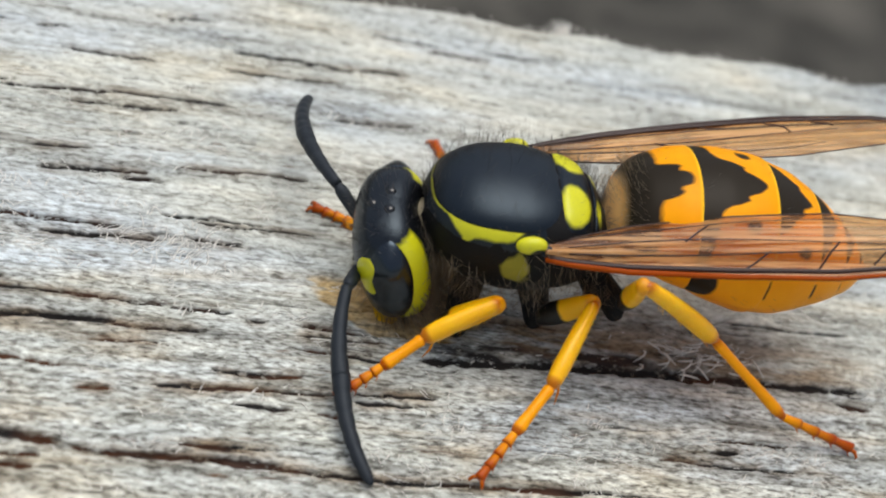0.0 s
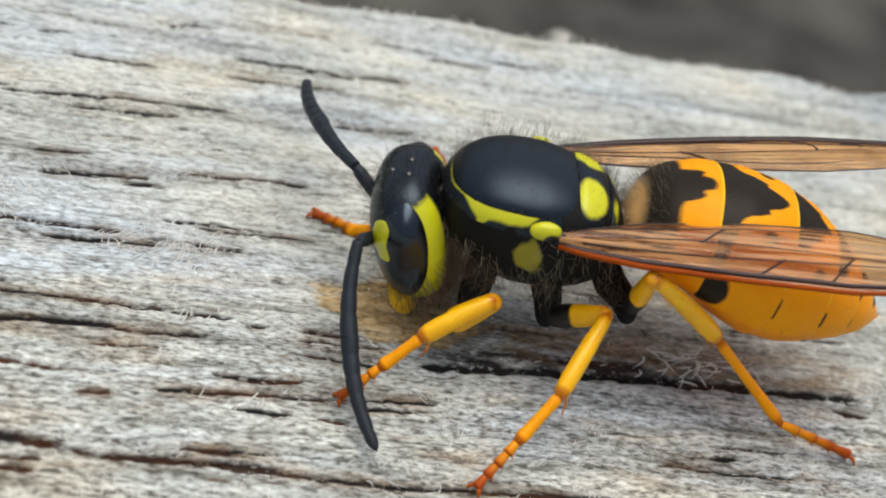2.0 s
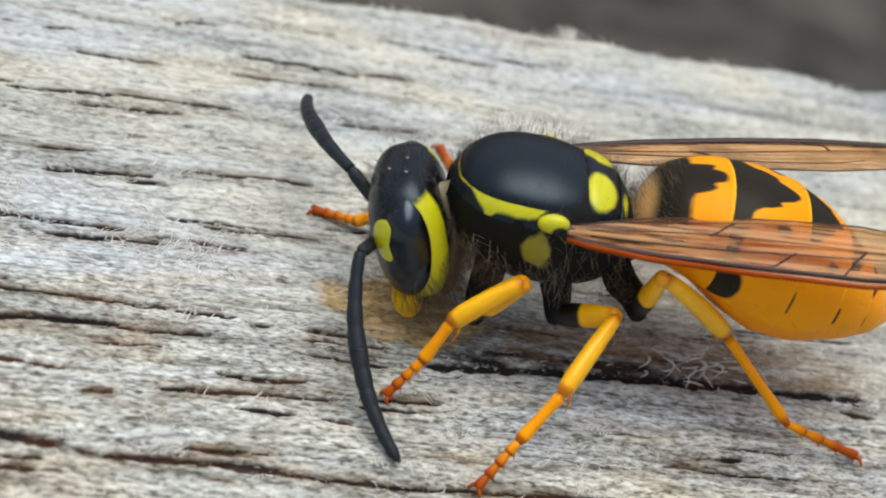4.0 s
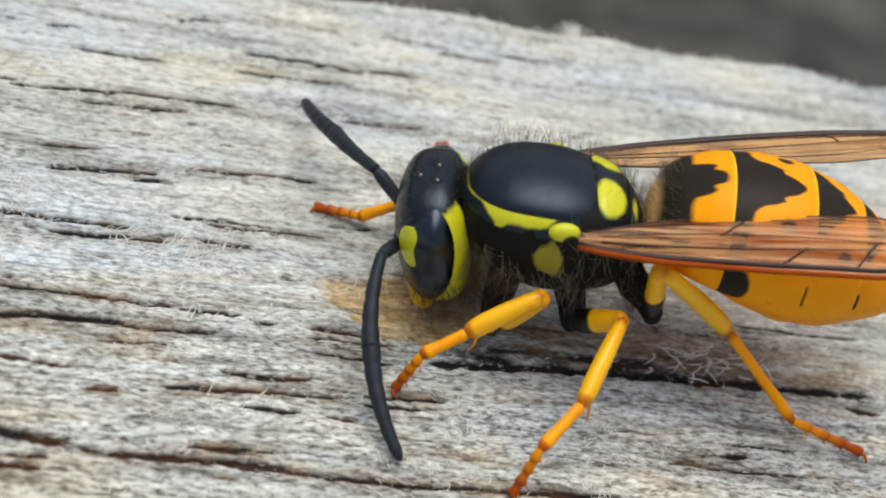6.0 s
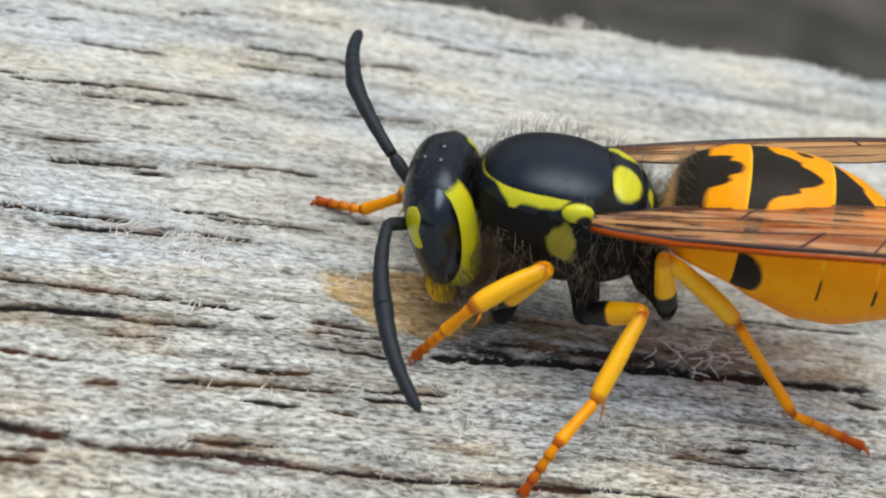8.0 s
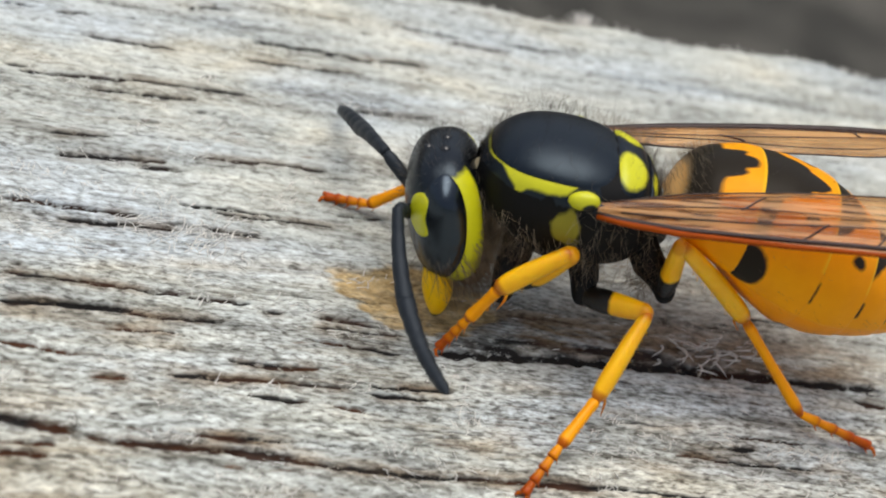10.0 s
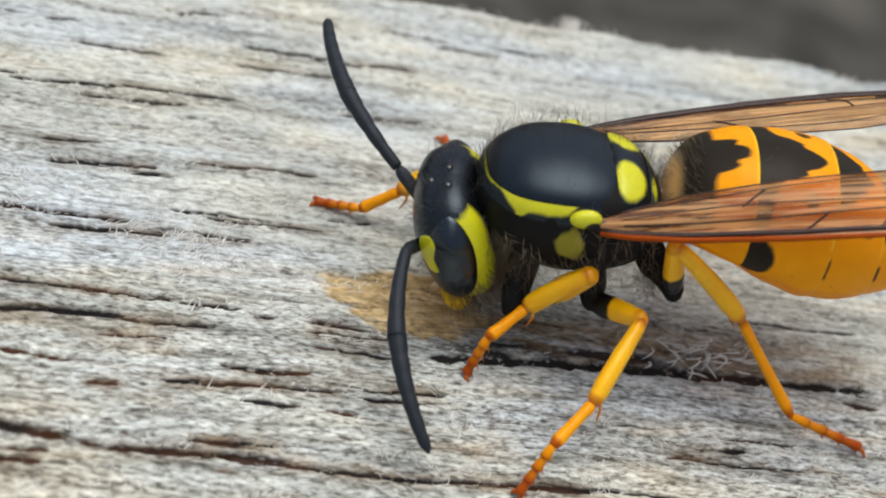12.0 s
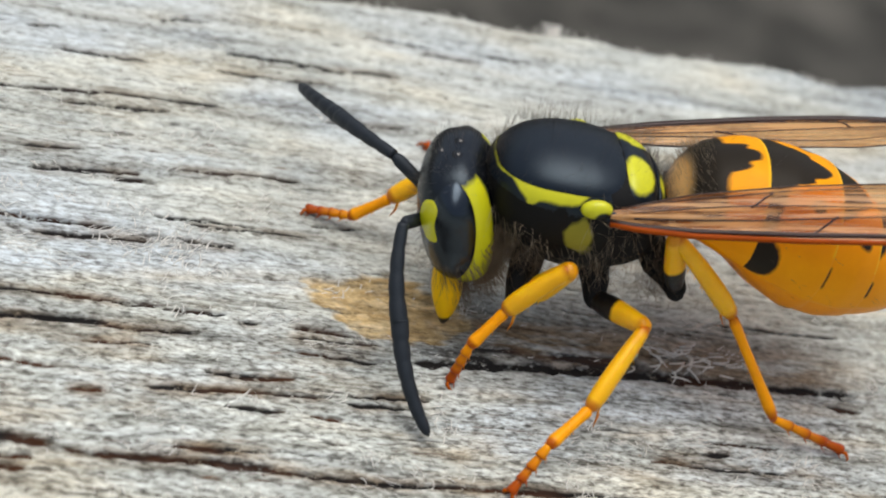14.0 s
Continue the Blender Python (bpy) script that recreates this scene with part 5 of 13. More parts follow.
    walk(gaster, [
        at(0, -1.9, 0, -0.45, -0.26, 0.51, -0.42), at(0.25, -1.9, 0, -0.45, -3.01, 1.95, -1.71), at(0.5, -1.9, 0, -0.45, -5.8, 3.31, -3.23),
        at(0.75, -1.9, 0, -0.45, -5.77, 3.09, -3.49), at(1, -1.9, 0, -0.45, -5.65, 2.49, -3.56), at(1.25, -1.9, 0, -0.45, -0.15, -5.36, -2.52),
        at(1.5, -1.9, 0, -0.45, 5.25, -12.89, -2.22), at(1.75, -1.9, 0, -0.45, 3, -8.15, -1.87), at(2, -1.9, 0, -0.45, 0.79, -3.39, -1.71),
        at(2.25, -1.9, 0, -0.45, 0.85, -3.41, -1.68), at(2.5, -1.9, 0, -0.45, 1, -3.47, -1.61), at(2.75, -1.9, 0, -0.45, 1.23, -3.55, -1.51),
        at(3, -1.9, 0, -0.45, 1.5, -3.66, -1.38), at(3.25, -1.9, 0, -0.45, 1.8, -3.77, -1.24), at(3.5, -1.9, 0, -0.45, 2.1, -3.89, -1.1),
        at(3.75, -1.9, 0, -0.45, 2.37, -4, -0.98), at(4, -1.9, 0, -0.45, 2.59, -4.09, -0.88), at(4.25, -1.9, 0, -0.45, 2.75, -4.15, -0.81),
        at(4.5, -1.9, 0, -0.45, 2.8, -4.17, -0.78), at(4.75, -1.9, 0, -0.45, 0.06, -1.13, -2.22), at(5, -1.9, 0, -0.45, -3.02, 1.82, -4),
        at(5.25, -1.9, 0, -0.45, -3.36, 1.19, -4.32), at(5.5, -1.9, 0, -0.45, -3.56, 0.56, -4.43), at(5.75, -1.9, 0, -0.45, -3.85, 1.5, -4.45),
        at(6, -1.9, 0, -0.45, -4.17, 2.7, -4.48), at(6.25, -1.9, 0, -0.45, -4.75, 3.12, -4.66), at(6.5, -1.9, 0, -0.45, -5.14, 3.29, -4.83),
        at(6.75, -1.9, 0, -0.45, -4.07, 3.13, -4.51), at(7, -1.9, 0, -0.45, -2.99, 2.91, -4.2), at(7.25, -1.9, 0, -0.45, -4.15, 2.77, -4.38),
        at(7.5, -1.9, 0, -0.45, -5.82, 2.66, -4.74), at(7.75, -1.9, 0, -0.45, -6.89, 3.31, -5.45), at(8, -1.9, 0, -0.45, -7.47, 4, -5.99),
        at(8.25, -1.9, 0, -0.45, -7.18, 3.7, -5.89), at(8.5, -1.9, 0, -0.45, -6.38, 2.89, -5.63), at(8.75, -1.9, 0, -0.45, -5.19, 1.69, -5.27),
        at(9, -1.9, 0, -0.45, -3.73, 0.22, -4.84), at(9.25, -1.9, 0, -0.45, -2.12, -1.38, -4.39), at(9.5, -1.9, 0, -0.45, -0.46, -3, -3.95),
        at(9.75, -1.9, 0, -0.45, 1.13, -4.49, -3.53), at(10, -1.9, 0, -0.45, 2.56, -5.73, -3.15), at(10.25, -1.9, 0, -0.45, 3.72, -6.57, -2.79),
        at(10.5, -1.9, 0, -0.45, 4.49, -6.88, -2.45), at(10.75, -1.9, 0, -0.45, 4.87, -6.5, -1.96), at(11, -1.9, 0, -0.45, 5.19, -6.11, -1.66),
        at(11.25, -1.9, 0, -0.45, 5.94, -8.57, -2.48), at(11.5, -1.9, 0, -0.45, 6.53, -11.02, -3.5), at(11.75, -1.9, 0, -0.45, 3.79, -5.33, -3.35),
        at(12, -1.9, 0, -0.45, 1.08, 0.35, -3.31), at(12.25, -1.9, 0, -0.45, 2.49, -2.36, -2.63), at(12.5, -1.9, 0, -0.45, 3.87, -5.09, -2.02),
        at(12.75, -1.9, 0, -0.45, 3.43, -4.03, -2.77), at(13, -1.9, 0, -0.45, 2.97, -2.97, -3.57), at(13.25, -1.9, 0, -0.45, 5.66, -6.6, -3.89),
        at(13.5, -1.9, 0, -0.45, 8.38, -10.22, -4.34), at(13.75, -1.9, 0, -0.45, 6.05, -7.54, -3.35), at(14, -1.9, 0, -0.45, 3.78, -4.82, -2.47),
    ])
    walk(wing_left, [
        at(0, -0.35, 1.55, -0.2, 0, 12.68, -5.13), at(0.25, -0.35, 1.55, -0.2, 0, 11.8, -5.5), at(0.5, -0.35, 1.55, -0.2, 0, 10.91, -5.92),
        at(0.75, -0.35, 1.55, -0.2, 0, 11.41, -6), at(1, -0.35, 1.55, -0.2, 0, 12.46, -6.03), at(1.25, -0.35, 1.55, -0.2, 0, 11.69, -5.76),
        at(1.5, -0.35, 1.55, -0.2, 0, 10.36, -5.49), at(1.75, -0.35, 1.55, -0.2, 0, 10.66, -5.5), at(2, -0.35, 1.55, -0.2, 0, 10.93, -5.51),
        at(2.25, -0.35, 1.55, -0.2, 0, 10.85, -5.5), at(2.5, -0.35, 1.55, -0.2, 0, 10.77, -5.47), at(2.75, -0.35, 1.55, -0.2, 0, 10.68, -5.44),
        at(3, -0.35, 1.55, -0.2, 0, 10.6, -5.4), at(3.25, -0.35, 1.55, -0.2, 0, 10.51, -5.35), at(3.5, -0.35, 1.55, -0.2, 0, 10.43, -5.31),
        at(3.75, -0.35, 1.55, -0.2, 0, 10.34, -5.27), at(4, -0.35, 1.55, -0.2, 0, 10.26, -5.23), at(4.25, -0.35, 1.55, -0.2, 0, 10.18, -5.21),
        at(4.5, -0.35, 1.55, -0.2, 0, 10.1, -5.2), at(4.75, -0.35, 1.55, -0.2, 0, 10.97, -5.66), at(5, -0.35, 1.55, -0.2, 0, 11.56, -6.19),
        at(5.25, -0.35, 1.55, -0.2, 0, 10.56, -6.28), at(5.5, -0.35, 1.55, -0.2, 0, 9.88, -6.32), at(5.75, -0.35, 1.55, -0.2, 0, 10.66, -6.32),
        at(6, -0.35, 1.55, -0.2, 0, 11.57, -6.31), at(6.25, -0.35, 1.55, -0.2, 0, 11.67, -6.36), at(6.5, -0.35, 1.55, -0.2, 0, 11.63, -6.4),
        at(6.75, -0.35, 1.55, -0.2, 0, 11.51, -6.32), at(7, -0.35, 1.55, -0.2, 0, 11.36, -6.24), at(7.25, -0.35, 1.55, -0.2, 0, 11.11, -6.28),
        at(7.5, -0.35, 1.55, -0.2, 0, 10.89, -6.38), at(7.75, -0.35, 1.55, -0.2, 0, 11.36, -6.57), at(8, -0.35, 1.55, -0.2, 0, 11.91, -6.71),
        at(8.25, -0.35, 1.55, -0.2, 0, 12.1, -6.69), at(8.5, -0.35, 1.55, -0.2, 0, 12.33, -6.64), at(8.75, -0.35, 1.55, -0.2, 0, 12.57, -6.56),
        at(9, -0.35, 1.55, -0.2, 0, 12.82, -6.45), at(9.25, -0.35, 1.55, -0.2, 0, 13.06, -6.32), at(9.5, -0.35, 1.55, -0.2, 0, 13.28, -6.19),
        at(9.75, -0.35, 1.55, -0.2, 0, 13.48, -6.05), at(10, -0.35, 1.55, -0.2, 0, 13.63, -5.91), at(10.25, -0.35, 1.55, -0.2, 0, 13.73, -5.77),
        at(10.5, -0.35, 1.55, -0.2, 0, 13.76, -5.65), at(10.75, -0.35, 1.55, -0.2, 0, 13.98, -5.51), at(11, -0.35, 1.55, -0.2, 0, 14.2, -5.41),
        at(11.25, -0.35, 1.55, -0.2, 0, 12.59, -5.61), at(11.5, -0.35, 1.55, -0.2, 0, 10.84, -5.86), at(11.75, -0.35, 1.55, -0.2, 0, 13.78, -5.95),
        at(12, -0.35, 1.55, -0.2, 0, 16.68, -5.99), at(12.25, -0.35, 1.55, -0.2, 0, 14.33, -5.77), at(12.5, -0.35, 1.55, -0.2, 0, 12.16, -5.55),
        at(12.75, -0.35, 1.55, -0.2, 0, 13.04, -5.79), at(13, -0.35, 1.55, -0.2, 0, 14.32, -6.05), at(13.25, -0.35, 1.55, -0.2, 0, 14.72, -6.07),
        at(13.5, -0.35, 1.55, -0.2, 0, 14.72, -6.07), at(13.75, -0.35, 1.55, -0.2, 0, 14.26, -5.88), at(14, -0.35, 1.55, -0.2, 0, 13.8, -5.69),
    ])
    walk(wing_right, [
        at(0, -0.35, -1.55, -0.2, -14, 9.78, 4.87), at(0.25, -0.35, -1.55, -0.2, -14, 10.35, 4.5), at(0.5, -0.35, -1.55, -0.2, -14, 10.91, 4.08),
        at(0.75, -0.35, -1.55, -0.2, -14, 11.41, 4), at(1, -0.35, -1.55, -0.2, -14, 12.46, 3.97), at(1.25, -0.35, -1.55, -0.2, -14, 11.69, 4.24),
        at(1.5, -0.35, -1.55, -0.2, -14, 10.36, 4.51), at(1.75, -0.35, -1.55, -0.2, -14, 10.66, 4.5), at(2, -0.35, -1.55, -0.2, -14, 10.93, 4.49),
        at(2.25, -0.35, -1.55, -0.2, -14, 10.85, 4.5), at(2.5, -0.35, -1.55, -0.2, -14, 10.77, 4.53), at(2.75, -0.35, -1.55, -0.2, -14, 10.68, 4.56),
        at(3, -0.35, -1.55, -0.2, -14, 10.6, 4.6), at(3.25, -0.35, -1.55, -0.2, -14, 10.51, 4.65), at(3.5, -0.35, -1.55, -0.2, -14, 10.43, 4.69),
        at(3.75, -0.35, -1.55, -0.2, -14, 10.34, 4.73), at(4, -0.35, -1.55, -0.2, -14, 10.26, 4.77), at(4.25, -0.35, -1.55, -0.2, -14, 10.18, 4.79),
        at(4.5, -0.35, -1.55, -0.2, -14, 10.1, 4.8), at(4.75, -0.35, -1.55, -0.2, -14, 10.97, 4.34), at(5, -0.35, -1.55, -0.2, -14, 11.56, 3.81),
        at(5.25, -0.35, -1.55, -0.2, -14, 10.56, 3.72), at(5.5, -0.35, -1.55, -0.2, -14, 9.88, 3.68), at(5.75, -0.35, -1.55, -0.2, -14, 10.66, 3.68),
        at(6, -0.35, -1.55, -0.2, -14, 11.57, 3.69), at(6.25, -0.35, -1.55, -0.2, -14, 11.67, 3.64), at(6.5, -0.35, -1.55, -0.2, -14, 11.63, 3.6),
        at(6.75, -0.35, -1.55, -0.2, -14, 11.51, 3.68), at(7, -0.35, -1.55, -0.2, -14, 11.36, 3.76), at(7.25, -0.35, -1.55, -0.2, -14, 11.11, 3.72),
        at(7.5, -0.35, -1.55, -0.2, -14, 10.89, 3.62), at(7.75, -0.35, -1.55, -0.2, -14, 11.36, 3.43), at(8, -0.35, -1.55, -0.2, -14, 11.91, 3.29),
        at(8.25, -0.35, -1.55, -0.2, -14, 12.01, 3.31), at(8.5, -0.35, -1.55, -0.2, -14, 11.99, 3.36), at(8.75, -0.35, -1.55, -0.2, -14, 11.88, 3.44),
        at(9, -0.35, -1.55, -0.2, -14, 11.71, 3.55), at(9.25, -0.35, -1.55, -0.2, -14, 11.49, 3.68), at(9.5, -0.35, -1.55, -0.2, -14, 11.26, 3.81),
        at(9.75, -0.35, -1.55, -0.2, -14, 11.04, 3.95), at(10, -0.35, -1.55, -0.2, -14, 10.85, 4.09), at(10.25, -0.35, -1.55, -0.2, -14, 10.71, 4.23),
        at(10.5, -0.35, -1.55, -0.2, -14, 10.66, 4.35), at(10.75, -0.35, -1.55, -0.2, -14, 10.63, 4.49), at(11, -0.35, -1.55, -0.2, -14, 10.6, 4.59),
        at(11.25, -0.35, -1.55, -0.2, -14, 10.72, 4.39), at(11.5, -0.35, -1.55, -0.2, -14, 10.84, 4.14), at(11.75, -0.35, -1.55, -0.2, -14, 11.26, 4.05),
        at(12, -0.35, -1.55, -0.2, -14, 11.68, 4.01), at(12.25, -0.35, -1.55, -0.2, -14, 10.42, 4.23), at(12.5, -0.35, -1.55, -0.2, -14, 9.16, 4.45),
        at(12.75, -0.35, -1.55, -0.2, -14, 9.64, 4.21), at(13, -0.35, -1.55, -0.2, -14, 10.12, 3.95), at(13.25, -0.35, -1.55, -0.2, -14, 10.17, 3.93),
        at(13.5, -0.35, -1.55, -0.2, -14, 10.22, 3.93), at(13.75, -0.35, -1.55, -0.2, -14, 9.76, 4.12), at(14, -0.35, -1.55, -0.2, -14, 9.3, 4.31),
    ])
    walk(near_antenna[0], [
        limb(0, 2.95, 0.19, -2.27, 3.44, 1.32, -2.1), limb(0.25, 2.88, 0.26, -2.13, 3.4, 1.35, -1.81), limb(0.5, 2.81, 0.33, -1.94, 3.34, 1.34, -1.42),
        limb(0.75, 2.85, 0.22, -1.83, 3.37, 1.18, -1.21), limb(1, 2.9, 0.09, -1.76, 3.4, 1.03, -1.1), limb(1.25, 2.96, 0.25, -2.09, 3.54, 1.24, -1.59),
        limb(1.5, 3, 0.4, -2.4, 3.66, 1.42, -2.07), limb(1.75, 2.98, 0.29, -2.22, 3.62, 1.31, -1.86), limb(2, 2.96, 0.18, -2.04, 3.57, 1.2, -1.65),
        limb(2.25, 2.96, 0.18, -2.04, 3.56, 1.21, -1.66), limb(2.5, 2.98, 0.19, -2.05, 3.56, 1.23, -1.68), limb(2.75, 3, 0.21, -2.06, 3.56, 1.26, -1.71),
        limb(3, 3.02, 0.22, -2.08, 3.57, 1.3, -1.75), limb(3.25, 3.04, 0.24, -2.09, 3.58, 1.34, -1.8), limb(3.5, 3.07, 0.26, -2.1, 3.59, 1.37, -1.85),
        limb(3.75, 3.09, 0.28, -2.12, 3.59, 1.4, -1.89), limb(4, 3.11, 0.29, -2.13, 3.6, 1.42, -1.93), limb(4.25, 3.12, 0.3, -2.13, 3.61, 1.44, -1.95),
        limb(4.5, 3.13, 0.3, -2.14, 3.61, 1.45, -1.96), limb(4.75, 3.01, 0.21, -2.05, 3.48, 1.35, -1.84), limb(5, 2.89, 0.09, -1.92, 3.37, 1.21, -1.66),
        limb(5.25, 2.95, -0.01, -1.81, 3.49, 1.08, -1.54), limb(5.5, 2.99, -0.07, -1.74, 3.6, 0.99, -1.47), limb(5.75, 2.96, -0.02, -1.82, 3.54, 1.06, -1.59),
        limb(6, 2.92, 0.02, -1.9, 3.48, 1.12, -1.71), limb(6.25, 2.91, -0.05, -1.89, 3.48, 1.05, -1.73), limb(6.5, 2.89, -0.11, -1.87, 3.49, 0.98, -1.75),
        limb(6.75, 2.87, -0.04, -1.92, 3.39, 1.09, -1.83), limb(7, 2.86, 0.03, -1.96, 3.3, 1.2, -1.9), limb(7.25, 2.88, 0.04, -1.9, 3.38, 1.17, -1.72),
        limb(7.5, 2.92, 0.04, -1.83, 3.49, 1.11, -1.53), limb(7.75, 2.95, 0.01, -1.87, 3.59, 1.04, -1.55), limb(8, 2.97, 0.01, -1.9, 3.65, 1, -1.57),
        limb(8.25, 2.97, 0.04, -1.91, 3.64, 1.03, -1.55), limb(8.5, 2.97, 0.08, -1.92, 3.63, 1.07, -1.53), limb(8.75, 2.97, 0.13, -1.95, 3.62, 1.11, -1.51),
        limb(9, 2.97, 0.19, -1.98, 3.6, 1.15, -1.5), limb(9.25, 2.97, 0.24, -2.01, 3.58, 1.2, -1.49), limb(9.5, 2.97, 0.3, -2.05, 3.56, 1.24, -1.49),
        limb(9.75, 2.97, 0.35, -2.09, 3.54, 1.28, -1.49), limb(10, 2.97, 0.4, -2.13, 3.53, 1.32, -1.51), limb(10.25, 2.96, 0.43, -2.18, 3.51, 1.36, -1.54),
        limb(10.5, 2.96, 0.46, -2.23, 3.51, 1.38, -1.58), limb(10.75, 2.95, 0.46, -2.33, 3.61, 1.42, -1.87), limb(11, 2.93, 0.44, -2.44, 3.67, 1.42, -2.2),
        limb(11.25, 2.88, 0.47, -2.53, 3.52, 1.5, -2.27), limb(11.5, 2.81, 0.48, -2.59, 3.36, 1.55, -2.27), limb(11.75, 2.77, 0.32, -2.44, 3.35, 1.36, -2.05),
        limb(12, 2.76, 0.15, -2.23, 3.37, 1.15, -1.81), limb(12.25, 2.82, 0.18, -2.16, 3.48, 1.16, -1.77), limb(12.5, 2.88, 0.23, -2.12, 3.57, 1.21, -1.77),
        limb(12.75, 2.83, 0.29, -2.14, 3.51, 1.27, -1.76), limb(13, 2.77, 0.35, -2.19, 3.43, 1.34, -1.8), limb(13.25, 2.86, 0.43, -2.37, 3.49, 1.45, -2.02),
        limb(13.5, 2.96, 0.48, -2.52, 3.56, 1.53, -2.21), limb(13.75, 2.96, 0.3, -2.21, 3.62, 1.32, -1.89), limb(14, 2.96, 0.13, -1.91, 3.67, 1.1, -1.57),
    ])
    walk(near_antenna[1], [
        limb(0, 3.44, 1.32, -2.1, 3.49, 3.17, -2.87, 0.87, -0.49, -0.1), limb(0.25, 3.4, 1.35, -1.81, 3.29, 3.1, -2.77, 0.77, -0.55, -0.32),
        limb(0.5, 3.34, 1.34, -1.42, 3.01, 2.89, -2.63, 0.63, -0.6, -0.5), limb(0.75, 3.37, 1.18, -1.21, 2.92, 2.59, -2.56, 0.58, -0.68, -0.46),
        limb(1, 3.4, 1.03, -1.1, 2.89, 2.33, -2.52, 0.54, -0.74, -0.39), limb(1.25, 3.54, 1.24, -1.59, 3.05, 2.51, -3.05, 0.44, -0.7, -0.56),
        limb(1.5, 3.66, 1.42, -2.07, 3.19, 2.67, -3.56, 0.39, -0.65, -0.65), limb(1.75, 3.62, 1.31, -1.86, 3.3, 2.68, -3.28, 0.59, -0.64, -0.49),
        limb(2, 3.57, 1.2, -1.65, 3.38, 2.67, -2.99, 0.83, -0.53, -0.17), limb(2.25, 3.56, 1.21, -1.66, 3.36, 2.68, -3, 0.85, -0.5, -0.17),
        limb(2.5, 3.56, 1.23, -1.68, 3.34, 2.69, -3.03, 0.86, -0.48, -0.16), limb(2.75, 3.56, 1.26, -1.71, 3.33, 2.7, -3.08, 0.87, -0.46, -0.16),
        limb(3, 3.57, 1.3, -1.75, 3.31, 2.71, -3.14, 0.88, -0.44, -0.16), limb(3.25, 3.58, 1.34, -1.8, 3.28, 2.72, -3.21, 0.89, -0.43, -0.16),
        limb(3.5, 3.59, 1.37, -1.85, 3.26, 2.73, -3.28, 0.9, -0.41, -0.16), limb(3.75, 3.59, 1.4, -1.89, 3.25, 2.73, -3.34, 0.9, -0.4, -0.16),
        limb(4, 3.6, 1.42, -1.93, 3.23, 2.74, -3.39, 0.91, -0.39, -0.16), limb(4.25, 3.61, 1.44, -1.95, 3.22, 2.74, -3.42, 0.91, -0.38, -0.16),
        limb(4.5, 3.61, 1.45, -1.96, 3.22, 2.74, -3.44, 0.92, -0.36, -0.16), limb(4.75, 3.48, 1.35, -1.84, 3.23, 2.76, -3.23, 0.95, -0.32, -0.04),
        limb(5, 3.37, 1.21, -1.66, 3.28, 2.74, -2.95, 0.95, -0.28, 0.09), limb(5.25, 3.49, 1.08, -1.54, 3.43, 2.43, -3.02, 0.9, -0.44, 0.01),
        limb(5.5, 3.6, 0.99, -1.47, 3.56, 2.15, -3.11, 0.81, -0.58, -0.07), limb(5.75, 3.54, 1.06, -1.59, 3.51, 2.46, -3.01, 0.93, -0.36, 0.12),
        limb(6, 3.48, 1.12, -1.71, 3.45, 2.74, -2.88, 0.95, -0.11, 0.3), limb(6.25, 3.48, 1.05, -1.73, 3.57, 2.62, -2.97, 0.93, -0.2, 0.3),
        limb(6.5, 3.49, 0.98, -1.75, 3.69, 2.49, -3.05, 0.9, -0.3, 0.3), limb(6.75, 3.39, 1.09, -1.83, 3.42, 2.7, -3.02, 0.88, -0.21, 0.43),
        limb(7, 3.3, 1.2, -1.9, 3.16, 2.89, -2.96, 0.83, -0.09, 0.55), limb(7.25, 3.38, 1.17, -1.72, 3.27, 2.64, -3.07, 0.86, -0.51, 0.05),
        limb(7.5, 3.49, 1.11, -1.53, 3.42, 2.31, -3.13, 0.67, -0.67, -0.32), limb(7.75, 3.59, 1.04, -1.55, 3.46, 2.58, -2.82, 0.87, -0.49, -0.1),
        limb(8, 3.65, 1, -1.57, 3.44, 2.79, -2.45, 0.96, -0.18, 0.19), limb(8.25, 3.64, 1.03, -1.55, 3.39, 2.81, -2.44, 0.97, -0.2, 0.16),
        limb(8.5, 3.63, 1.07, -1.53, 3.33, 2.82, -2.44, 0.96, -0.26, 0.07), limb(8.75, 3.62, 1.11, -1.51, 3.27, 2.83, -2.46, 0.94, -0.34, -0.07),
        limb(9, 3.6, 1.15, -1.5, 3.21, 2.84, -2.49, 0.87, -0.43, -0.25), limb(9.25, 3.58, 1.2, -1.49, 3.14, 2.85, -2.53, 0.75, -0.51, -0.42),
        limb(9.5, 3.56, 1.24, -1.49, 3.09, 2.85, -2.58, 0.63, -0.55, -0.55), limb(9.75, 3.54, 1.28, -1.49, 3.03, 2.85, -2.63, 0.52, -0.57, -0.64),
        limb(10, 3.53, 1.32, -1.51, 2.99, 2.85, -2.68, 0.43, -0.58, -0.69), limb(10.25, 3.51, 1.36, -1.54, 2.97, 2.86, -2.73, 0.38, -0.58, -0.72),
        limb(10.5, 3.51, 1.38, -1.58, 2.95, 2.88, -2.78, 0.37, -0.58, -0.73), limb(10.75, 3.61, 1.42, -1.87, 3.22, 2.97, -3.08, 0.84, -0.41, -0.36),
        limb(11, 3.67, 1.42, -2.2, 3.45, 3.02, -3.39, 0.96, 0.02, 0.28), limb(11.25, 3.52, 1.5, -2.27, 3.23, 3.26, -3.18, 0.97, -0.23, -0.06),
        limb(11.5, 3.36, 1.55, -2.27, 3, 3.41, -2.91, 0.73, -0.49, -0.47), limb(11.75, 3.35, 1.36, -2.05, 3.22, 3.23, -2.74, 0.96, -0.21, 0.19),
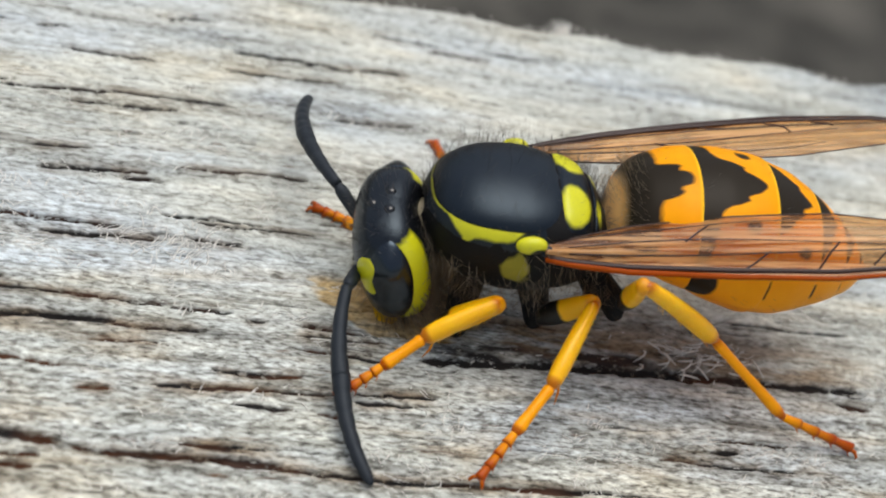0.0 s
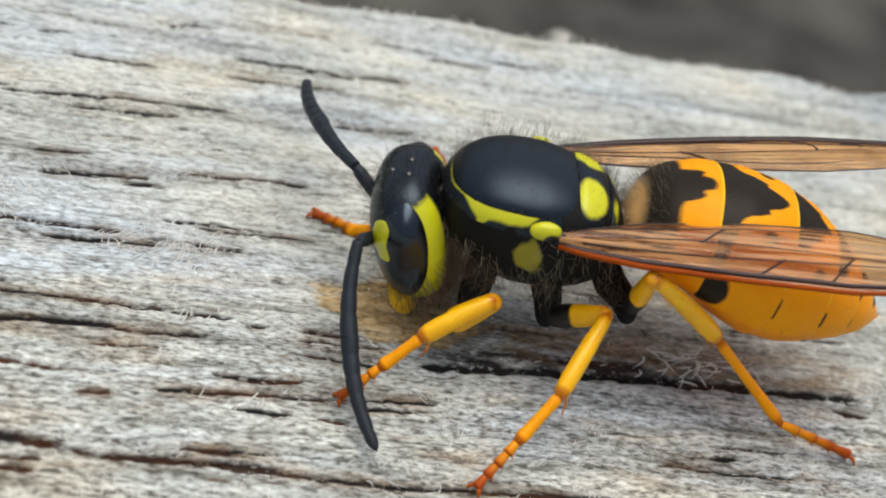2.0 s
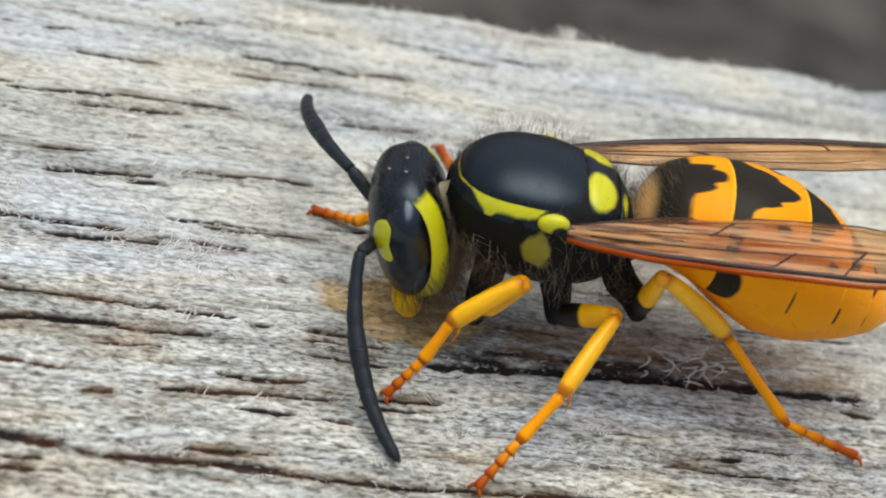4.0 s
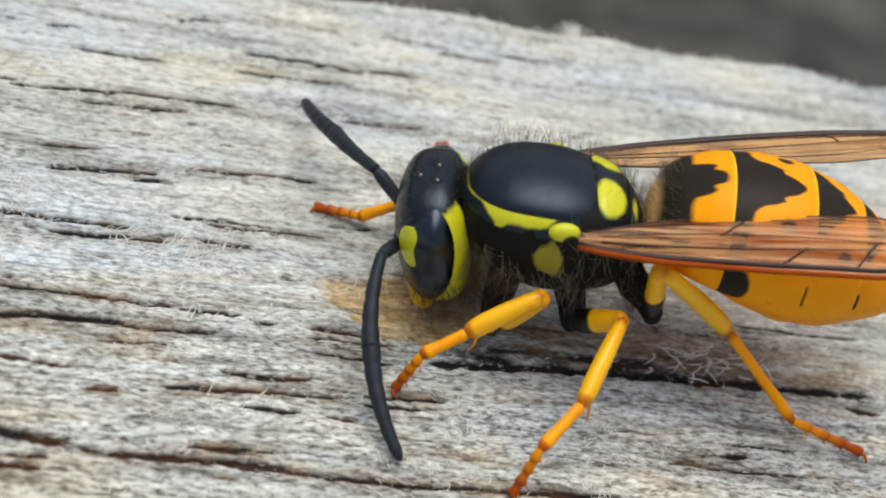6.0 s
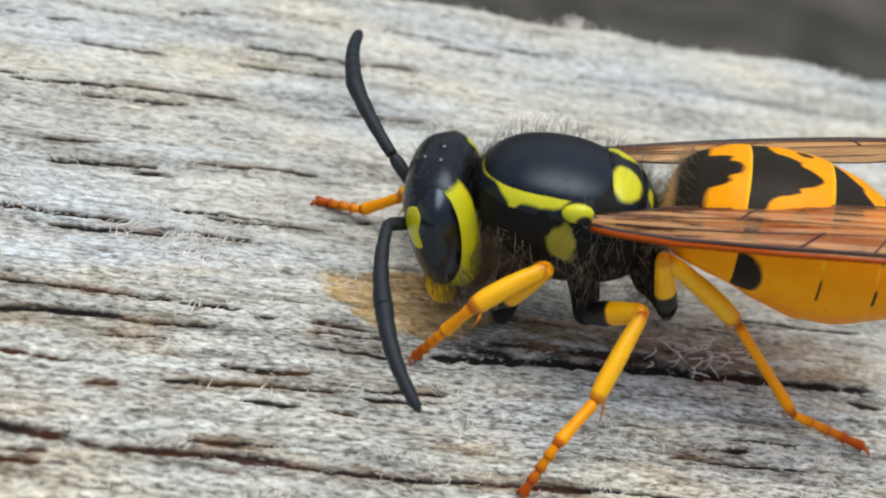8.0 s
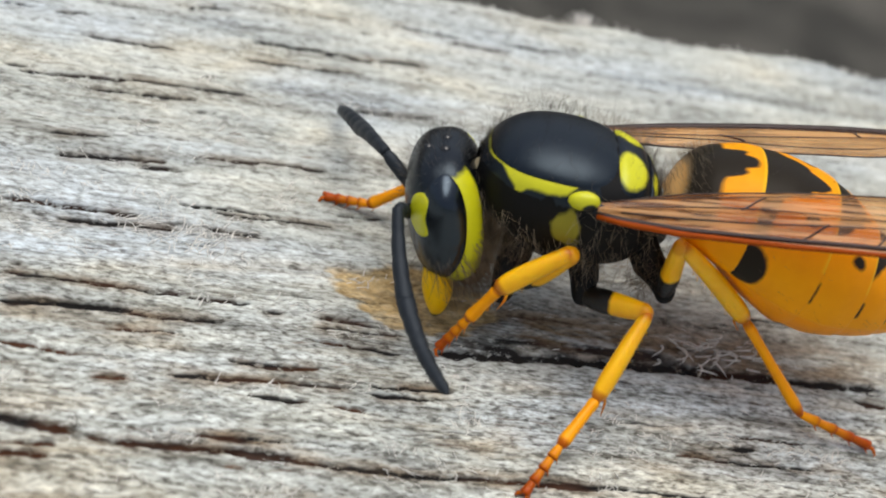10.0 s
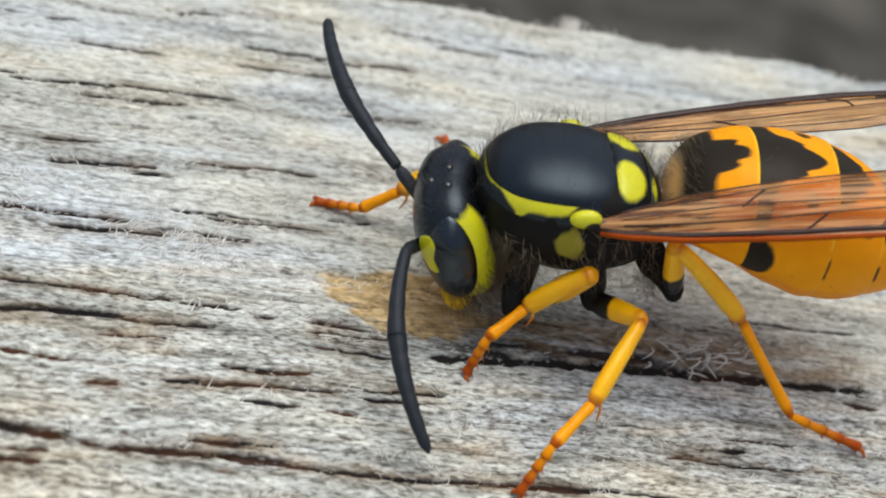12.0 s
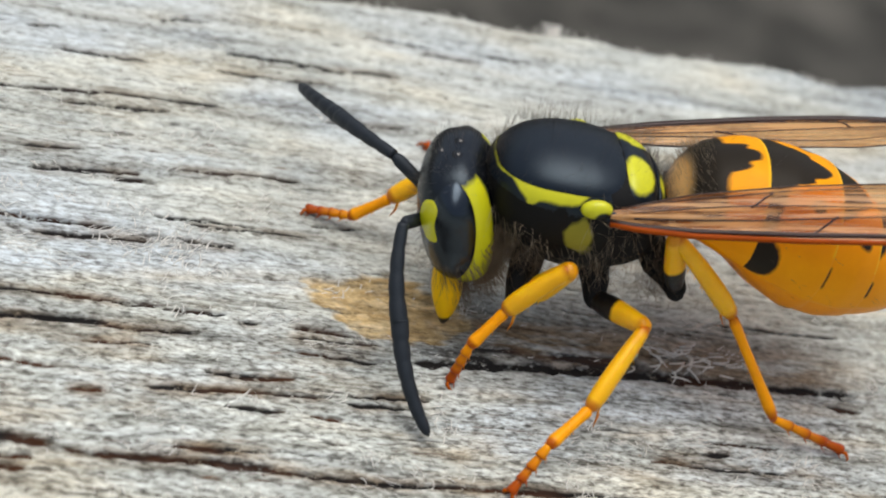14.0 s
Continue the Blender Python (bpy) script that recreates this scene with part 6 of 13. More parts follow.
        limb(12, 3.37, 1.15, -1.81, 3.49, 3, -2.56, 0.82, 0.04, 0.57), limb(12.25, 3.48, 1.16, -1.77, 3.46, 2.98, -2.59, 0.95, -0.28, 0.15),
        limb(12.5, 3.57, 1.21, -1.77, 3.42, 2.99, -2.65, 0.66, -0.58, -0.48), limb(12.75, 3.51, 1.27, -1.76, 3.43, 3.04, -2.68, 0.69, -0.57, -0.45),
        limb(13, 3.43, 1.34, -1.8, 3.44, 3.09, -2.76, 0.74, -0.54, -0.41), limb(13.25, 3.49, 1.45, -2.02, 3.29, 3.12, -3.11, 0.92, -0.36, -0.17),
        limb(13.5, 3.56, 1.53, -2.21, 3.16, 3.04, -3.45, 0.98, -0.12, 0.14), limb(13.75, 3.62, 1.32, -1.89, 3.3, 2.67, -3.33, 0.96, -0.16, 0.23),
        limb(14, 3.67, 1.1, -1.57, 3.44, 2.35, -3.12, 0.94, -0.2, 0.27),
    ])
    walk(near_antenna[2], [
        limb(0, 3.49, 3.17, -2.87, 2.82, 5.42, -3.56, 0.87, -0.49, -0.1), limb(0.25, 3.29, 3.1, -2.77, 2.49, 5.31, -3.47, 0.77, -0.55, -0.32),
        limb(0.5, 3.01, 2.89, -2.63, 2.07, 5.03, -3.35, 0.63, -0.6, -0.5), limb(0.75, 2.92, 2.59, -2.56, 1.94, 4.64, -3.47, 0.58, -0.68, -0.46),
        limb(1, 2.89, 2.33, -2.52, 1.91, 4.3, -3.6, 0.54, -0.74, -0.39), limb(1.25, 3.05, 2.51, -3.05, 2.04, 4.58, -3.88, 0.44, -0.7, -0.56),
        limb(1.5, 3.19, 2.67, -3.56, 2.19, 4.83, -4.13, 0.39, -0.65, -0.65), limb(1.75, 3.3, 2.68, -3.28, 2.33, 4.75, -4.16, 0.59, -0.64, -0.49),
        limb(2, 3.38, 2.67, -2.99, 2.46, 4.61, -4.18, 0.83, -0.53, -0.17), limb(2.25, 3.36, 2.68, -3, 2.43, 4.59, -4.22, 0.85, -0.5, -0.17),
        limb(2.5, 3.34, 2.69, -3.03, 2.38, 4.56, -4.28, 0.86, -0.48, -0.16), limb(2.75, 3.33, 2.7, -3.08, 2.32, 4.54, -4.35, 0.87, -0.46, -0.16),
        limb(3, 3.31, 2.71, -3.14, 2.25, 4.51, -4.43, 0.88, -0.44, -0.16), limb(3.25, 3.28, 2.72, -3.21, 2.18, 4.48, -4.51, 0.89, -0.43, -0.16),
        limb(3.5, 3.26, 2.73, -3.28, 2.11, 4.45, -4.58, 0.9, -0.41, -0.16), limb(3.75, 3.25, 2.73, -3.34, 2.05, 4.43, -4.64, 0.9, -0.4, -0.16),
        limb(4, 3.23, 2.74, -3.39, 2, 4.4, -4.7, 0.91, -0.39, -0.16), limb(4.25, 3.22, 2.74, -3.42, 1.97, 4.38, -4.74, 0.91, -0.38, -0.16),
        limb(4.5, 3.22, 2.74, -3.44, 1.96, 4.37, -4.76, 0.92, -0.36, -0.16), limb(4.75, 3.23, 2.76, -3.23, 2.09, 4.47, -4.57, 0.95, -0.32, -0.04),
        limb(5, 3.28, 2.74, -2.95, 2.31, 4.52, -4.33, 0.95, -0.28, 0.09), limb(5.25, 3.43, 2.43, -3.02, 2.57, 4.18, -4.5, 0.9, -0.44, 0.01),
        limb(5.5, 3.56, 2.15, -3.11, 2.75, 3.84, -4.68, 0.81, -0.58, -0.07), limb(5.75, 3.51, 2.46, -3.01, 2.63, 4.17, -4.53, 0.93, -0.36, 0.12),
        limb(6, 3.45, 2.74, -2.88, 2.51, 4.47, -4.34, 0.95, -0.11, 0.3), limb(6.25, 3.57, 2.62, -2.97, 2.8, 4.38, -4.49, 0.93, -0.2, 0.3),
        limb(6.5, 3.69, 2.49, -3.05, 3.08, 4.26, -4.62, 0.9, -0.3, 0.3), limb(6.75, 3.42, 2.7, -3.02, 2.72, 4.47, -4.57, 0.88, -0.21, 0.43),
        limb(7, 3.16, 2.89, -2.96, 2.35, 4.65, -4.46, 0.83, -0.09, 0.55), limb(7.25, 3.27, 2.64, -3.07, 2.45, 4.49, -4.46, 0.86, -0.51, 0.05),
        limb(7.5, 3.42, 2.31, -3.13, 2.6, 4.25, -4.38, 0.67, -0.67, -0.32), limb(7.75, 3.46, 2.58, -2.82, 2.51, 4.53, -3.97, 0.87, -0.49, -0.1),
        limb(8, 3.44, 2.79, -2.45, 2.38, 4.73, -3.49, 0.96, -0.18, 0.19), limb(8.25, 3.39, 2.81, -2.44, 2.32, 4.79, -3.4, 0.97, -0.2, 0.16),
        limb(8.5, 3.33, 2.82, -2.44, 2.26, 4.84, -3.32, 0.96, -0.26, 0.07), limb(8.75, 3.27, 2.83, -2.46, 2.2, 4.89, -3.24, 0.94, -0.34, -0.07),
        limb(9, 3.21, 2.84, -2.49, 2.14, 4.94, -3.17, 0.87, -0.43, -0.25), limb(9.25, 3.14, 2.85, -2.53, 2.09, 4.98, -3.12, 0.75, -0.51, -0.42),
        limb(9.5, 3.09, 2.85, -2.58, 2.05, 5.01, -3.07, 0.63, -0.55, -0.55), limb(9.75, 3.03, 2.85, -2.63, 2.01, 5.03, -3.05, 0.52, -0.57, -0.64),
        limb(10, 2.99, 2.85, -2.68, 1.98, 5.05, -3.04, 0.43, -0.58, -0.69), limb(10.25, 2.97, 2.86, -2.73, 1.96, 5.07, -3.05, 0.38, -0.58, -0.72),
        limb(10.5, 2.95, 2.88, -2.78, 1.95, 5.1, -3.09, 0.37, -0.58, -0.73), limb(10.75, 3.22, 2.97, -3.08, 2.09, 4.93, -4, 0.84, -0.41, -0.36),
        limb(11, 3.45, 3.02, -3.39, 2.27, 4.59, -4.85, 0.96, 0.02, 0.28), limb(11.25, 3.23, 3.26, -3.18, 2.11, 5.24, -4.08, 0.97, -0.23, -0.06),
        limb(11.5, 3, 3.41, -2.91, 2.05, 5.66, -3.18, 0.73, -0.49, -0.47), limb(11.75, 3.22, 3.23, -2.74, 2.29, 5.32, -3.61, 0.96, -0.21, 0.19),
        limb(12, 3.49, 3, -2.56, 2.64, 4.81, -3.98, 0.82, 0.04, 0.57), limb(12.25, 3.46, 2.98, -2.59, 2.66, 5.09, -3.56, 0.95, -0.28, 0.15),
        limb(12.5, 3.42, 2.99, -2.65, 2.69, 5.29, -3.12, 0.66, -0.58, -0.48), limb(12.75, 3.43, 3.04, -2.68, 2.72, 5.33, -3.17, 0.69, -0.57, -0.45),
        limb(13, 3.44, 3.09, -2.76, 2.73, 5.37, -3.32, 0.74, -0.54, -0.41), limb(13.25, 3.29, 3.12, -3.11, 2.3, 5.15, -4.05, 0.92, -0.36, -0.17),
        limb(13.5, 3.16, 3.04, -3.45, 1.92, 4.66, -4.81, 0.98, -0.12, 0.14), limb(13.75, 3.3, 2.67, -3.33, 2.2, 4.13, -4.95, 0.96, -0.16, 0.23),
        limb(14, 3.44, 2.35, -3.12, 2.47, 3.75, -4.88, 0.94, -0.2, 0.27),
    ])
    walk(far_antenna[0], [
        limb(0, 2.88, -0.56, -2.14, 3.68, -1.25, -1.48), limb(0.25, 2.83, -0.5, -2.05, 3.73, -1.08, -1.41), limb(0.5, 2.77, -0.43, -1.92, 3.76, -0.89, -1.32),
        limb(0.75, 2.75, -0.53, -1.82, 3.63, -1.09, -1.13), limb(1, 2.74, -0.65, -1.75, 3.49, -1.28, -0.98), limb(1.25, 2.86, -0.5, -2.05, 3.73, -1.07, -1.35),
        limb(1.5, 2.97, -0.35, -2.34, 3.95, -0.85, -1.74), limb(1.75, 2.93, -0.46, -2.15, 3.88, -0.99, -1.53), limb(2, 2.88, -0.57, -1.97, 3.8, -1.12, -1.33),
        limb(2.25, 2.89, -0.57, -1.97, 3.81, -1.12, -1.33), limb(2.5, 2.91, -0.56, -1.98, 3.83, -1.1, -1.34), limb(2.75, 2.94, -0.55, -1.99, 3.87, -1.08, -1.35),
        limb(3, 2.97, -0.53, -2, 3.91, -1.06, -1.36), limb(3.25, 3.01, -0.51, -2.02, 3.95, -1.03, -1.38), limb(3.5, 3.05, -0.5, -2.03, 3.99, -1, -1.39),
        limb(3.75, 3.08, -0.48, -2.05, 4.03, -0.97, -1.41), limb(4, 3.11, -0.47, -2.06, 4.06, -0.95, -1.42), limb(4.25, 3.13, -0.46, -2.07, 4.08, -0.94, -1.43),
        limb(4.5, 3.13, -0.45, -2.07, 4.09, -0.93, -1.43), limb(4.75, 2.99, -0.54, -1.97, 3.94, -1.02, -1.32), limb(5, 2.85, -0.67, -1.83, 3.79, -1.14, -1.15),
        limb(5.2, 2.86, -0.76, -1.7, 3.735, -1.233, -0.943), limb(5.3, 2.86, -0.76, -1.7, 3.786, -1.206, -0.989), limb(5.4, 2.86, -0.76, -1.7, 3.88, -1.154, -1.094),
        limb(5.5, 2.87, -0.81, -1.62, 3.84, -1.31, -1), limb(5.75, 2.88, -0.77, -1.7, 3.82, -1.27, -1.05), limb(6, 2.87, -0.73, -1.78, 3.79, -1.23, -1.1),
        limb(6.25, 2.85, -0.79, -1.73, 3.8, -1.26, -1.07), limb(6.5, 2.83, -0.84, -1.68, 3.8, -1.29, -1.04), limb(6.75, 2.84, -0.78, -1.74, 3.79, -1.26, -1.09),
        limb(7, 2.86, -0.71, -1.81, 3.78, -1.23, -1.14), limb(7.25, 2.87, -0.71, -1.79, 3.77, -1.2, -1.08), limb(7.5, 2.89, -0.72, -1.77, 3.79, -1.18, -1.03),
        limb(7.75, 2.9, -0.74, -1.76, 3.8, -1.19, -1.02), limb(8, 2.91, -0.74, -1.75, 3.81, -1.19, -1.01), limb(8.25, 2.91, -0.7, -1.76, 3.81, -1.16, -1.03),
        limb(8.5, 2.91, -0.66, -1.79, 3.82, -1.13, -1.07), limb(8.75, 2.91, -0.61, -1.83, 3.83, -1.1, -1.13), limb(9, 2.91, -0.56, -1.88, 3.84, -1.07, -1.21),
        limb(9.25, 2.92, -0.51, -1.94, 3.85, -1.04, -1.3), limb(9.5, 2.92, -0.46, -2, 3.86, -1.01, -1.39), limb(9.75, 2.93, -0.41, -2.07, 3.87, -0.98, -1.48),
        limb(10, 2.93, -0.36, -2.13, 3.88, -0.95, -1.57), limb(10.25, 2.93, -0.32, -2.19, 3.88, -0.92, -1.64), limb(10.5, 2.93, -0.29, -2.25, 3.88, -0.89, -1.71),
        limb(10.75, 2.92, -0.3, -2.31, 3.88, -0.88, -1.76), limb(11, 2.9, -0.31, -2.37, 3.87, -0.87, -1.82), limb(11.25, 2.85, -0.29, -2.45, 3.87, -0.82, -1.97),
        limb(11.5, 2.79, -0.27, -2.5, 3.85, -0.79, -2.08), limb(11.75, 2.74, -0.43, -2.31, 3.7, -1.02, -1.77), limb(12, 2.71, -0.59, -2.08, 3.56, -1.25, -1.43),
        limb(12.25, 2.74, -0.57, -2.03, 3.7, -1.16, -1.49), limb(12.5, 2.78, -0.52, -2.03, 3.83, -1.03, -1.59), limb(12.75, 2.75, -0.46, -2.06, 3.77, -0.97, -1.56),
        limb(13, 2.71, -0.4, -2.13, 3.7, -0.91, -1.55), limb(13.25, 2.8, -0.32, -2.3, 3.83, -0.82, -1.79), limb(13.5, 2.9, -0.27, -2.43, 3.95, -0.77, -1.99),
        limb(13.75, 2.86, -0.44, -2.14, 3.88, -0.97, -1.66), limb(14, 2.82, -0.61, -1.84, 3.82, -1.18, -1.33),
    ])
    walk(far_antenna[1], [
        limb(0, 3.68, -1.25, -1.48, 4.31, -3.14, -1.68, 0.82, 0.39, 0.42), limb(0.25, 3.73, -1.08, -1.41, 4.43, -2.92, -1.76, 0.66, 0.51, 0.55), limb(0.5, 3.76, -0.89, -1.32, 4.52, -2.67, -1.82, 0.28, 0.64, 0.71),
        limb(0.75, 3.63, -1.09, -1.13, 4.33, -2.96, -1.25, 0.6, 0.54, 0.59), limb(1, 3.49, -1.28, -0.98, 4.11, -3.17, -0.71, 0.74, 0.45, 0.5), limb(1.25, 3.73, -1.07, -1.35, 4.37, -2.96, -1.35, 0.78, 0.46, 0.42),
        limb(1.5, 3.95, -0.85, -1.74, 4.61, -2.72, -2, 0.82, 0.48, 0.3), limb(1.75, 3.88, -0.99, -1.53, 4.63, -2.82, -1.78, 0.75, 0.61, 0.26), limb(2, 3.8, -1.12, -1.33, 4.62, -2.93, -1.56, 0.62, 0.75, 0.24),
        limb(2.25, 3.81, -1.12, -1.33, 4.63, -2.93, -1.57, 0.62, 0.75, 0.25), limb(2.5, 3.83, -1.1, -1.34, 4.66, -2.91, -1.57, 0.62, 0.74, 0.26), limb(2.75, 3.87, -1.08, -1.35, 4.69, -2.89, -1.59, 0.63, 0.72, 0.28),
        limb(3, 3.91, -1.06, -1.36, 4.73, -2.87, -1.6, 0.65, 0.7, 0.3), limb(3.25, 3.95, -1.03, -1.38, 4.77, -2.84, -1.61, 0.66, 0.68, 0.33), limb(3.5, 3.99, -1, -1.39, 4.82, -2.81, -1.63, 0.66, 0.66, 0.35),
        limb(3.75, 4.03, -0.97, -1.41, 4.86, -2.78, -1.64, 0.67, 0.64, 0.37), limb(4, 4.06, -0.95, -1.42, 4.89, -2.76, -1.65, 0.68, 0.63, 0.38), limb(4.25, 4.08, -0.94, -1.43, 4.91, -2.74, -1.66, 0.68, 0.62, 0.39),
        limb(4.5, 4.09, -0.93, -1.43, 4.92, -2.73, -1.66, 0.68, 0.62, 0.39), limb(4.75, 3.94, -1.02, -1.32, 4.92, -2.76, -1.42, 0.63, 0.74, 0.23), limb(5, 3.79, -1.14, -1.15, 4.9, -2.8, -1.12, 0.45, 0.89, 0.02),
        limb(5.2, 3.735, -1.233, -0.943, 4.936, -2.898, -1.116, 0.02, 0.98, 0.19), limb(5.3, 3.786, -1.206, -0.989, 4.782, -2.897, -1.616, 0.02, 0.98, 0.19), limb(5.4, 3.88, -1.154, -1.094, 4.929, -2.905, -1.367, 0.02, 0.98, 0.19),
        limb(5.5, 3.84, -1.31, -1, 4.55, -3.12, -1.47, -0.46, 0.79, 0.41), limb(5.75, 3.82, -1.27, -1.05, 4.62, -3.06, -1.47, -0.11, 0.9, 0.43), limb(6, 3.79, -1.23, -1.1, 4.68, -2.99, -1.43, 0.24, 0.9, 0.37),
        limb(6.25, 3.8, -1.26, -1.07, 4.71, -3.03, -1.27, 0.32, 0.93, -0.19), limb(6.5, 3.8, -1.29, -1.04, 4.72, -3.06, -1.16, 0.28, 0.76, -0.59), limb(6.75, 3.79, -1.26, -1.09, 4.69, -3.04, -1.26, -0.04, 0.87, -0.48),
        limb(7, 3.78, -1.23, -1.14, 4.66, -3.01, -1.38, -0.54, 0.83, -0.14), limb(7.25, 3.77, -1.2, -1.08, 4.66, -2.97, -1.37, -0.08, 0.99, -0.08), limb(7.5, 3.79, -1.18, -1.03, 4.67, -2.94, -1.35, 0.48, 0.88, -0.02),
        limb(7.75, 3.8, -1.19, -1.02, 4.86, -2.87, -0.75, 0.64, 0.73, 0.24), limb(8, 3.81, -1.19, -1.01, 4.92, -2.63, -0.18, 0.66, 0.66, 0.36), limb(8.25, 3.81, -1.16, -1.03, 4.91, -2.62, -0.23, 0.65, 0.66, 0.36),
        limb(8.5, 3.82, -1.13, -1.07, 4.89, -2.66, -0.38, 0.64, 0.67, 0.37), limb(8.75, 3.83, -1.1, -1.13, 4.86, -2.73, -0.6, 0.61, 0.69, 0.39), limb(9, 3.84, -1.07, -1.21, 4.79, -2.8, -0.9, 0.57, 0.71, 0.41),
        limb(9.25, 3.85, -1.04, -1.3, 4.7, -2.85, -1.24, 0.51, 0.73, 0.45), limb(9.5, 3.86, -1.01, -1.39, 4.58, -2.86, -1.58, 0.42, 0.76, 0.49), limb(9.75, 3.87, -0.98, -1.48, 4.47, -2.84, -1.9, 0.29, 0.79, 0.54),
        limb(10, 3.88, -0.95, -1.57, 4.38, -2.79, -2.15, 0.13, 0.8, 0.58), limb(10.25, 3.88, -0.92, -1.64, 4.32, -2.75, -2.33, -0.01, 0.79, 0.61), limb(10.5, 3.88, -0.89, -1.71, 4.29, -2.71, -2.43, -0.07, 0.78, 0.62),
        limb(10.75, 3.88, -0.88, -1.76, 4.5, -2.7, -2.32, 0.66, 0.55, 0.51), limb(11, 3.87, -0.87, -1.82, 4.77, -2.63, -2.14, 0.82, 0.41, 0.39), limb(11.25, 3.87, -0.82, -1.97, 4.89, -2.53, -2.22, 0.8, 0.48, 0.36),
        limb(11.5, 3.85, -0.79, -2.08, 4.95, -2.44, -2.26, 0.74, 0.58, 0.34), limb(11.75, 3.7, -1.02, -1.77, 4.92, -2.56, -1.4, 0.64, 0.69, 0.34), limb(12, 3.56, -1.25, -1.43, 4.77, -2.59, -0.59, 0.52, 0.78, 0.35),
        limb(12.25, 3.7, -1.16, -1.49, 4.57, -2.96, -1.57, 0.45, 0.81, 0.38), limb(12.5, 3.83, -1.03, -1.59, 4.12, -2.75, -2.57, 0.39, 0.81, 0.44), limb(12.75, 3.77, -0.97, -1.56, 4.5, -2.74, -2.14, 0.51, 0.77, 0.38),
        limb(13, 3.7, -0.91, -1.55, 4.82, -2.56, -1.69, 0.57, 0.73, 0.37), limb(13.25, 3.83, -0.82, -1.79, 4.95, -2.44, -2.15, 0.48, 0.73, 0.48), limb(13.5, 3.95, -0.77, -1.99, 5.05, -2.33, -2.57, 0.36, 0.72, 0.59),
        limb(13.75, 3.88, -0.97, -1.66, 4.96, -2.6, -2.09, 0.37, 0.76, 0.54), limb(14, 3.82, -1.18, -1.33, 4.87, -2.85, -1.61, 0.38, 0.79, 0.48),
    ])
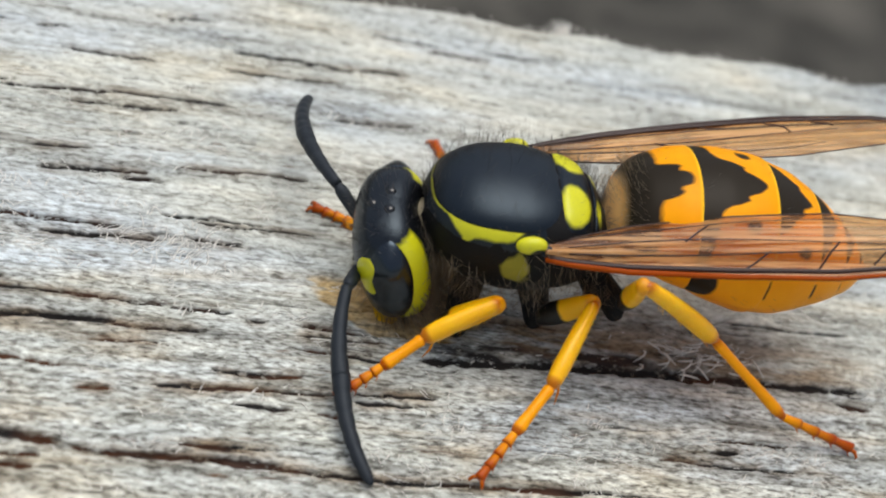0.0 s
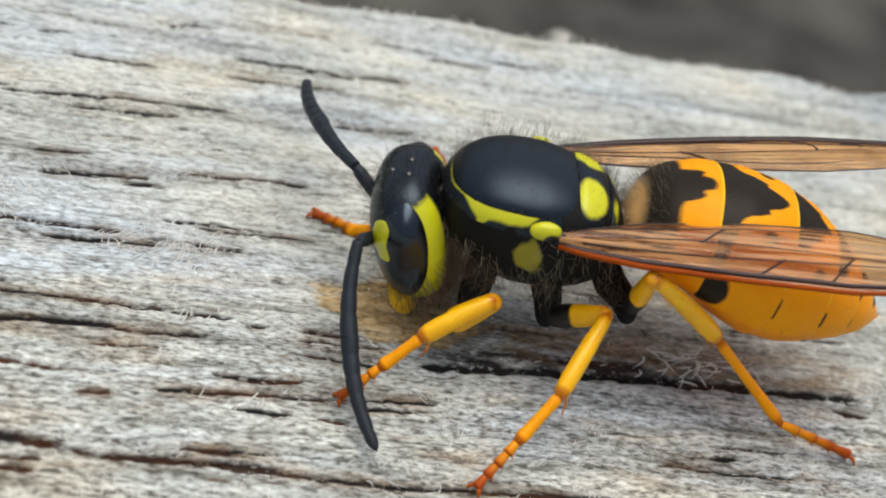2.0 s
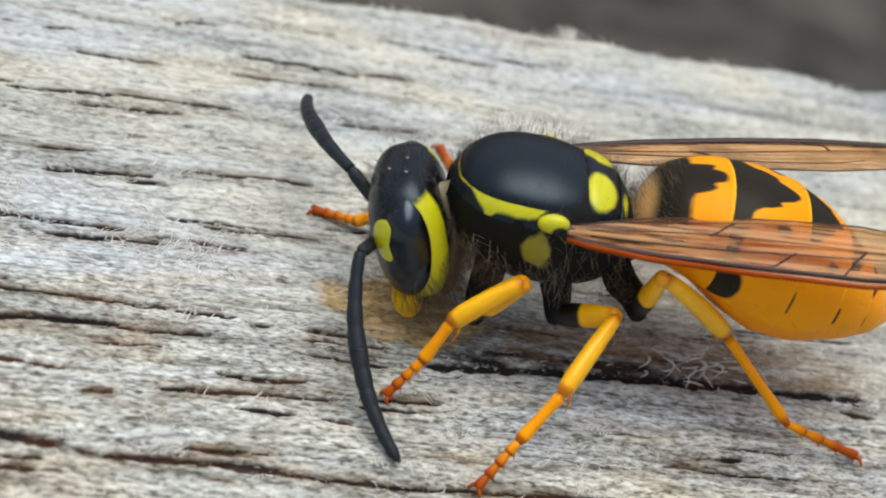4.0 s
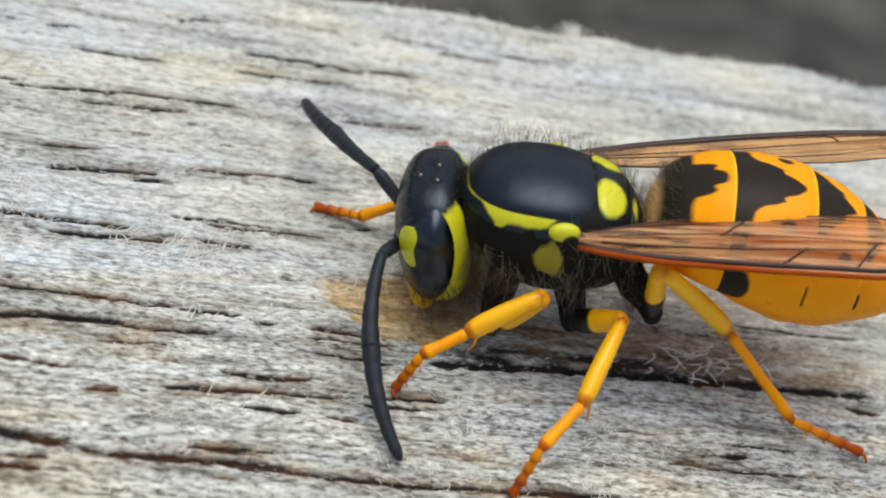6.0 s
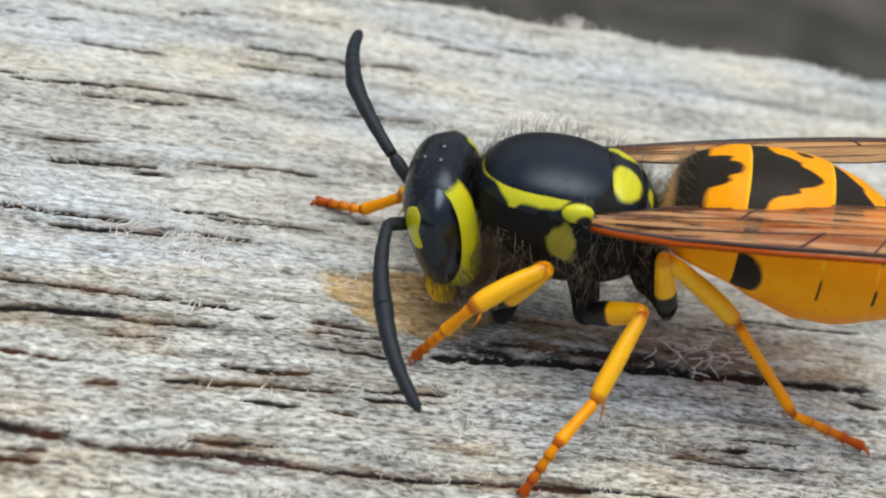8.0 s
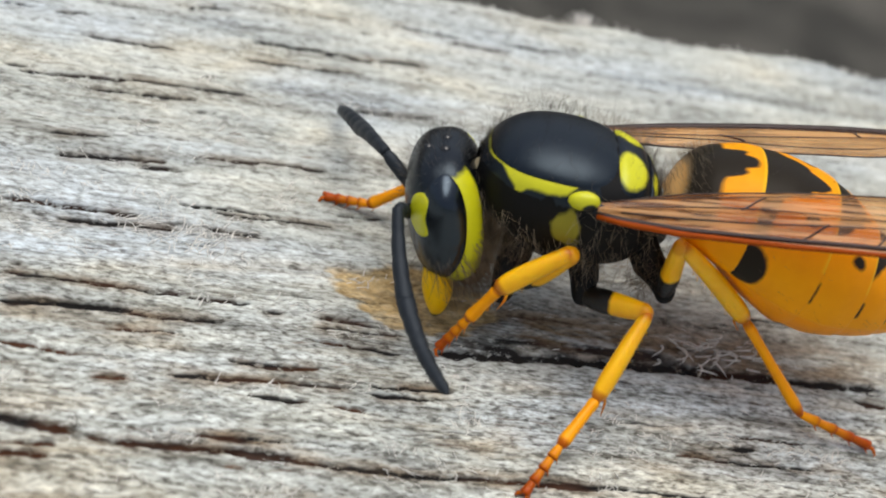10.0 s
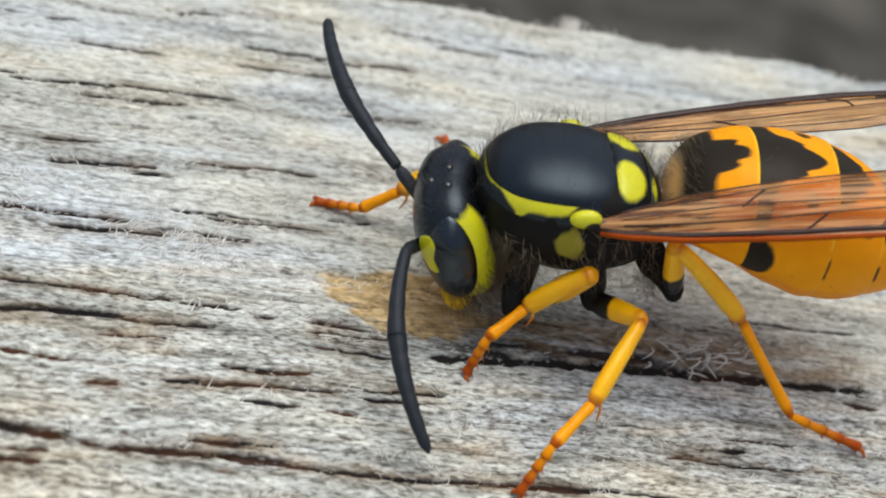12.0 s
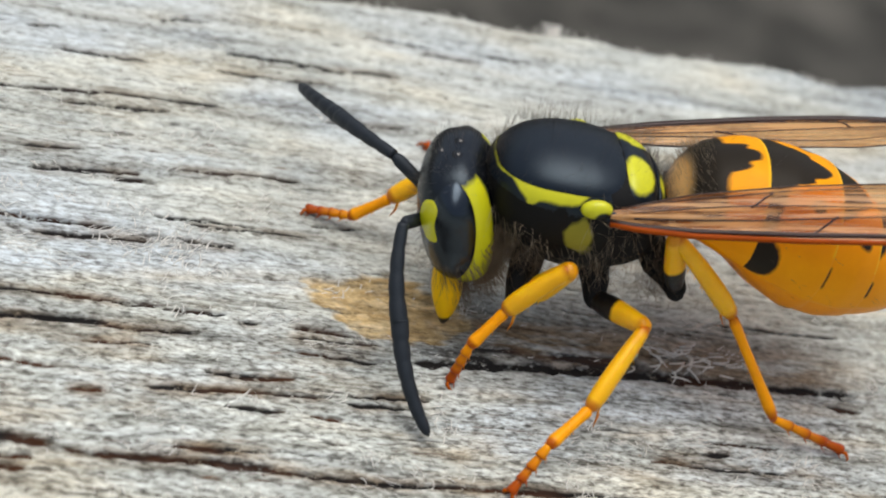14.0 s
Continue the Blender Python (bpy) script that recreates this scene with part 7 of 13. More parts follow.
    walk(far_antenna[2], [
        limb(0, 4.31, -3.14, -1.68, 4.01, -5.48, -2.36, 0.82, 0.39, 0.42), limb(0.25, 4.43, -2.92, -1.76, 4.57, -5.23, -2.59, 0.66, 0.51, 0.55), limb(0.5, 4.52, -2.67, -1.82, 5.1, -4.86, -2.77, 0.28, 0.64, 0.71),
        limb(0.75, 4.33, -2.96, -1.25, 4.5, -5.31, -1.89, 0.6, 0.54, 0.59), limb(1, 4.11, -3.17, -0.71, 3.86, -5.58, -1.03, 0.74, 0.45, 0.5), limb(1.25, 4.37, -2.96, -1.35, 4.13, -5.36, -1.8, 0.78, 0.46, 0.42),
        limb(1.5, 4.61, -2.72, -2, 4.41, -5.09, -2.58, 0.82, 0.48, 0.3), limb(1.75, 4.63, -2.82, -1.78, 4.71, -5.22, -2.29, 0.75, 0.61, 0.26), limb(2, 4.62, -2.93, -1.56, 4.96, -5.32, -1.99, 0.62, 0.75, 0.24),
        limb(2.25, 4.63, -2.93, -1.57, 4.97, -5.32, -2, 0.62, 0.75, 0.25), limb(2.5, 4.66, -2.91, -1.57, 4.98, -5.3, -2.02, 0.62, 0.74, 0.26), limb(2.75, 4.69, -2.89, -1.59, 5, -5.28, -2.05, 0.63, 0.72, 0.28),
        limb(3, 4.73, -2.87, -1.6, 5.02, -5.25, -2.08, 0.65, 0.7, 0.3), limb(3.25, 4.77, -2.84, -1.61, 5.05, -5.22, -2.12, 0.66, 0.68, 0.33), limb(3.5, 4.82, -2.81, -1.63, 5.07, -5.19, -2.16, 0.66, 0.66, 0.35),
        limb(3.75, 4.86, -2.78, -1.64, 5.09, -5.16, -2.2, 0.67, 0.64, 0.37), limb(4, 4.89, -2.76, -1.65, 5.11, -5.13, -2.23, 0.68, 0.63, 0.38), limb(4.25, 4.91, -2.74, -1.66, 5.12, -5.11, -2.25, 0.68, 0.62, 0.39),
        limb(4.5, 4.92, -2.73, -1.66, 5.13, -5.1, -2.26, 0.68, 0.62, 0.39), limb(4.75, 4.92, -2.76, -1.42, 5.39, -5.15, -1.71, 0.63, 0.74, 0.23), limb(5, 4.9, -2.8, -1.12, 5.68, -5.13, -1.1, 0.45, 0.89, 0.02),
        limb(5.2, 4.936, -2.898, -1.116, 5.815, -5.075, -1.916, 0.02, 0.98, 0.19), limb(5.3, 4.782, -2.897, -1.616, 5.29, -4.541, -3.402, 0.02, 0.98, 0.19), limb(5.4, 4.929, -2.905, -1.367, 5.696, -5.087, -2.261, 0.02, 0.98, 0.19),
        limb(5.5, 4.55, -3.12, -1.47, 5.47, -5.29, -2.13, -0.46, 0.79, 0.41), limb(5.75, 4.62, -3.06, -1.47, 5.46, -5.27, -2.1, -0.11, 0.9, 0.43), limb(6, 4.68, -2.99, -1.43, 5.44, -5.26, -1.97, 0.24, 0.9, 0.37),
        limb(6.25, 4.71, -3.03, -1.27, 5.45, -5.36, -1.36, 0.32, 0.93, -0.19), limb(6.5, 4.72, -3.06, -1.16, 5.44, -5.38, -0.85, 0.28, 0.76, -0.59), limb(6.75, 4.69, -3.04, -1.26, 5.63, -5.3, -1.16, -0.04, 0.87, -0.48),
        limb(7, 4.66, -3.01, -1.38, 5.8, -5.17, -1.55, -0.54, 0.83, -0.14), limb(7.25, 4.66, -2.97, -1.37, 5.57, -5.23, -1.64, -0.08, 0.99, -0.08), limb(7.5, 4.67, -2.94, -1.35, 5.23, -5.31, -1.66, 0.48, 0.88, -0.02),
        limb(7.75, 4.86, -2.87, -0.75, 5.14, -5.3, -0.76, 0.64, 0.73, 0.24), limb(8, 4.92, -2.63, -0.18, 5.05, -5.06, 0.11, 0.66, 0.66, 0.36), limb(8.25, 4.91, -2.62, -0.23, 5.05, -5.05, 0.03, 0.65, 0.66, 0.36),
        limb(8.5, 4.89, -2.66, -0.38, 5.06, -5.1, -0.22, 0.64, 0.67, 0.37), limb(8.75, 4.86, -2.73, -0.6, 5.06, -5.17, -0.59, 0.61, 0.69, 0.39), limb(9, 4.79, -2.8, -0.9, 5.04, -5.23, -1.07, 0.57, 0.71, 0.41),
        limb(9.25, 4.7, -2.85, -1.24, 4.99, -5.25, -1.61, 0.51, 0.73, 0.45), limb(9.5, 4.58, -2.86, -1.58, 4.93, -5.22, -2.16, 0.42, 0.76, 0.49), limb(9.75, 4.47, -2.84, -1.9, 4.86, -5.14, -2.65, 0.29, 0.79, 0.54),
        limb(10, 4.38, -2.79, -2.15, 4.79, -5.04, -3.04, 0.13, 0.8, 0.58), limb(10.25, 4.32, -2.75, -2.33, 4.75, -4.95, -3.31, -0.01, 0.79, 0.61), limb(10.5, 4.29, -2.71, -2.43, 4.73, -4.9, -3.44, -0.07, 0.78, 0.62),
        limb(10.75, 4.5, -2.7, -2.32, 4.64, -4.95, -3.28, 0.66, 0.55, 0.51), limb(11, 4.77, -2.63, -2.14, 4.59, -4.93, -2.98, 0.82, 0.41, 0.39), limb(11.25, 4.89, -2.53, -2.22, 4.85, -4.86, -2.96, 0.8, 0.48, 0.36),
        limb(11.5, 4.95, -2.44, -2.26, 5.15, -4.81, -2.87, 0.74, 0.58, 0.34), limb(11.75, 4.92, -2.56, -1.4, 5.34, -4.98, -1.46, 0.64, 0.69, 0.34), limb(12, 4.77, -2.59, -0.59, 5.3, -4.95, -0.2, 0.52, 0.78, 0.35),
        limb(12.25, 4.57, -2.96, -1.57, 4.9, -5.35, -1.99, 0.45, 0.81, 0.38), limb(12.5, 4.12, -2.75, -2.57, 4.2, -4.89, -3.77, 0.39, 0.81, 0.44), limb(12.75, 4.5, -2.74, -2.14, 4.8, -5.01, -3, 0.51, 0.77, 0.38),
        limb(13, 4.82, -2.56, -1.69, 5.41, -4.88, -2.18, 0.57, 0.73, 0.37), limb(13.25, 4.95, -2.44, -2.15, 5.71, -4.64, -2.9, 0.48, 0.73, 0.48), limb(13.5, 5.05, -2.33, -2.57, 5.89, -4.41, -3.57, 0.36, 0.72, 0.59),
        limb(13.75, 4.96, -2.6, -2.09, 5.78, -4.77, -2.9, 0.37, 0.76, 0.54), limb(14, 4.87, -2.85, -1.61, 5.66, -5.09, -2.23, 0.38, 0.79, 0.48),
    ])
    walk(LEGS["L", "fore"][0], [
        limb(0, 1.274, 1.381, -2.892, 0.31, 1.91, -1.53), limb(0.25, 1.254, 1.483, -3.044, 0.35, 1.98, -1.63), limb(0.5, 1.233, 1.578, -3.222, 0.4, 2.06, -1.76),
        limb(0.75, 1.229, 1.586, -3.179, 0.37, 2.06, -1.73), limb(1, 1.212, 1.58, -3.14, 0.33, 2.04, -1.7), limb(1.25, 1.196, 1.611, -3.188, 0.35, 2.05, -1.72),
        limb(1.5, 1.183, 1.651, -3.242, 0.37, 2.07, -1.75), limb(1.75, 1.33, 1.606, -3.247, 0.48, 2.04, -1.78), limb(2, 1.443, 1.549, -3.243, 0.55, 2.01, -1.81),
        limb(2.25, 1.375, 1.524, -3.223, 0.49, 2, -1.79), limb(2.5, 1.317, 1.495, -3.194, 0.44, 1.98, -1.76), limb(2.75, 1.263, 1.467, -3.161, 0.4, 1.96, -1.72),
        limb(3, 1.206, 1.442, -3.115, 0.36, 1.95, -1.67), limb(3.25, 1.15, 1.412, -3.061, 0.32, 1.93, -1.61), limb(3.5, 1.094, 1.387, -3.014, 0.28, 1.92, -1.56),
        limb(3.75, 1.038, 1.367, -2.96, 0.24, 1.91, -1.5), limb(4, 0.983, 1.349, -2.925, 0.2, 1.9, -1.46), limb(4.25, 0.915, 1.334, -2.897, 0.14, 1.89, -1.43),
        limb(4.5, 0.852, 1.32, -2.891, 0.08, 1.87, -1.42), limb(4.75, 0.821, 1.36, -2.857, -0.02, 1.87, -1.41), limb(5, 0.847, 1.411, -2.822, -0.06, 1.88, -1.4),
        limb(5.25, 0.948, 1.44, -2.883, 0.05, 1.92, -1.46), limb(5.5, 1.029, 1.457, -2.941, 0.15, 1.95, -1.51), limb(5.75, 0.999, 1.426, -2.93, 0.11, 1.96, -1.52),
        limb(6, 0.961, 1.403, -2.915, 0.07, 1.97, -1.52), limb(6.25, 1.025, 1.408, -2.913, 0.12, 1.96, -1.52), limb(6.5, 1.07, 1.436, -2.924, 0.16, 1.95, -1.52),
        limb(6.75, 1.052, 1.454, -2.948, 0.16, 1.96, -1.53), limb(7, 1.035, 1.471, -2.971, 0.16, 1.97, -1.54), limb(7.25, 1.037, 1.434, -2.938, 0.16, 1.91, -1.5),
        limb(7.5, 1.053, 1.387, -2.861, 0.17, 1.84, -1.42), limb(7.75, 1.101, 1.329, -2.827, 0.22, 1.8, -1.39), limb(8, 1.141, 1.274, -2.831, 0.28, 1.77, -1.39),
        limb(8.25, 1.101, 1.258, -2.807, 0.26, 1.77, -1.36), limb(8.5, 1.054, 1.231, -2.781, 0.22, 1.77, -1.34), limb(8.75, 0.997, 1.208, -2.772, 0.18, 1.77, -1.33),
        limb(9, 0.924, 1.183, -2.76, 0.12, 1.77, -1.32), limb(9.25, 0.84, 1.164, -2.749, 0.05, 1.77, -1.31), limb(9.5, 0.753, 1.141, -2.738, -0.02, 1.77, -1.3),
        limb(9.75, 0.665, 1.122, -2.739, -0.1, 1.76, -1.3), limb(10, 0.565, 1.104, -2.735, -0.18, 1.75, -1.29), limb(10.25, 0.478, 1.096, -2.735, -0.25, 1.74, -1.28),
        limb(10.5, 0.388, 1.084, -2.739, -0.32, 1.72, -1.27), limb(10.75, 0.273, 1.071, -2.737, -0.42, 1.68, -1.25), limb(11, 0.188, 1.072, -2.748, -0.5, 1.66, -1.25),
        limb(11.25, 0.234, 1.075, -2.82, -0.37, 1.72, -1.31), limb(11.5, 0.279, 1.104, -2.862, -0.25, 1.83, -1.36), limb(11.75, 0.213, 1.038, -2.8, -0.35, 1.84, -1.35),
        limb(12, 0.137, 0.961, -2.765, -0.46, 1.8, -1.35), limb(12.25, 0.341, 1.113, -2.779, -0.37, 1.79, -1.33), limb(12.5, 0.519, 1.301, -2.808, -0.28, 1.79, -1.33),
        limb(12.75, 0.498, 1.254, -2.811, -0.27, 1.81, -1.34), limb(13, 0.482, 1.187, -2.813, -0.24, 1.82, -1.35), limb(13.25, 0.467, 1.172, -2.829, -0.21, 1.84, -1.36),
        limb(13.5, 0.475, 1.162, -2.849, -0.16, 1.85, -1.37), limb(13.75, 0.603, 1.152, -2.892, 0.01, 1.87, -1.41), limb(14, 0.697, 1.141, -2.932, 0.13, 1.9, -1.46),
    ])
    walk(LEGS["L", "fore"][1], [
        limb(0, 0.31, 1.91, -1.53, 1.78, 2.31, -2.4), limb(0.25, 0.35, 1.98, -1.63, 1.74, 2.42, -2.6), limb(0.5, 0.4, 2.06, -1.76, 1.7, 2.51, -2.84),
        limb(0.75, 0.37, 2.06, -1.73, 1.7, 2.53, -2.77), limb(1, 0.33, 2.04, -1.7, 1.68, 2.54, -2.7), limb(1.25, 0.35, 2.05, -1.72, 1.65, 2.58, -2.77),
        limb(1.5, 0.37, 2.07, -1.75, 1.62, 2.63, -2.84), limb(1.75, 0.48, 2.04, -1.78, 1.78, 2.58, -2.82), limb(2, 0.55, 2.01, -1.81, 1.91, 2.51, -2.79),
        limb(2.25, 0.49, 2, -1.79, 1.84, 2.47, -2.78), limb(2.5, 0.44, 1.98, -1.76, 1.78, 2.43, -2.76), limb(2.75, 0.4, 1.96, -1.72, 1.72, 2.39, -2.74),
        limb(3, 0.36, 1.95, -1.67, 1.67, 2.35, -2.72), limb(3.25, 0.32, 1.93, -1.61, 1.62, 2.31, -2.69), limb(3.5, 0.28, 1.92, -1.56, 1.57, 2.27, -2.67),
        limb(3.75, 0.24, 1.91, -1.5, 1.52, 2.24, -2.64), limb(4, 0.2, 1.9, -1.46, 1.46, 2.21, -2.62), limb(4.25, 0.14, 1.89, -1.43, 1.4, 2.19, -2.61),
        limb(4.5, 0.08, 1.87, -1.42, 1.33, 2.18, -2.6), limb(4.75, -0.02, 1.87, -1.41, 1.3, 2.27, -2.48), limb(5, -0.06, 1.88, -1.4, 1.32, 2.37, -2.36),
        limb(5.25, 0.05, 1.92, -1.46, 1.43, 2.39, -2.44), limb(5.5, 0.15, 1.95, -1.51, 1.51, 2.39, -2.52), limb(5.75, 0.11, 1.96, -1.52, 1.5, 2.33, -2.52),
        limb(6, 0.07, 1.97, -1.52, 1.48, 2.28, -2.52), limb(6.25, 0.12, 1.96, -1.52, 1.53, 2.3, -2.49), limb(6.5, 0.16, 1.95, -1.52, 1.56, 2.36, -2.48),
        limb(6.75, 0.16, 1.96, -1.53, 1.54, 2.38, -2.52), limb(7, 0.16, 1.97, -1.54, 1.52, 2.4, -2.56), limb(7.25, 0.16, 1.91, -1.5, 1.51, 2.38, -2.51),
        limb(7.5, 0.17, 1.84, -1.42, 1.51, 2.35, -2.41), limb(7.75, 0.22, 1.8, -1.39, 1.57, 2.28, -2.39), limb(8, 0.28, 1.77, -1.39, 1.62, 2.2, -2.43),
        limb(8.25, 0.26, 1.77, -1.36, 1.59, 2.17, -2.44), limb(8.5, 0.22, 1.77, -1.34, 1.56, 2.12, -2.44), limb(8.75, 0.18, 1.77, -1.33, 1.5, 2.07, -2.45),
        limb(9, 0.12, 1.77, -1.32, 1.43, 2.02, -2.46), limb(9.25, 0.05, 1.77, -1.31, 1.35, 1.98, -2.47), limb(9.5, -0.02, 1.77, -1.3, 1.26, 1.93, -2.48),
        limb(9.75, -0.1, 1.76, -1.3, 1.17, 1.9, -2.49), limb(10, -0.18, 1.75, -1.29, 1.07, 1.87, -2.51), limb(10.25, -0.25, 1.74, -1.28, 0.97, 1.86, -2.52),
        limb(10.5, -0.32, 1.72, -1.27, 0.87, 1.85, -2.54), limb(10.75, -0.42, 1.68, -1.25, 0.74, 1.86, -2.54), limb(11, -0.5, 1.66, -1.25, 0.65, 1.88, -2.55),
        limb(11.25, -0.37, 1.72, -1.31, 0.67, 1.81, -2.71), limb(11.5, -0.25, 1.83, -1.36, 0.69, 1.74, -2.83), limb(11.75, -0.35, 1.84, -1.35, 0.66, 1.6, -2.75),
        limb(12, -0.46, 1.8, -1.35, 0.62, 1.49, -2.7), limb(12.25, -0.37, 1.79, -1.33, 0.8, 1.84, -2.55), limb(12.5, -0.28, 1.79, -1.33, 0.98, 2.22, -2.46),
        limb(12.75, -0.27, 1.81, -1.34, 0.98, 2.11, -2.53), limb(13, -0.24, 1.82, -1.35, 0.97, 1.96, -2.6), limb(13.25, -0.21, 1.84, -1.36, 0.94, 1.9, -2.66),
        limb(13.5, -0.16, 1.85, -1.37, 0.94, 1.86, -2.73), limb(13.75, 0.01, 1.87, -1.41, 1.05, 1.81, -2.81), limb(14, 0.13, 1.9, -1.46, 1.14, 1.75, -2.88),
    ])
    walk(LEGS["L", "fore"][2], [
        limb(0, 1.78, 2.31, -2.4, 2.58, 2.74, -2.92), limb(0.25, 1.74, 2.42, -2.6, 2.45, 2.74, -3.28), limb(0.5, 1.7, 2.51, -2.84, 2.34, 2.71, -3.65),
        limb(0.75, 1.7, 2.53, -2.77, 2.42, 2.87, -3.42), limb(1, 1.68, 2.54, -2.7, 2.48, 3.01, -3.18), limb(1.25, 1.65, 2.58, -2.77, 2.33, 2.92, -3.45),
        limb(1.5, 1.62, 2.63, -2.84, 2.16, 2.82, -3.72), limb(1.75, 1.78, 2.58, -2.82, 2.4, 2.84, -3.62), limb(2, 1.91, 2.51, -2.79, 2.6, 2.84, -3.52),
        limb(2.25, 1.84, 2.47, -2.78, 2.51, 2.81, -3.51), limb(2.5, 1.78, 2.43, -2.76, 2.42, 2.78, -3.52), limb(2.75, 1.72, 2.39, -2.74, 2.31, 2.73, -3.52),
        limb(3, 1.67, 2.35, -2.72, 2.2, 2.67, -3.53), limb(3.25, 1.62, 2.31, -2.69, 2.09, 2.62, -3.54), limb(3.5, 1.57, 2.27, -2.67, 2, 2.56, -3.55),
        limb(3.75, 1.52, 2.24, -2.64, 1.91, 2.51, -3.55), limb(4, 1.46, 2.21, -2.62, 1.84, 2.47, -3.54), limb(4.25, 1.4, 2.19, -2.61, 1.8, 2.45, -3.53),
        limb(4.5, 1.33, 2.18, -2.6, 1.79, 2.45, -3.5), limb(4.75, 1.3, 2.27, -2.48, 1.92, 2.5, -3.29), limb(5, 1.32, 2.37, -2.36, 2.07, 2.57, -3.07),
        limb(5.25, 1.43, 2.39, -2.44, 2.04, 2.59, -3.24), limb(5.5, 1.51, 2.39, -2.52, 1.99, 2.58, -3.43), limb(5.75, 1.5, 2.33, -2.52, 2.17, 2.59, -3.24),
        limb(6, 1.48, 2.28, -2.52, 2.34, 2.58, -3.04), limb(6.25, 1.53, 2.3, -2.49, 2.25, 2.5, -3.19), limb(6.5, 1.56, 2.36, -2.48, 2.15, 2.42, -3.34),
        limb(6.75, 1.54, 2.38, -2.52, 2.32, 2.43, -3.16), limb(7, 1.52, 2.4, -2.56, 2.48, 2.45, -2.98), limb(7.25, 1.51, 2.38, -2.51, 2.31, 2.43, -3.12),
        limb(7.5, 1.51, 2.35, -2.41, 2.09, 2.39, -3.29), limb(7.75, 1.57, 2.28, -2.39, 2.05, 2.14, -3.32), limb(8, 1.62, 2.2, -2.43, 2.03, 1.87, -3.33),
        limb(8.25, 1.59, 2.17, -2.44, 1.95, 1.82, -3.34), limb(8.5, 1.56, 2.12, -2.44, 1.88, 1.78, -3.35), limb(8.75, 1.5, 2.07, -2.45, 1.8, 1.75, -3.37),
        limb(9, 1.43, 2.02, -2.46, 1.73, 1.74, -3.39), limb(9.25, 1.35, 1.98, -2.47, 1.66, 1.73, -3.41), limb(9.5, 1.26, 1.93, -2.48, 1.59, 1.73, -3.43),
        limb(9.75, 1.17, 1.9, -2.49, 1.51, 1.73, -3.45), limb(10, 1.07, 1.87, -2.51, 1.43, 1.74, -3.47), limb(10.25, 0.97, 1.86, -2.52, 1.35, 1.76, -3.49),
        limb(10.5, 0.87, 1.85, -2.54, 1.26, 1.77, -3.51), limb(10.75, 0.74, 1.86, -2.54, 1.1, 1.87, -3.52), limb(11, 0.65, 1.88, -2.55, 0.99, 1.97, -3.54),
        limb(11.25, 0.67, 1.81, -2.71, 0.95, 1.93, -3.71), limb(11.5, 0.69, 1.74, -2.83, 0.92, 1.89, -3.85), limb(11.75, 0.66, 1.6, -2.75, 1.16, 1.93, -3.55),
        limb(12, 0.62, 1.49, -2.7, 1.38, 1.98, -3.24), limb(12.25, 0.8, 1.84, -2.55, 1.27, 2.12, -3.36), limb(12.5, 0.98, 2.22, -2.46, 1.14, 2.23, -3.49),
        limb(12.75, 0.98, 2.11, -2.53, 1.25, 2.16, -3.54), limb(13, 0.97, 1.96, -2.6, 1.36, 2.07, -3.57), limb(13.25, 0.94, 1.9, -2.66, 1.29, 2.02, -3.65),
        limb(13.5, 0.94, 1.86, -2.73, 1.26, 1.99, -3.72), limb(13.75, 1.05, 1.81, -2.81, 1.52, 2.04, -3.7), limb(14, 1.14, 1.75, -2.88, 1.75, 2.09, -3.67),
    ])
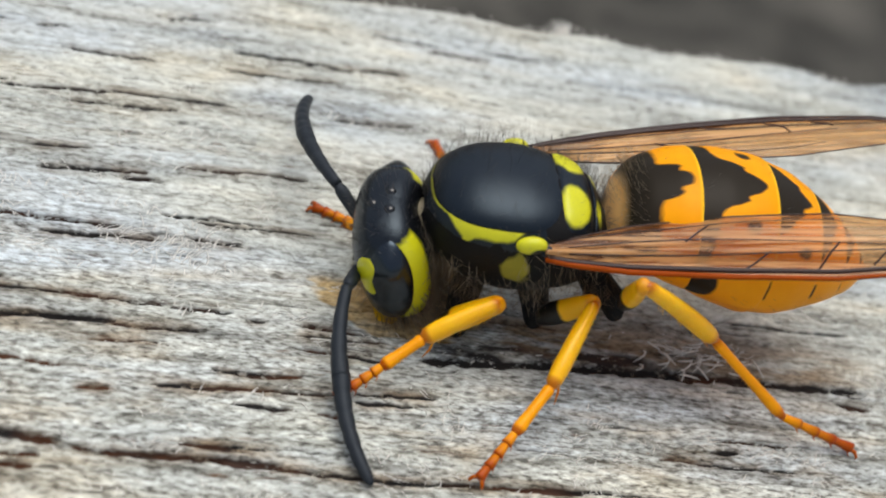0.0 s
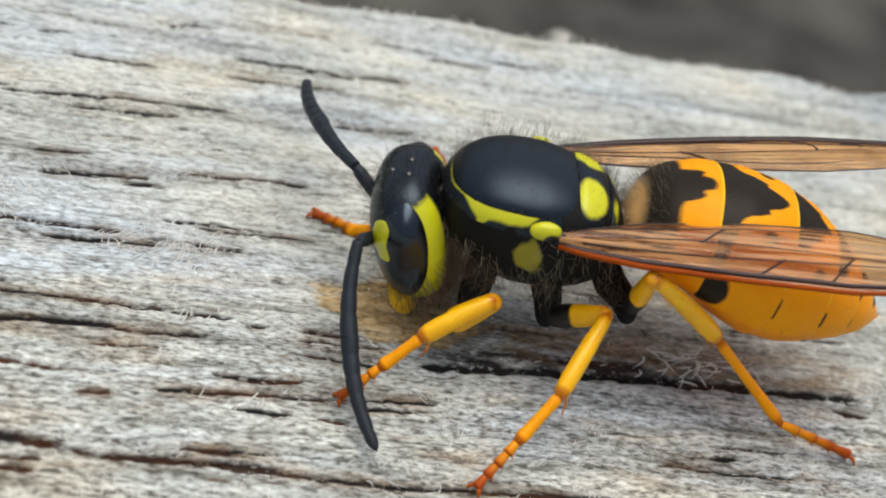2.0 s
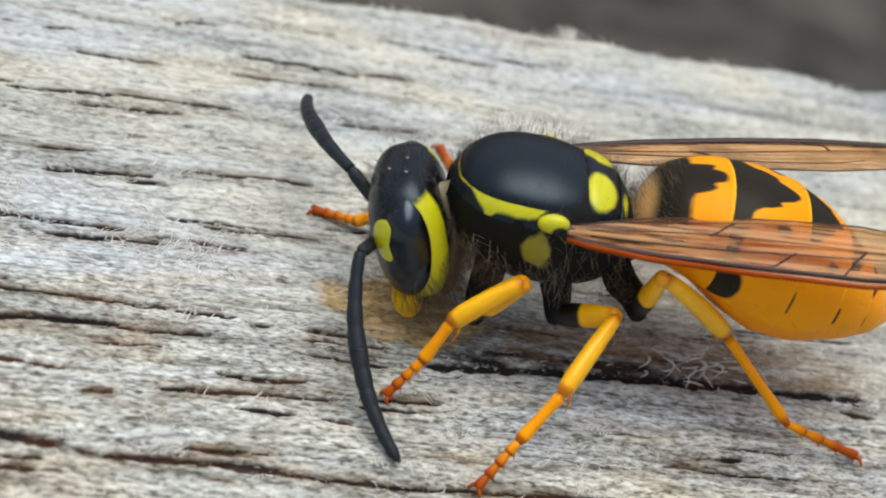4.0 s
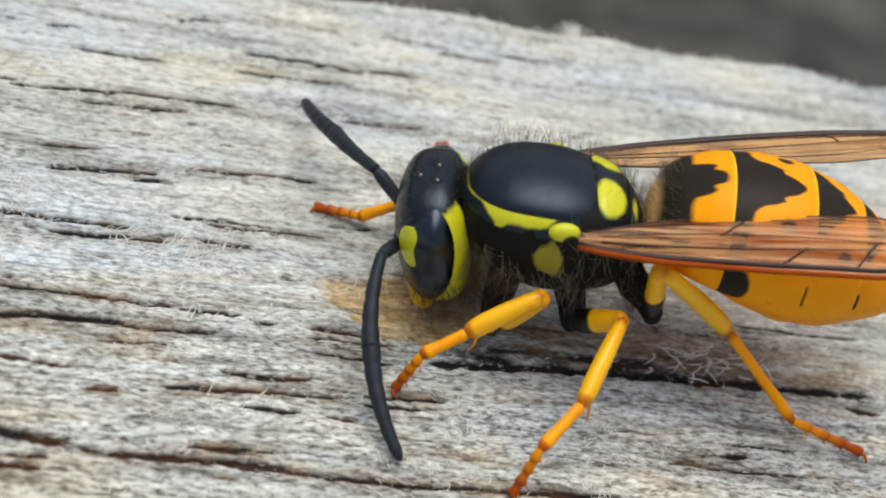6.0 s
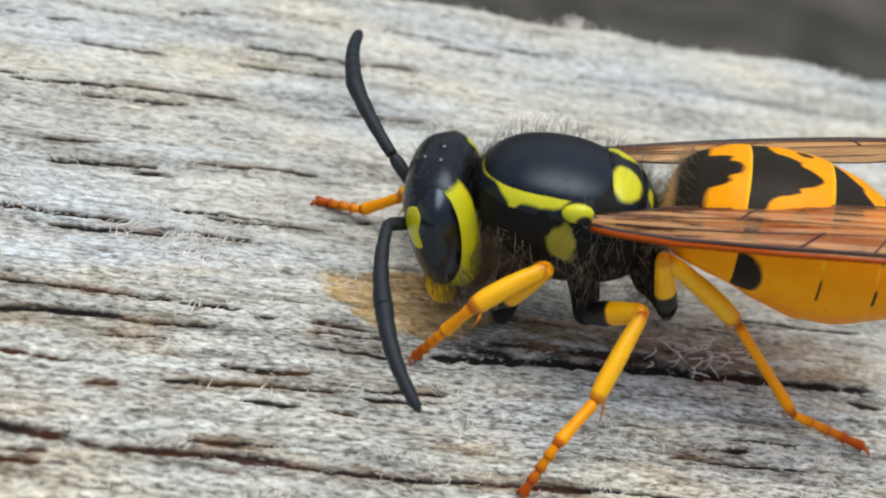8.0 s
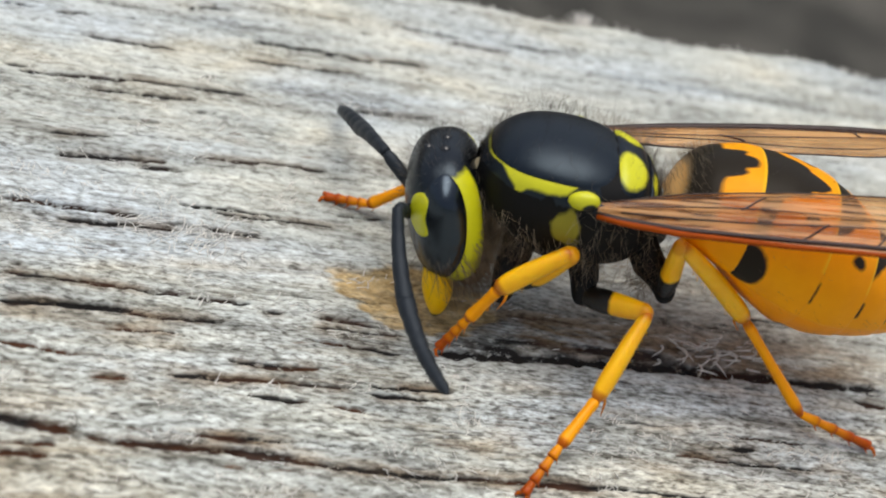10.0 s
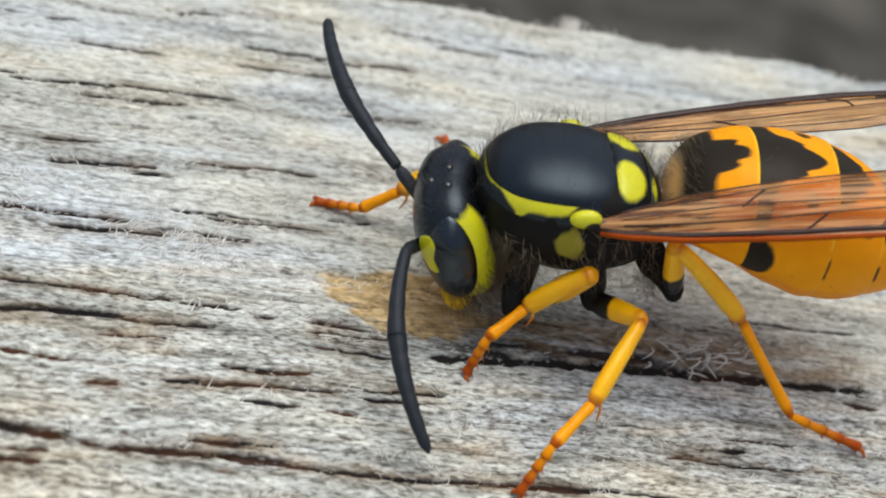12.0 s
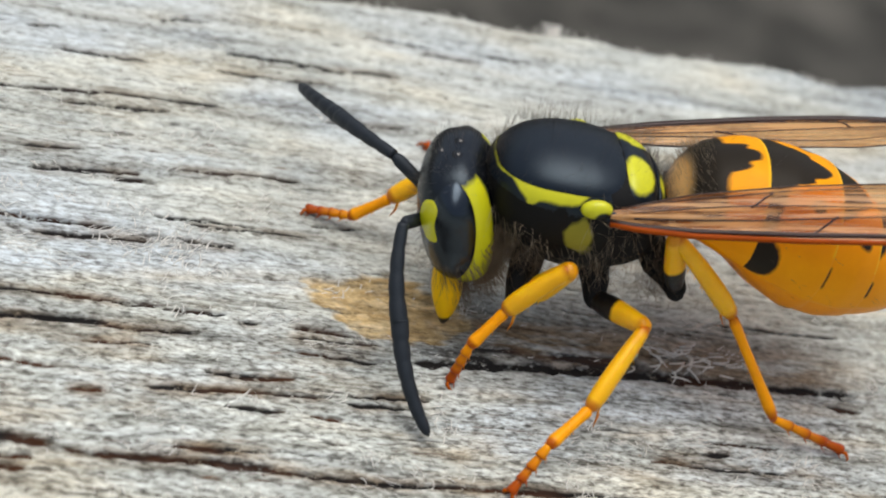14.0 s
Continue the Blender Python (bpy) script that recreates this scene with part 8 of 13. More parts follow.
    walk(LEGS["L", "fore"][3], [
        limb(0, 2.58, 2.74, -2.92, 3.43, 3.19, -3.46), limb(0.25, 2.45, 2.74, -3.28, 3.22, 3.09, -3.98), limb(0.5, 2.34, 2.71, -3.65, 3, 2.91, -4.5),
        limb(0.75, 2.42, 2.87, -3.42, 3.09, 3.15, -4.25), limb(1, 2.48, 3.01, -3.18, 3.16, 3.36, -3.98), limb(1.25, 2.33, 2.92, -3.45, 2.94, 3.2, -4.31),
        limb(1.5, 2.16, 2.82, -3.72, 2.73, 3.02, -4.64), limb(1.75, 2.4, 2.84, -3.62, 3.03, 3.11, -4.46), limb(2, 2.6, 2.84, -3.52, 3.32, 3.18, -4.27),
        limb(2.25, 2.51, 2.81, -3.51, 3.28, 3.17, -4.27), limb(2.5, 2.42, 2.78, -3.52, 3.2, 3.14, -4.28), limb(2.75, 2.31, 2.73, -3.52, 3.1, 3.1, -4.31),
        limb(3, 2.2, 2.67, -3.53, 2.98, 3.05, -4.34), limb(3.25, 2.09, 2.62, -3.54, 2.85, 2.99, -4.37), limb(3.5, 2, 2.56, -3.55, 2.72, 2.93, -4.4),
        limb(3.75, 1.91, 2.51, -3.55, 2.59, 2.87, -4.42), limb(4, 1.84, 2.47, -3.54, 2.46, 2.82, -4.44), limb(4.25, 1.8, 2.45, -3.53, 2.36, 2.77, -4.45),
        limb(4.5, 1.79, 2.45, -3.5, 2.27, 2.73, -4.45), limb(4.75, 1.92, 2.5, -3.29, 2.36, 2.65, -4.26), limb(5, 2.07, 2.57, -3.07, 2.5, 2.58, -4.08),
        limb(5.25, 2.04, 2.59, -3.24, 2.5, 2.69, -4.23), limb(5.5, 1.99, 2.58, -3.43, 2.49, 2.79, -4.39), limb(5.75, 2.17, 2.59, -3.24, 2.63, 2.67, -4.23),
        limb(6, 2.34, 2.58, -3.04, 2.73, 2.55, -4.07), limb(6.25, 2.25, 2.5, -3.19, 2.76, 2.51, -4.16), limb(6.5, 2.15, 2.42, -3.34, 2.77, 2.48, -4.25),
        limb(6.75, 2.32, 2.43, -3.16, 2.65, 2.36, -4.16), limb(7, 2.48, 2.45, -2.98, 2.55, 2.25, -4.06), limb(7.25, 2.31, 2.43, -3.12, 2.63, 2.35, -4.12),
        limb(7.5, 2.09, 2.39, -3.29, 2.69, 2.44, -4.21), limb(7.75, 2.05, 2.14, -3.32, 2.6, 1.98, -4.26), limb(8, 2.03, 1.87, -3.33, 2.46, 1.52, -4.28),
        limb(8.25, 1.95, 1.82, -3.34, 2.36, 1.49, -4.3), limb(8.5, 1.88, 1.78, -3.35, 2.27, 1.48, -4.32), limb(8.75, 1.8, 1.75, -3.37, 2.19, 1.48, -4.35),
        limb(9, 1.73, 1.74, -3.39, 2.11, 1.5, -4.37), limb(9.25, 1.66, 1.73, -3.41, 2.04, 1.52, -4.4), limb(9.5, 1.59, 1.73, -3.43, 1.97, 1.55, -4.43),
        limb(9.75, 1.51, 1.73, -3.45, 1.9, 1.59, -4.46), limb(10, 1.43, 1.74, -3.47, 1.83, 1.62, -4.49), limb(10.25, 1.35, 1.76, -3.49, 1.75, 1.65, -4.51),
        limb(10.5, 1.26, 1.77, -3.51, 1.66, 1.68, -4.53), limb(10.75, 1.1, 1.87, -3.52, 1.49, 1.88, -4.55), limb(11, 0.99, 1.97, -3.54, 1.34, 2.08, -4.58),
        limb(11.25, 0.95, 1.93, -3.71, 1.24, 2.07, -4.76), limb(11.5, 0.92, 1.89, -3.85, 1.15, 2.05, -4.91), limb(11.75, 1.16, 1.93, -3.55, 1.41, 2.04, -4.61),
        limb(12, 1.38, 1.98, -3.24, 1.65, 2.01, -4.3), limb(12.25, 1.27, 2.12, -3.36, 1.48, 2.12, -4.44), limb(12.5, 1.14, 2.23, -3.49, 1.3, 2.24, -4.58),
        limb(12.75, 1.25, 2.16, -3.54, 1.53, 2.22, -4.59), limb(13, 1.36, 2.07, -3.57, 1.77, 2.18, -4.59), limb(13.25, 1.29, 2.02, -3.65, 1.68, 2.15, -4.67),
        limb(13.5, 1.26, 1.99, -3.72, 1.6, 2.13, -4.76), limb(13.75, 1.52, 2.04, -3.7, 1.78, 2.08, -4.76), limb(14, 1.75, 2.09, -3.67, 1.92, 2.03, -4.75),
    ])
    walk(LEGS["L", "mid"][0], [
        limb(0, -0.836, 1.03, -2.69, -1.78, 1.7, -1.38), limb(0.25, -0.829, 1.03, -2.7, -1.85, 1.76, -1.48), limb(0.5, -0.808, 1.01, -2.71, -1.91, 1.81, -1.61),
        limb(0.75, -0.819, 1.02, -2.71, -1.79, 1.76, -1.46), limb(1, -0.838, 1.03, -2.69, -1.7, 1.71, -1.33), limb(1.25, -0.767, 1, -2.74, -1.98, 1.63, -1.65),
        limb(1.5, -0.783, 1.02, -2.7, -2.28, 1.55, -1.96), limb(1.75, -0.78, 1.01, -2.72, -2.09, 1.72, -1.8), limb(2, -0.803, 1, -2.72, -1.87, 1.89, -1.65),
        limb(2.25, -0.817, 1.01, -2.7, -1.86, 1.93, -1.64), limb(2.5, -0.82, 1.01, -2.7, -1.86, 1.94, -1.64), limb(2.75, -0.823, 1.02, -2.7, -1.87, 1.95, -1.65),
        limb(3, -0.816, 1.01, -2.7, -1.87, 1.95, -1.67), limb(3.25, -0.812, 1.01, -2.71, -1.88, 1.95, -1.69), limb(3.5, -0.801, 0.998, -2.72, -1.88, 1.94, -1.71),
        limb(3.75, -0.793, 0.992, -2.72, -1.89, 1.94, -1.74), limb(4, -0.785, 0.986, -2.73, -1.89, 1.94, -1.76), limb(4.25, -0.785, 0.985, -2.72, -1.9, 1.95, -1.78),
        limb(4.5, -0.789, 0.987, -2.72, -1.9, 1.97, -1.79), limb(4.75, -0.796, 0.986, -2.72, -1.82, 2.01, -1.74), limb(5, -0.804, 0.985, -2.72, -1.72, 2.05, -1.68),
        limb(5.2, -0.854, 1.043, -2.667, -1.742, 2.127, -1.619), limb(5.3, -1, 1.151, -2.394, -1.77, 1.707, -0.924), limb(5.4, -0.801, 0.96, -2.746, -1.556, 2.101, -1.655),
        limb(5.5, -0.819, 0.978, -2.73, -1.5, 2.16, -1.63), limb(5.75, -0.811, 0.975, -2.73, -1.56, 2.13, -1.65), limb(6, -0.81, 0.983, -2.72, -1.65, 2.1, -1.67),
        limb(6.25, -0.806, 0.979, -2.73, -1.65, 2.09, -1.67), limb(6.5, -0.81, 0.984, -2.72, -1.65, 2.09, -1.66), limb(6.75, -0.803, 0.977, -2.72, -1.68, 2.11, -1.72),
        limb(7, -0.801, 0.972, -2.72, -1.69, 2.14, -1.77), limb(7.25, -0.802, 0.974, -2.73, -1.66, 2.1, -1.7), limb(7.5, -0.811, 0.988, -2.72, -1.66, 2.06, -1.63),
        limb(7.75, -0.794, 0.977, -2.73, -1.75, 2.04, -1.72), limb(8, -0.791, 0.983, -2.72, -1.86, 2.02, -1.8), limb(8.25, -0.805, 0.999, -2.7, -1.9, 2.03, -1.81),
        limb(8.5, -0.814, 1.01, -2.7, -1.94, 2.03, -1.83), limb(8.75, -0.82, 1.01, -2.69, -1.97, 2.04, -1.86), limb(9, -0.82, 1.02, -2.69, -2, 2.04, -1.9),
        limb(9.25, -0.816, 1.01, -2.69, -2.02, 2.04, -1.94), limb(9.5, -0.811, 1.01, -2.69, -2.05, 2.03, -1.99), limb(9.75, -0.799, 1, -2.69, -2.07, 2.02, -2.05),
        limb(10, -0.784, 0.992, -2.69, -2.09, 2, -2.11), limb(10.25, -0.768, 0.982, -2.7, -2.11, 1.98, -2.18), limb(10.5, -0.741, 0.965, -2.7, -2.12, 1.95, -2.26),
        limb(10.75, -0.697, 0.963, -2.68, -2.23, 1.78, -2.47), limb(11, -0.718, 0.993, -2.66, -2.34, 1.65, -2.68), limb(11.25, -0.722, 0.991, -2.66, -2.33, 1.68, -2.71),
        limb(11.5, -0.722, 0.975, -2.66, -2.26, 1.81, -2.64), limb(11.75, -0.706, 0.896, -2.71, -1.91, 2.1, -2.31), limb(12, -0.784, 0.931, -2.72, -1.65, 2.28, -2.02),
        limb(12.25, -0.754, 0.928, -2.72, -1.83, 2.16, -2.1), limb(12.5, -0.753, 0.96, -2.7, -2.03, 2.03, -2.17), limb(12.75, -0.747, 0.928, -2.71, -1.88, 2.15, -2.18),
        limb(13, -0.769, 0.918, -2.71, -1.71, 2.29, -2.17), limb(13.25, -0.733, 0.911, -2.7, -1.89, 2.18, -2.36), limb(13.5, -0.719, 0.93, -2.67, -2.05, 2.06, -2.55),
        limb(13.75, -0.725, 0.894, -2.69, -1.86, 2.2, -2.43), limb(14, -0.761, 0.902, -2.7, -1.71, 2.32, -2.31),
    ])
    walk(LEGS["L", "mid"][1], [
        limb(0, -1.78, 1.7, -1.38, -0.89, 3.29, -2.43), limb(0.25, -1.85, 1.76, -1.48, -1.06, 3.19, -2.79), limb(0.5, -1.91, 1.81, -1.61, -1.22, 3.05, -3.15),
        limb(0.75, -1.79, 1.76, -1.46, -1.13, 3.12, -2.92), limb(1, -1.7, 1.71, -1.33, -1.06, 3.17, -2.69), limb(1.25, -1.98, 1.63, -1.65, -1.23, 3.11, -2.94),
        limb(1.5, -2.28, 1.55, -1.96, -1.42, 3.04, -3.15), limb(1.75, -2.09, 1.72, -1.8, -1.24, 3.25, -2.97), limb(2, -1.87, 1.89, -1.65, -1.06, 3.45, -2.8),
        limb(2.25, -1.86, 1.93, -1.64, -1.05, 3.48, -2.79), limb(2.5, -1.86, 1.94, -1.64, -1.04, 3.48, -2.79), limb(2.75, -1.87, 1.95, -1.65, -1.02, 3.48, -2.81),
        limb(3, -1.87, 1.95, -1.67, -1.01, 3.48, -2.83), limb(3.25, -1.88, 1.95, -1.69, -0.99, 3.46, -2.86), limb(3.5, -1.88, 1.94, -1.71, -0.98, 3.45, -2.89),
        limb(3.75, -1.89, 1.94, -1.74, -0.96, 3.44, -2.91), limb(4, -1.89, 1.94, -1.76, -0.96, 3.44, -2.92), limb(4.25, -1.9, 1.95, -1.78, -0.95, 3.45, -2.92),
        limb(4.5, -1.9, 1.97, -1.79, -0.95, 3.47, -2.91), limb(4.75, -1.82, 2.01, -1.74, -0.86, 3.57, -2.74), limb(5, -1.72, 2.05, -1.68, -0.77, 3.7, -2.56),
        limb(5.2, -1.742, 2.127, -1.619, -0.785, 3.523, -2.862), limb(5.3, -1.77, 1.707, -0.924, -0.255, 2.899, -1.757), limb(5.4, -1.556, 2.101, -1.655, -1.268, 3.519, -3.177),
        limb(5.5, -1.5, 2.16, -1.63, -1.12, 3.81, -2.86), limb(5.75, -1.56, 2.13, -1.65, -1.02, 3.78, -2.81), limb(6, -1.65, 2.1, -1.67, -0.92, 3.75, -2.75),
        limb(6.25, -1.65, 2.09, -1.67, -0.93, 3.68, -2.84), limb(6.5, -1.65, 2.09, -1.66, -0.96, 3.61, -2.93), limb(6.75, -1.68, 2.11, -1.72, -0.9, 3.61, -2.97),
        limb(7, -1.69, 2.14, -1.77, -0.85, 3.61, -3.02), limb(7.25, -1.66, 2.1, -1.7, -0.95, 3.52, -3.07), limb(7.5, -1.66, 2.06, -1.63, -1.08, 3.41, -3.14),
        limb(7.75, -1.75, 2.04, -1.72, -1.16, 3.27, -3.29), limb(8, -1.86, 2.02, -1.8, -1.21, 3.17, -3.43), limb(8.25, -1.9, 2.03, -1.81, -1.25, 3.18, -3.47),
        limb(8.5, -1.94, 2.03, -1.83, -1.29, 3.18, -3.5), limb(8.75, -1.97, 2.04, -1.86, -1.32, 3.19, -3.53), limb(9, -2, 2.04, -1.9, -1.35, 3.2, -3.56),
        limb(9.25, -2.02, 2.04, -1.94, -1.37, 3.2, -3.59), limb(9.5, -2.05, 2.03, -1.99, -1.39, 3.2, -3.63), limb(9.75, -2.07, 2.02, -2.05, -1.4, 3.2, -3.67),
        limb(10, -2.09, 2, -2.11, -1.41, 3.18, -3.71), limb(10.25, -2.11, 1.98, -2.18, -1.41, 3.16, -3.77), limb(10.5, -2.12, 1.95, -2.26, -1.41, 3.12, -3.84),
        limb(10.75, -2.23, 1.78, -2.47, -1.44, 2.86, -4.09), limb(11, -2.34, 1.65, -2.68, -1.5, 2.63, -4.34), limb(11.25, -2.33, 1.68, -2.71, -1.49, 2.74, -4.31),
        limb(11.5, -2.26, 1.81, -2.64, -1.44, 3.02, -4.15), limb(11.75, -1.91, 2.1, -2.31, -1.02, 3.47, -3.63), limb(12, -1.65, 2.28, -2.02, -0.69, 3.73, -3.19),
        limb(12.25, -1.83, 2.16, -2.1, -1.02, 3.42, -3.55), limb(12.5, -2.03, 2.03, -2.17, -1.37, 3.09, -3.86), limb(12.75, -1.88, 2.15, -2.18, -1.14, 3.22, -3.84),
        limb(13, -1.71, 2.29, -2.17, -0.88, 3.37, -3.78), limb(13.25, -1.89, 2.18, -2.36, -0.95, 3.39, -3.77), limb(13.5, -2.05, 2.06, -2.55, -1.02, 3.4, -3.79),
        limb(13.75, -1.86, 2.2, -2.43, -0.87, 3.45, -3.77), limb(14, -1.71, 2.32, -2.31, -0.74, 3.49, -3.77),
    ])
    walk(LEGS["L", "mid"][2], [
        limb(0, -0.89, 3.29, -2.43, -0.14, 4.19, -2.98), limb(0.25, -1.06, 3.19, -2.79, -0.35, 4.04, -3.47), limb(0.5, -1.22, 3.05, -3.15, -0.54, 3.82, -3.95),
        limb(0.75, -1.13, 3.12, -2.92, -0.47, 3.96, -3.67), limb(1, -1.06, 3.17, -2.69, -0.42, 4.06, -3.38), limb(1.25, -1.23, 3.11, -2.94, -0.65, 3.99, -3.67),
        limb(1.5, -1.42, 3.04, -3.15, -0.88, 3.91, -3.95), limb(1.75, -1.24, 3.25, -2.97, -0.62, 4.05, -3.78), limb(2, -1.06, 3.45, -2.8, -0.36, 4.19, -3.61),
        limb(2.25, -1.05, 3.48, -2.79, -0.35, 4.19, -3.62), limb(2.5, -1.04, 3.48, -2.79, -0.34, 4.19, -3.64), limb(2.75, -1.02, 3.48, -2.81, -0.33, 4.17, -3.67),
        limb(3, -1.01, 3.48, -2.83, -0.32, 4.15, -3.71), limb(3.25, -0.99, 3.46, -2.86, -0.31, 4.13, -3.75), limb(3.5, -0.98, 3.45, -2.89, -0.3, 4.1, -3.79),
        limb(3.75, -0.96, 3.44, -2.91, -0.3, 4.08, -3.82), limb(4, -0.96, 3.44, -2.92, -0.29, 4.06, -3.85), limb(4.25, -0.95, 3.45, -2.92, -0.29, 4.06, -3.86),
        limb(4.5, -0.95, 3.47, -2.91, -0.29, 4.06, -3.86), limb(4.75, -0.86, 3.57, -2.74, -0.17, 4.13, -3.69), limb(5, -0.77, 3.7, -2.56, -0.05, 4.24, -3.51),
        limb(5.2, -0.785, 3.523, -2.862, 0.087, 4.008, -3.696), limb(5.3, -0.255, 2.899, -1.757, 0.897, 3.38, -2.12), limb(5.4, -1.268, 3.519, -3.177, -0.705, 4.399, -3.951),
        limb(5.5, -1.12, 3.81, -2.86, -0.5, 4.56, -3.73), limb(5.75, -1.02, 3.78, -2.81, -0.32, 4.6, -3.53), limb(6, -0.92, 3.75, -2.75, -0.16, 4.61, -3.34),
        limb(6.25, -0.93, 3.68, -2.84, -0.24, 4.48, -3.57), limb(6.5, -0.96, 3.61, -2.93, -0.33, 4.36, -3.78), limb(6.75, -0.9, 3.61, -2.97, -0.21, 4.47, -3.61),
        limb(7, -0.85, 3.61, -3.02, -0.08, 4.58, -3.43), limb(7.25, -0.95, 3.52, -3.07, -0.22, 4.47, -3.58), limb(7.5, -1.08, 3.41, -3.14, -0.4, 4.33, -3.75),
        limb(7.75, -1.16, 3.27, -3.29, -0.48, 4.18, -3.92), limb(8, -1.21, 3.17, -3.43, -0.53, 4.07, -4.07), limb(8.25, -1.25, 3.18, -3.47, -0.58, 4.08, -4.08),
        limb(8.5, -1.29, 3.18, -3.5, -0.63, 4.09, -4.1), limb(8.75, -1.32, 3.19, -3.53, -0.67, 4.11, -4.14), limb(9, -1.35, 3.2, -3.56, -0.71, 4.12, -4.18),
        limb(9.25, -1.37, 3.2, -3.59, -0.74, 4.12, -4.22), limb(9.5, -1.39, 3.2, -3.63, -0.76, 4.13, -4.27), limb(9.75, -1.4, 3.2, -3.67, -0.78, 4.13, -4.33),
        limb(10, -1.41, 3.18, -3.71, -0.8, 4.12, -4.38), limb(10.25, -1.41, 3.16, -3.77, -0.81, 4.1, -4.44), limb(10.5, -1.41, 3.12, -3.84, -0.82, 4.07, -4.5),
        limb(10.75, -1.44, 2.86, -4.09, -0.8, 3.86, -4.58), limb(11, -1.5, 2.63, -4.34, -0.78, 3.66, -4.66), limb(11.25, -1.49, 2.74, -4.31, -0.81, 3.74, -4.78),
        limb(11.5, -1.44, 3.02, -4.15, -0.78, 3.94, -4.78), limb(11.75, -1.02, 3.47, -3.63, -0.26, 4.38, -4.17), limb(12, -0.69, 3.73, -3.19, 0.15, 4.65, -3.59),
        limb(12.25, -1.02, 3.42, -3.55, -0.25, 4.34, -4.06), limb(12.5, -1.37, 3.09, -3.86, -0.68, 4, -4.48), limb(12.75, -1.14, 3.22, -3.84, -0.42, 4.12, -4.44),
        limb(13, -0.88, 3.37, -3.78, -0.14, 4.27, -4.35), limb(13.25, -0.95, 3.39, -3.77, -0.21, 4.29, -4.33), limb(13.5, -1.02, 3.4, -3.79, -0.25, 4.32, -4.31),
        limb(13.75, -0.87, 3.45, -3.77, -0.03, 4.34, -4.23), limb(14, -0.74, 3.49, -3.77, 0.14, 4.35, -4.18),
    ])
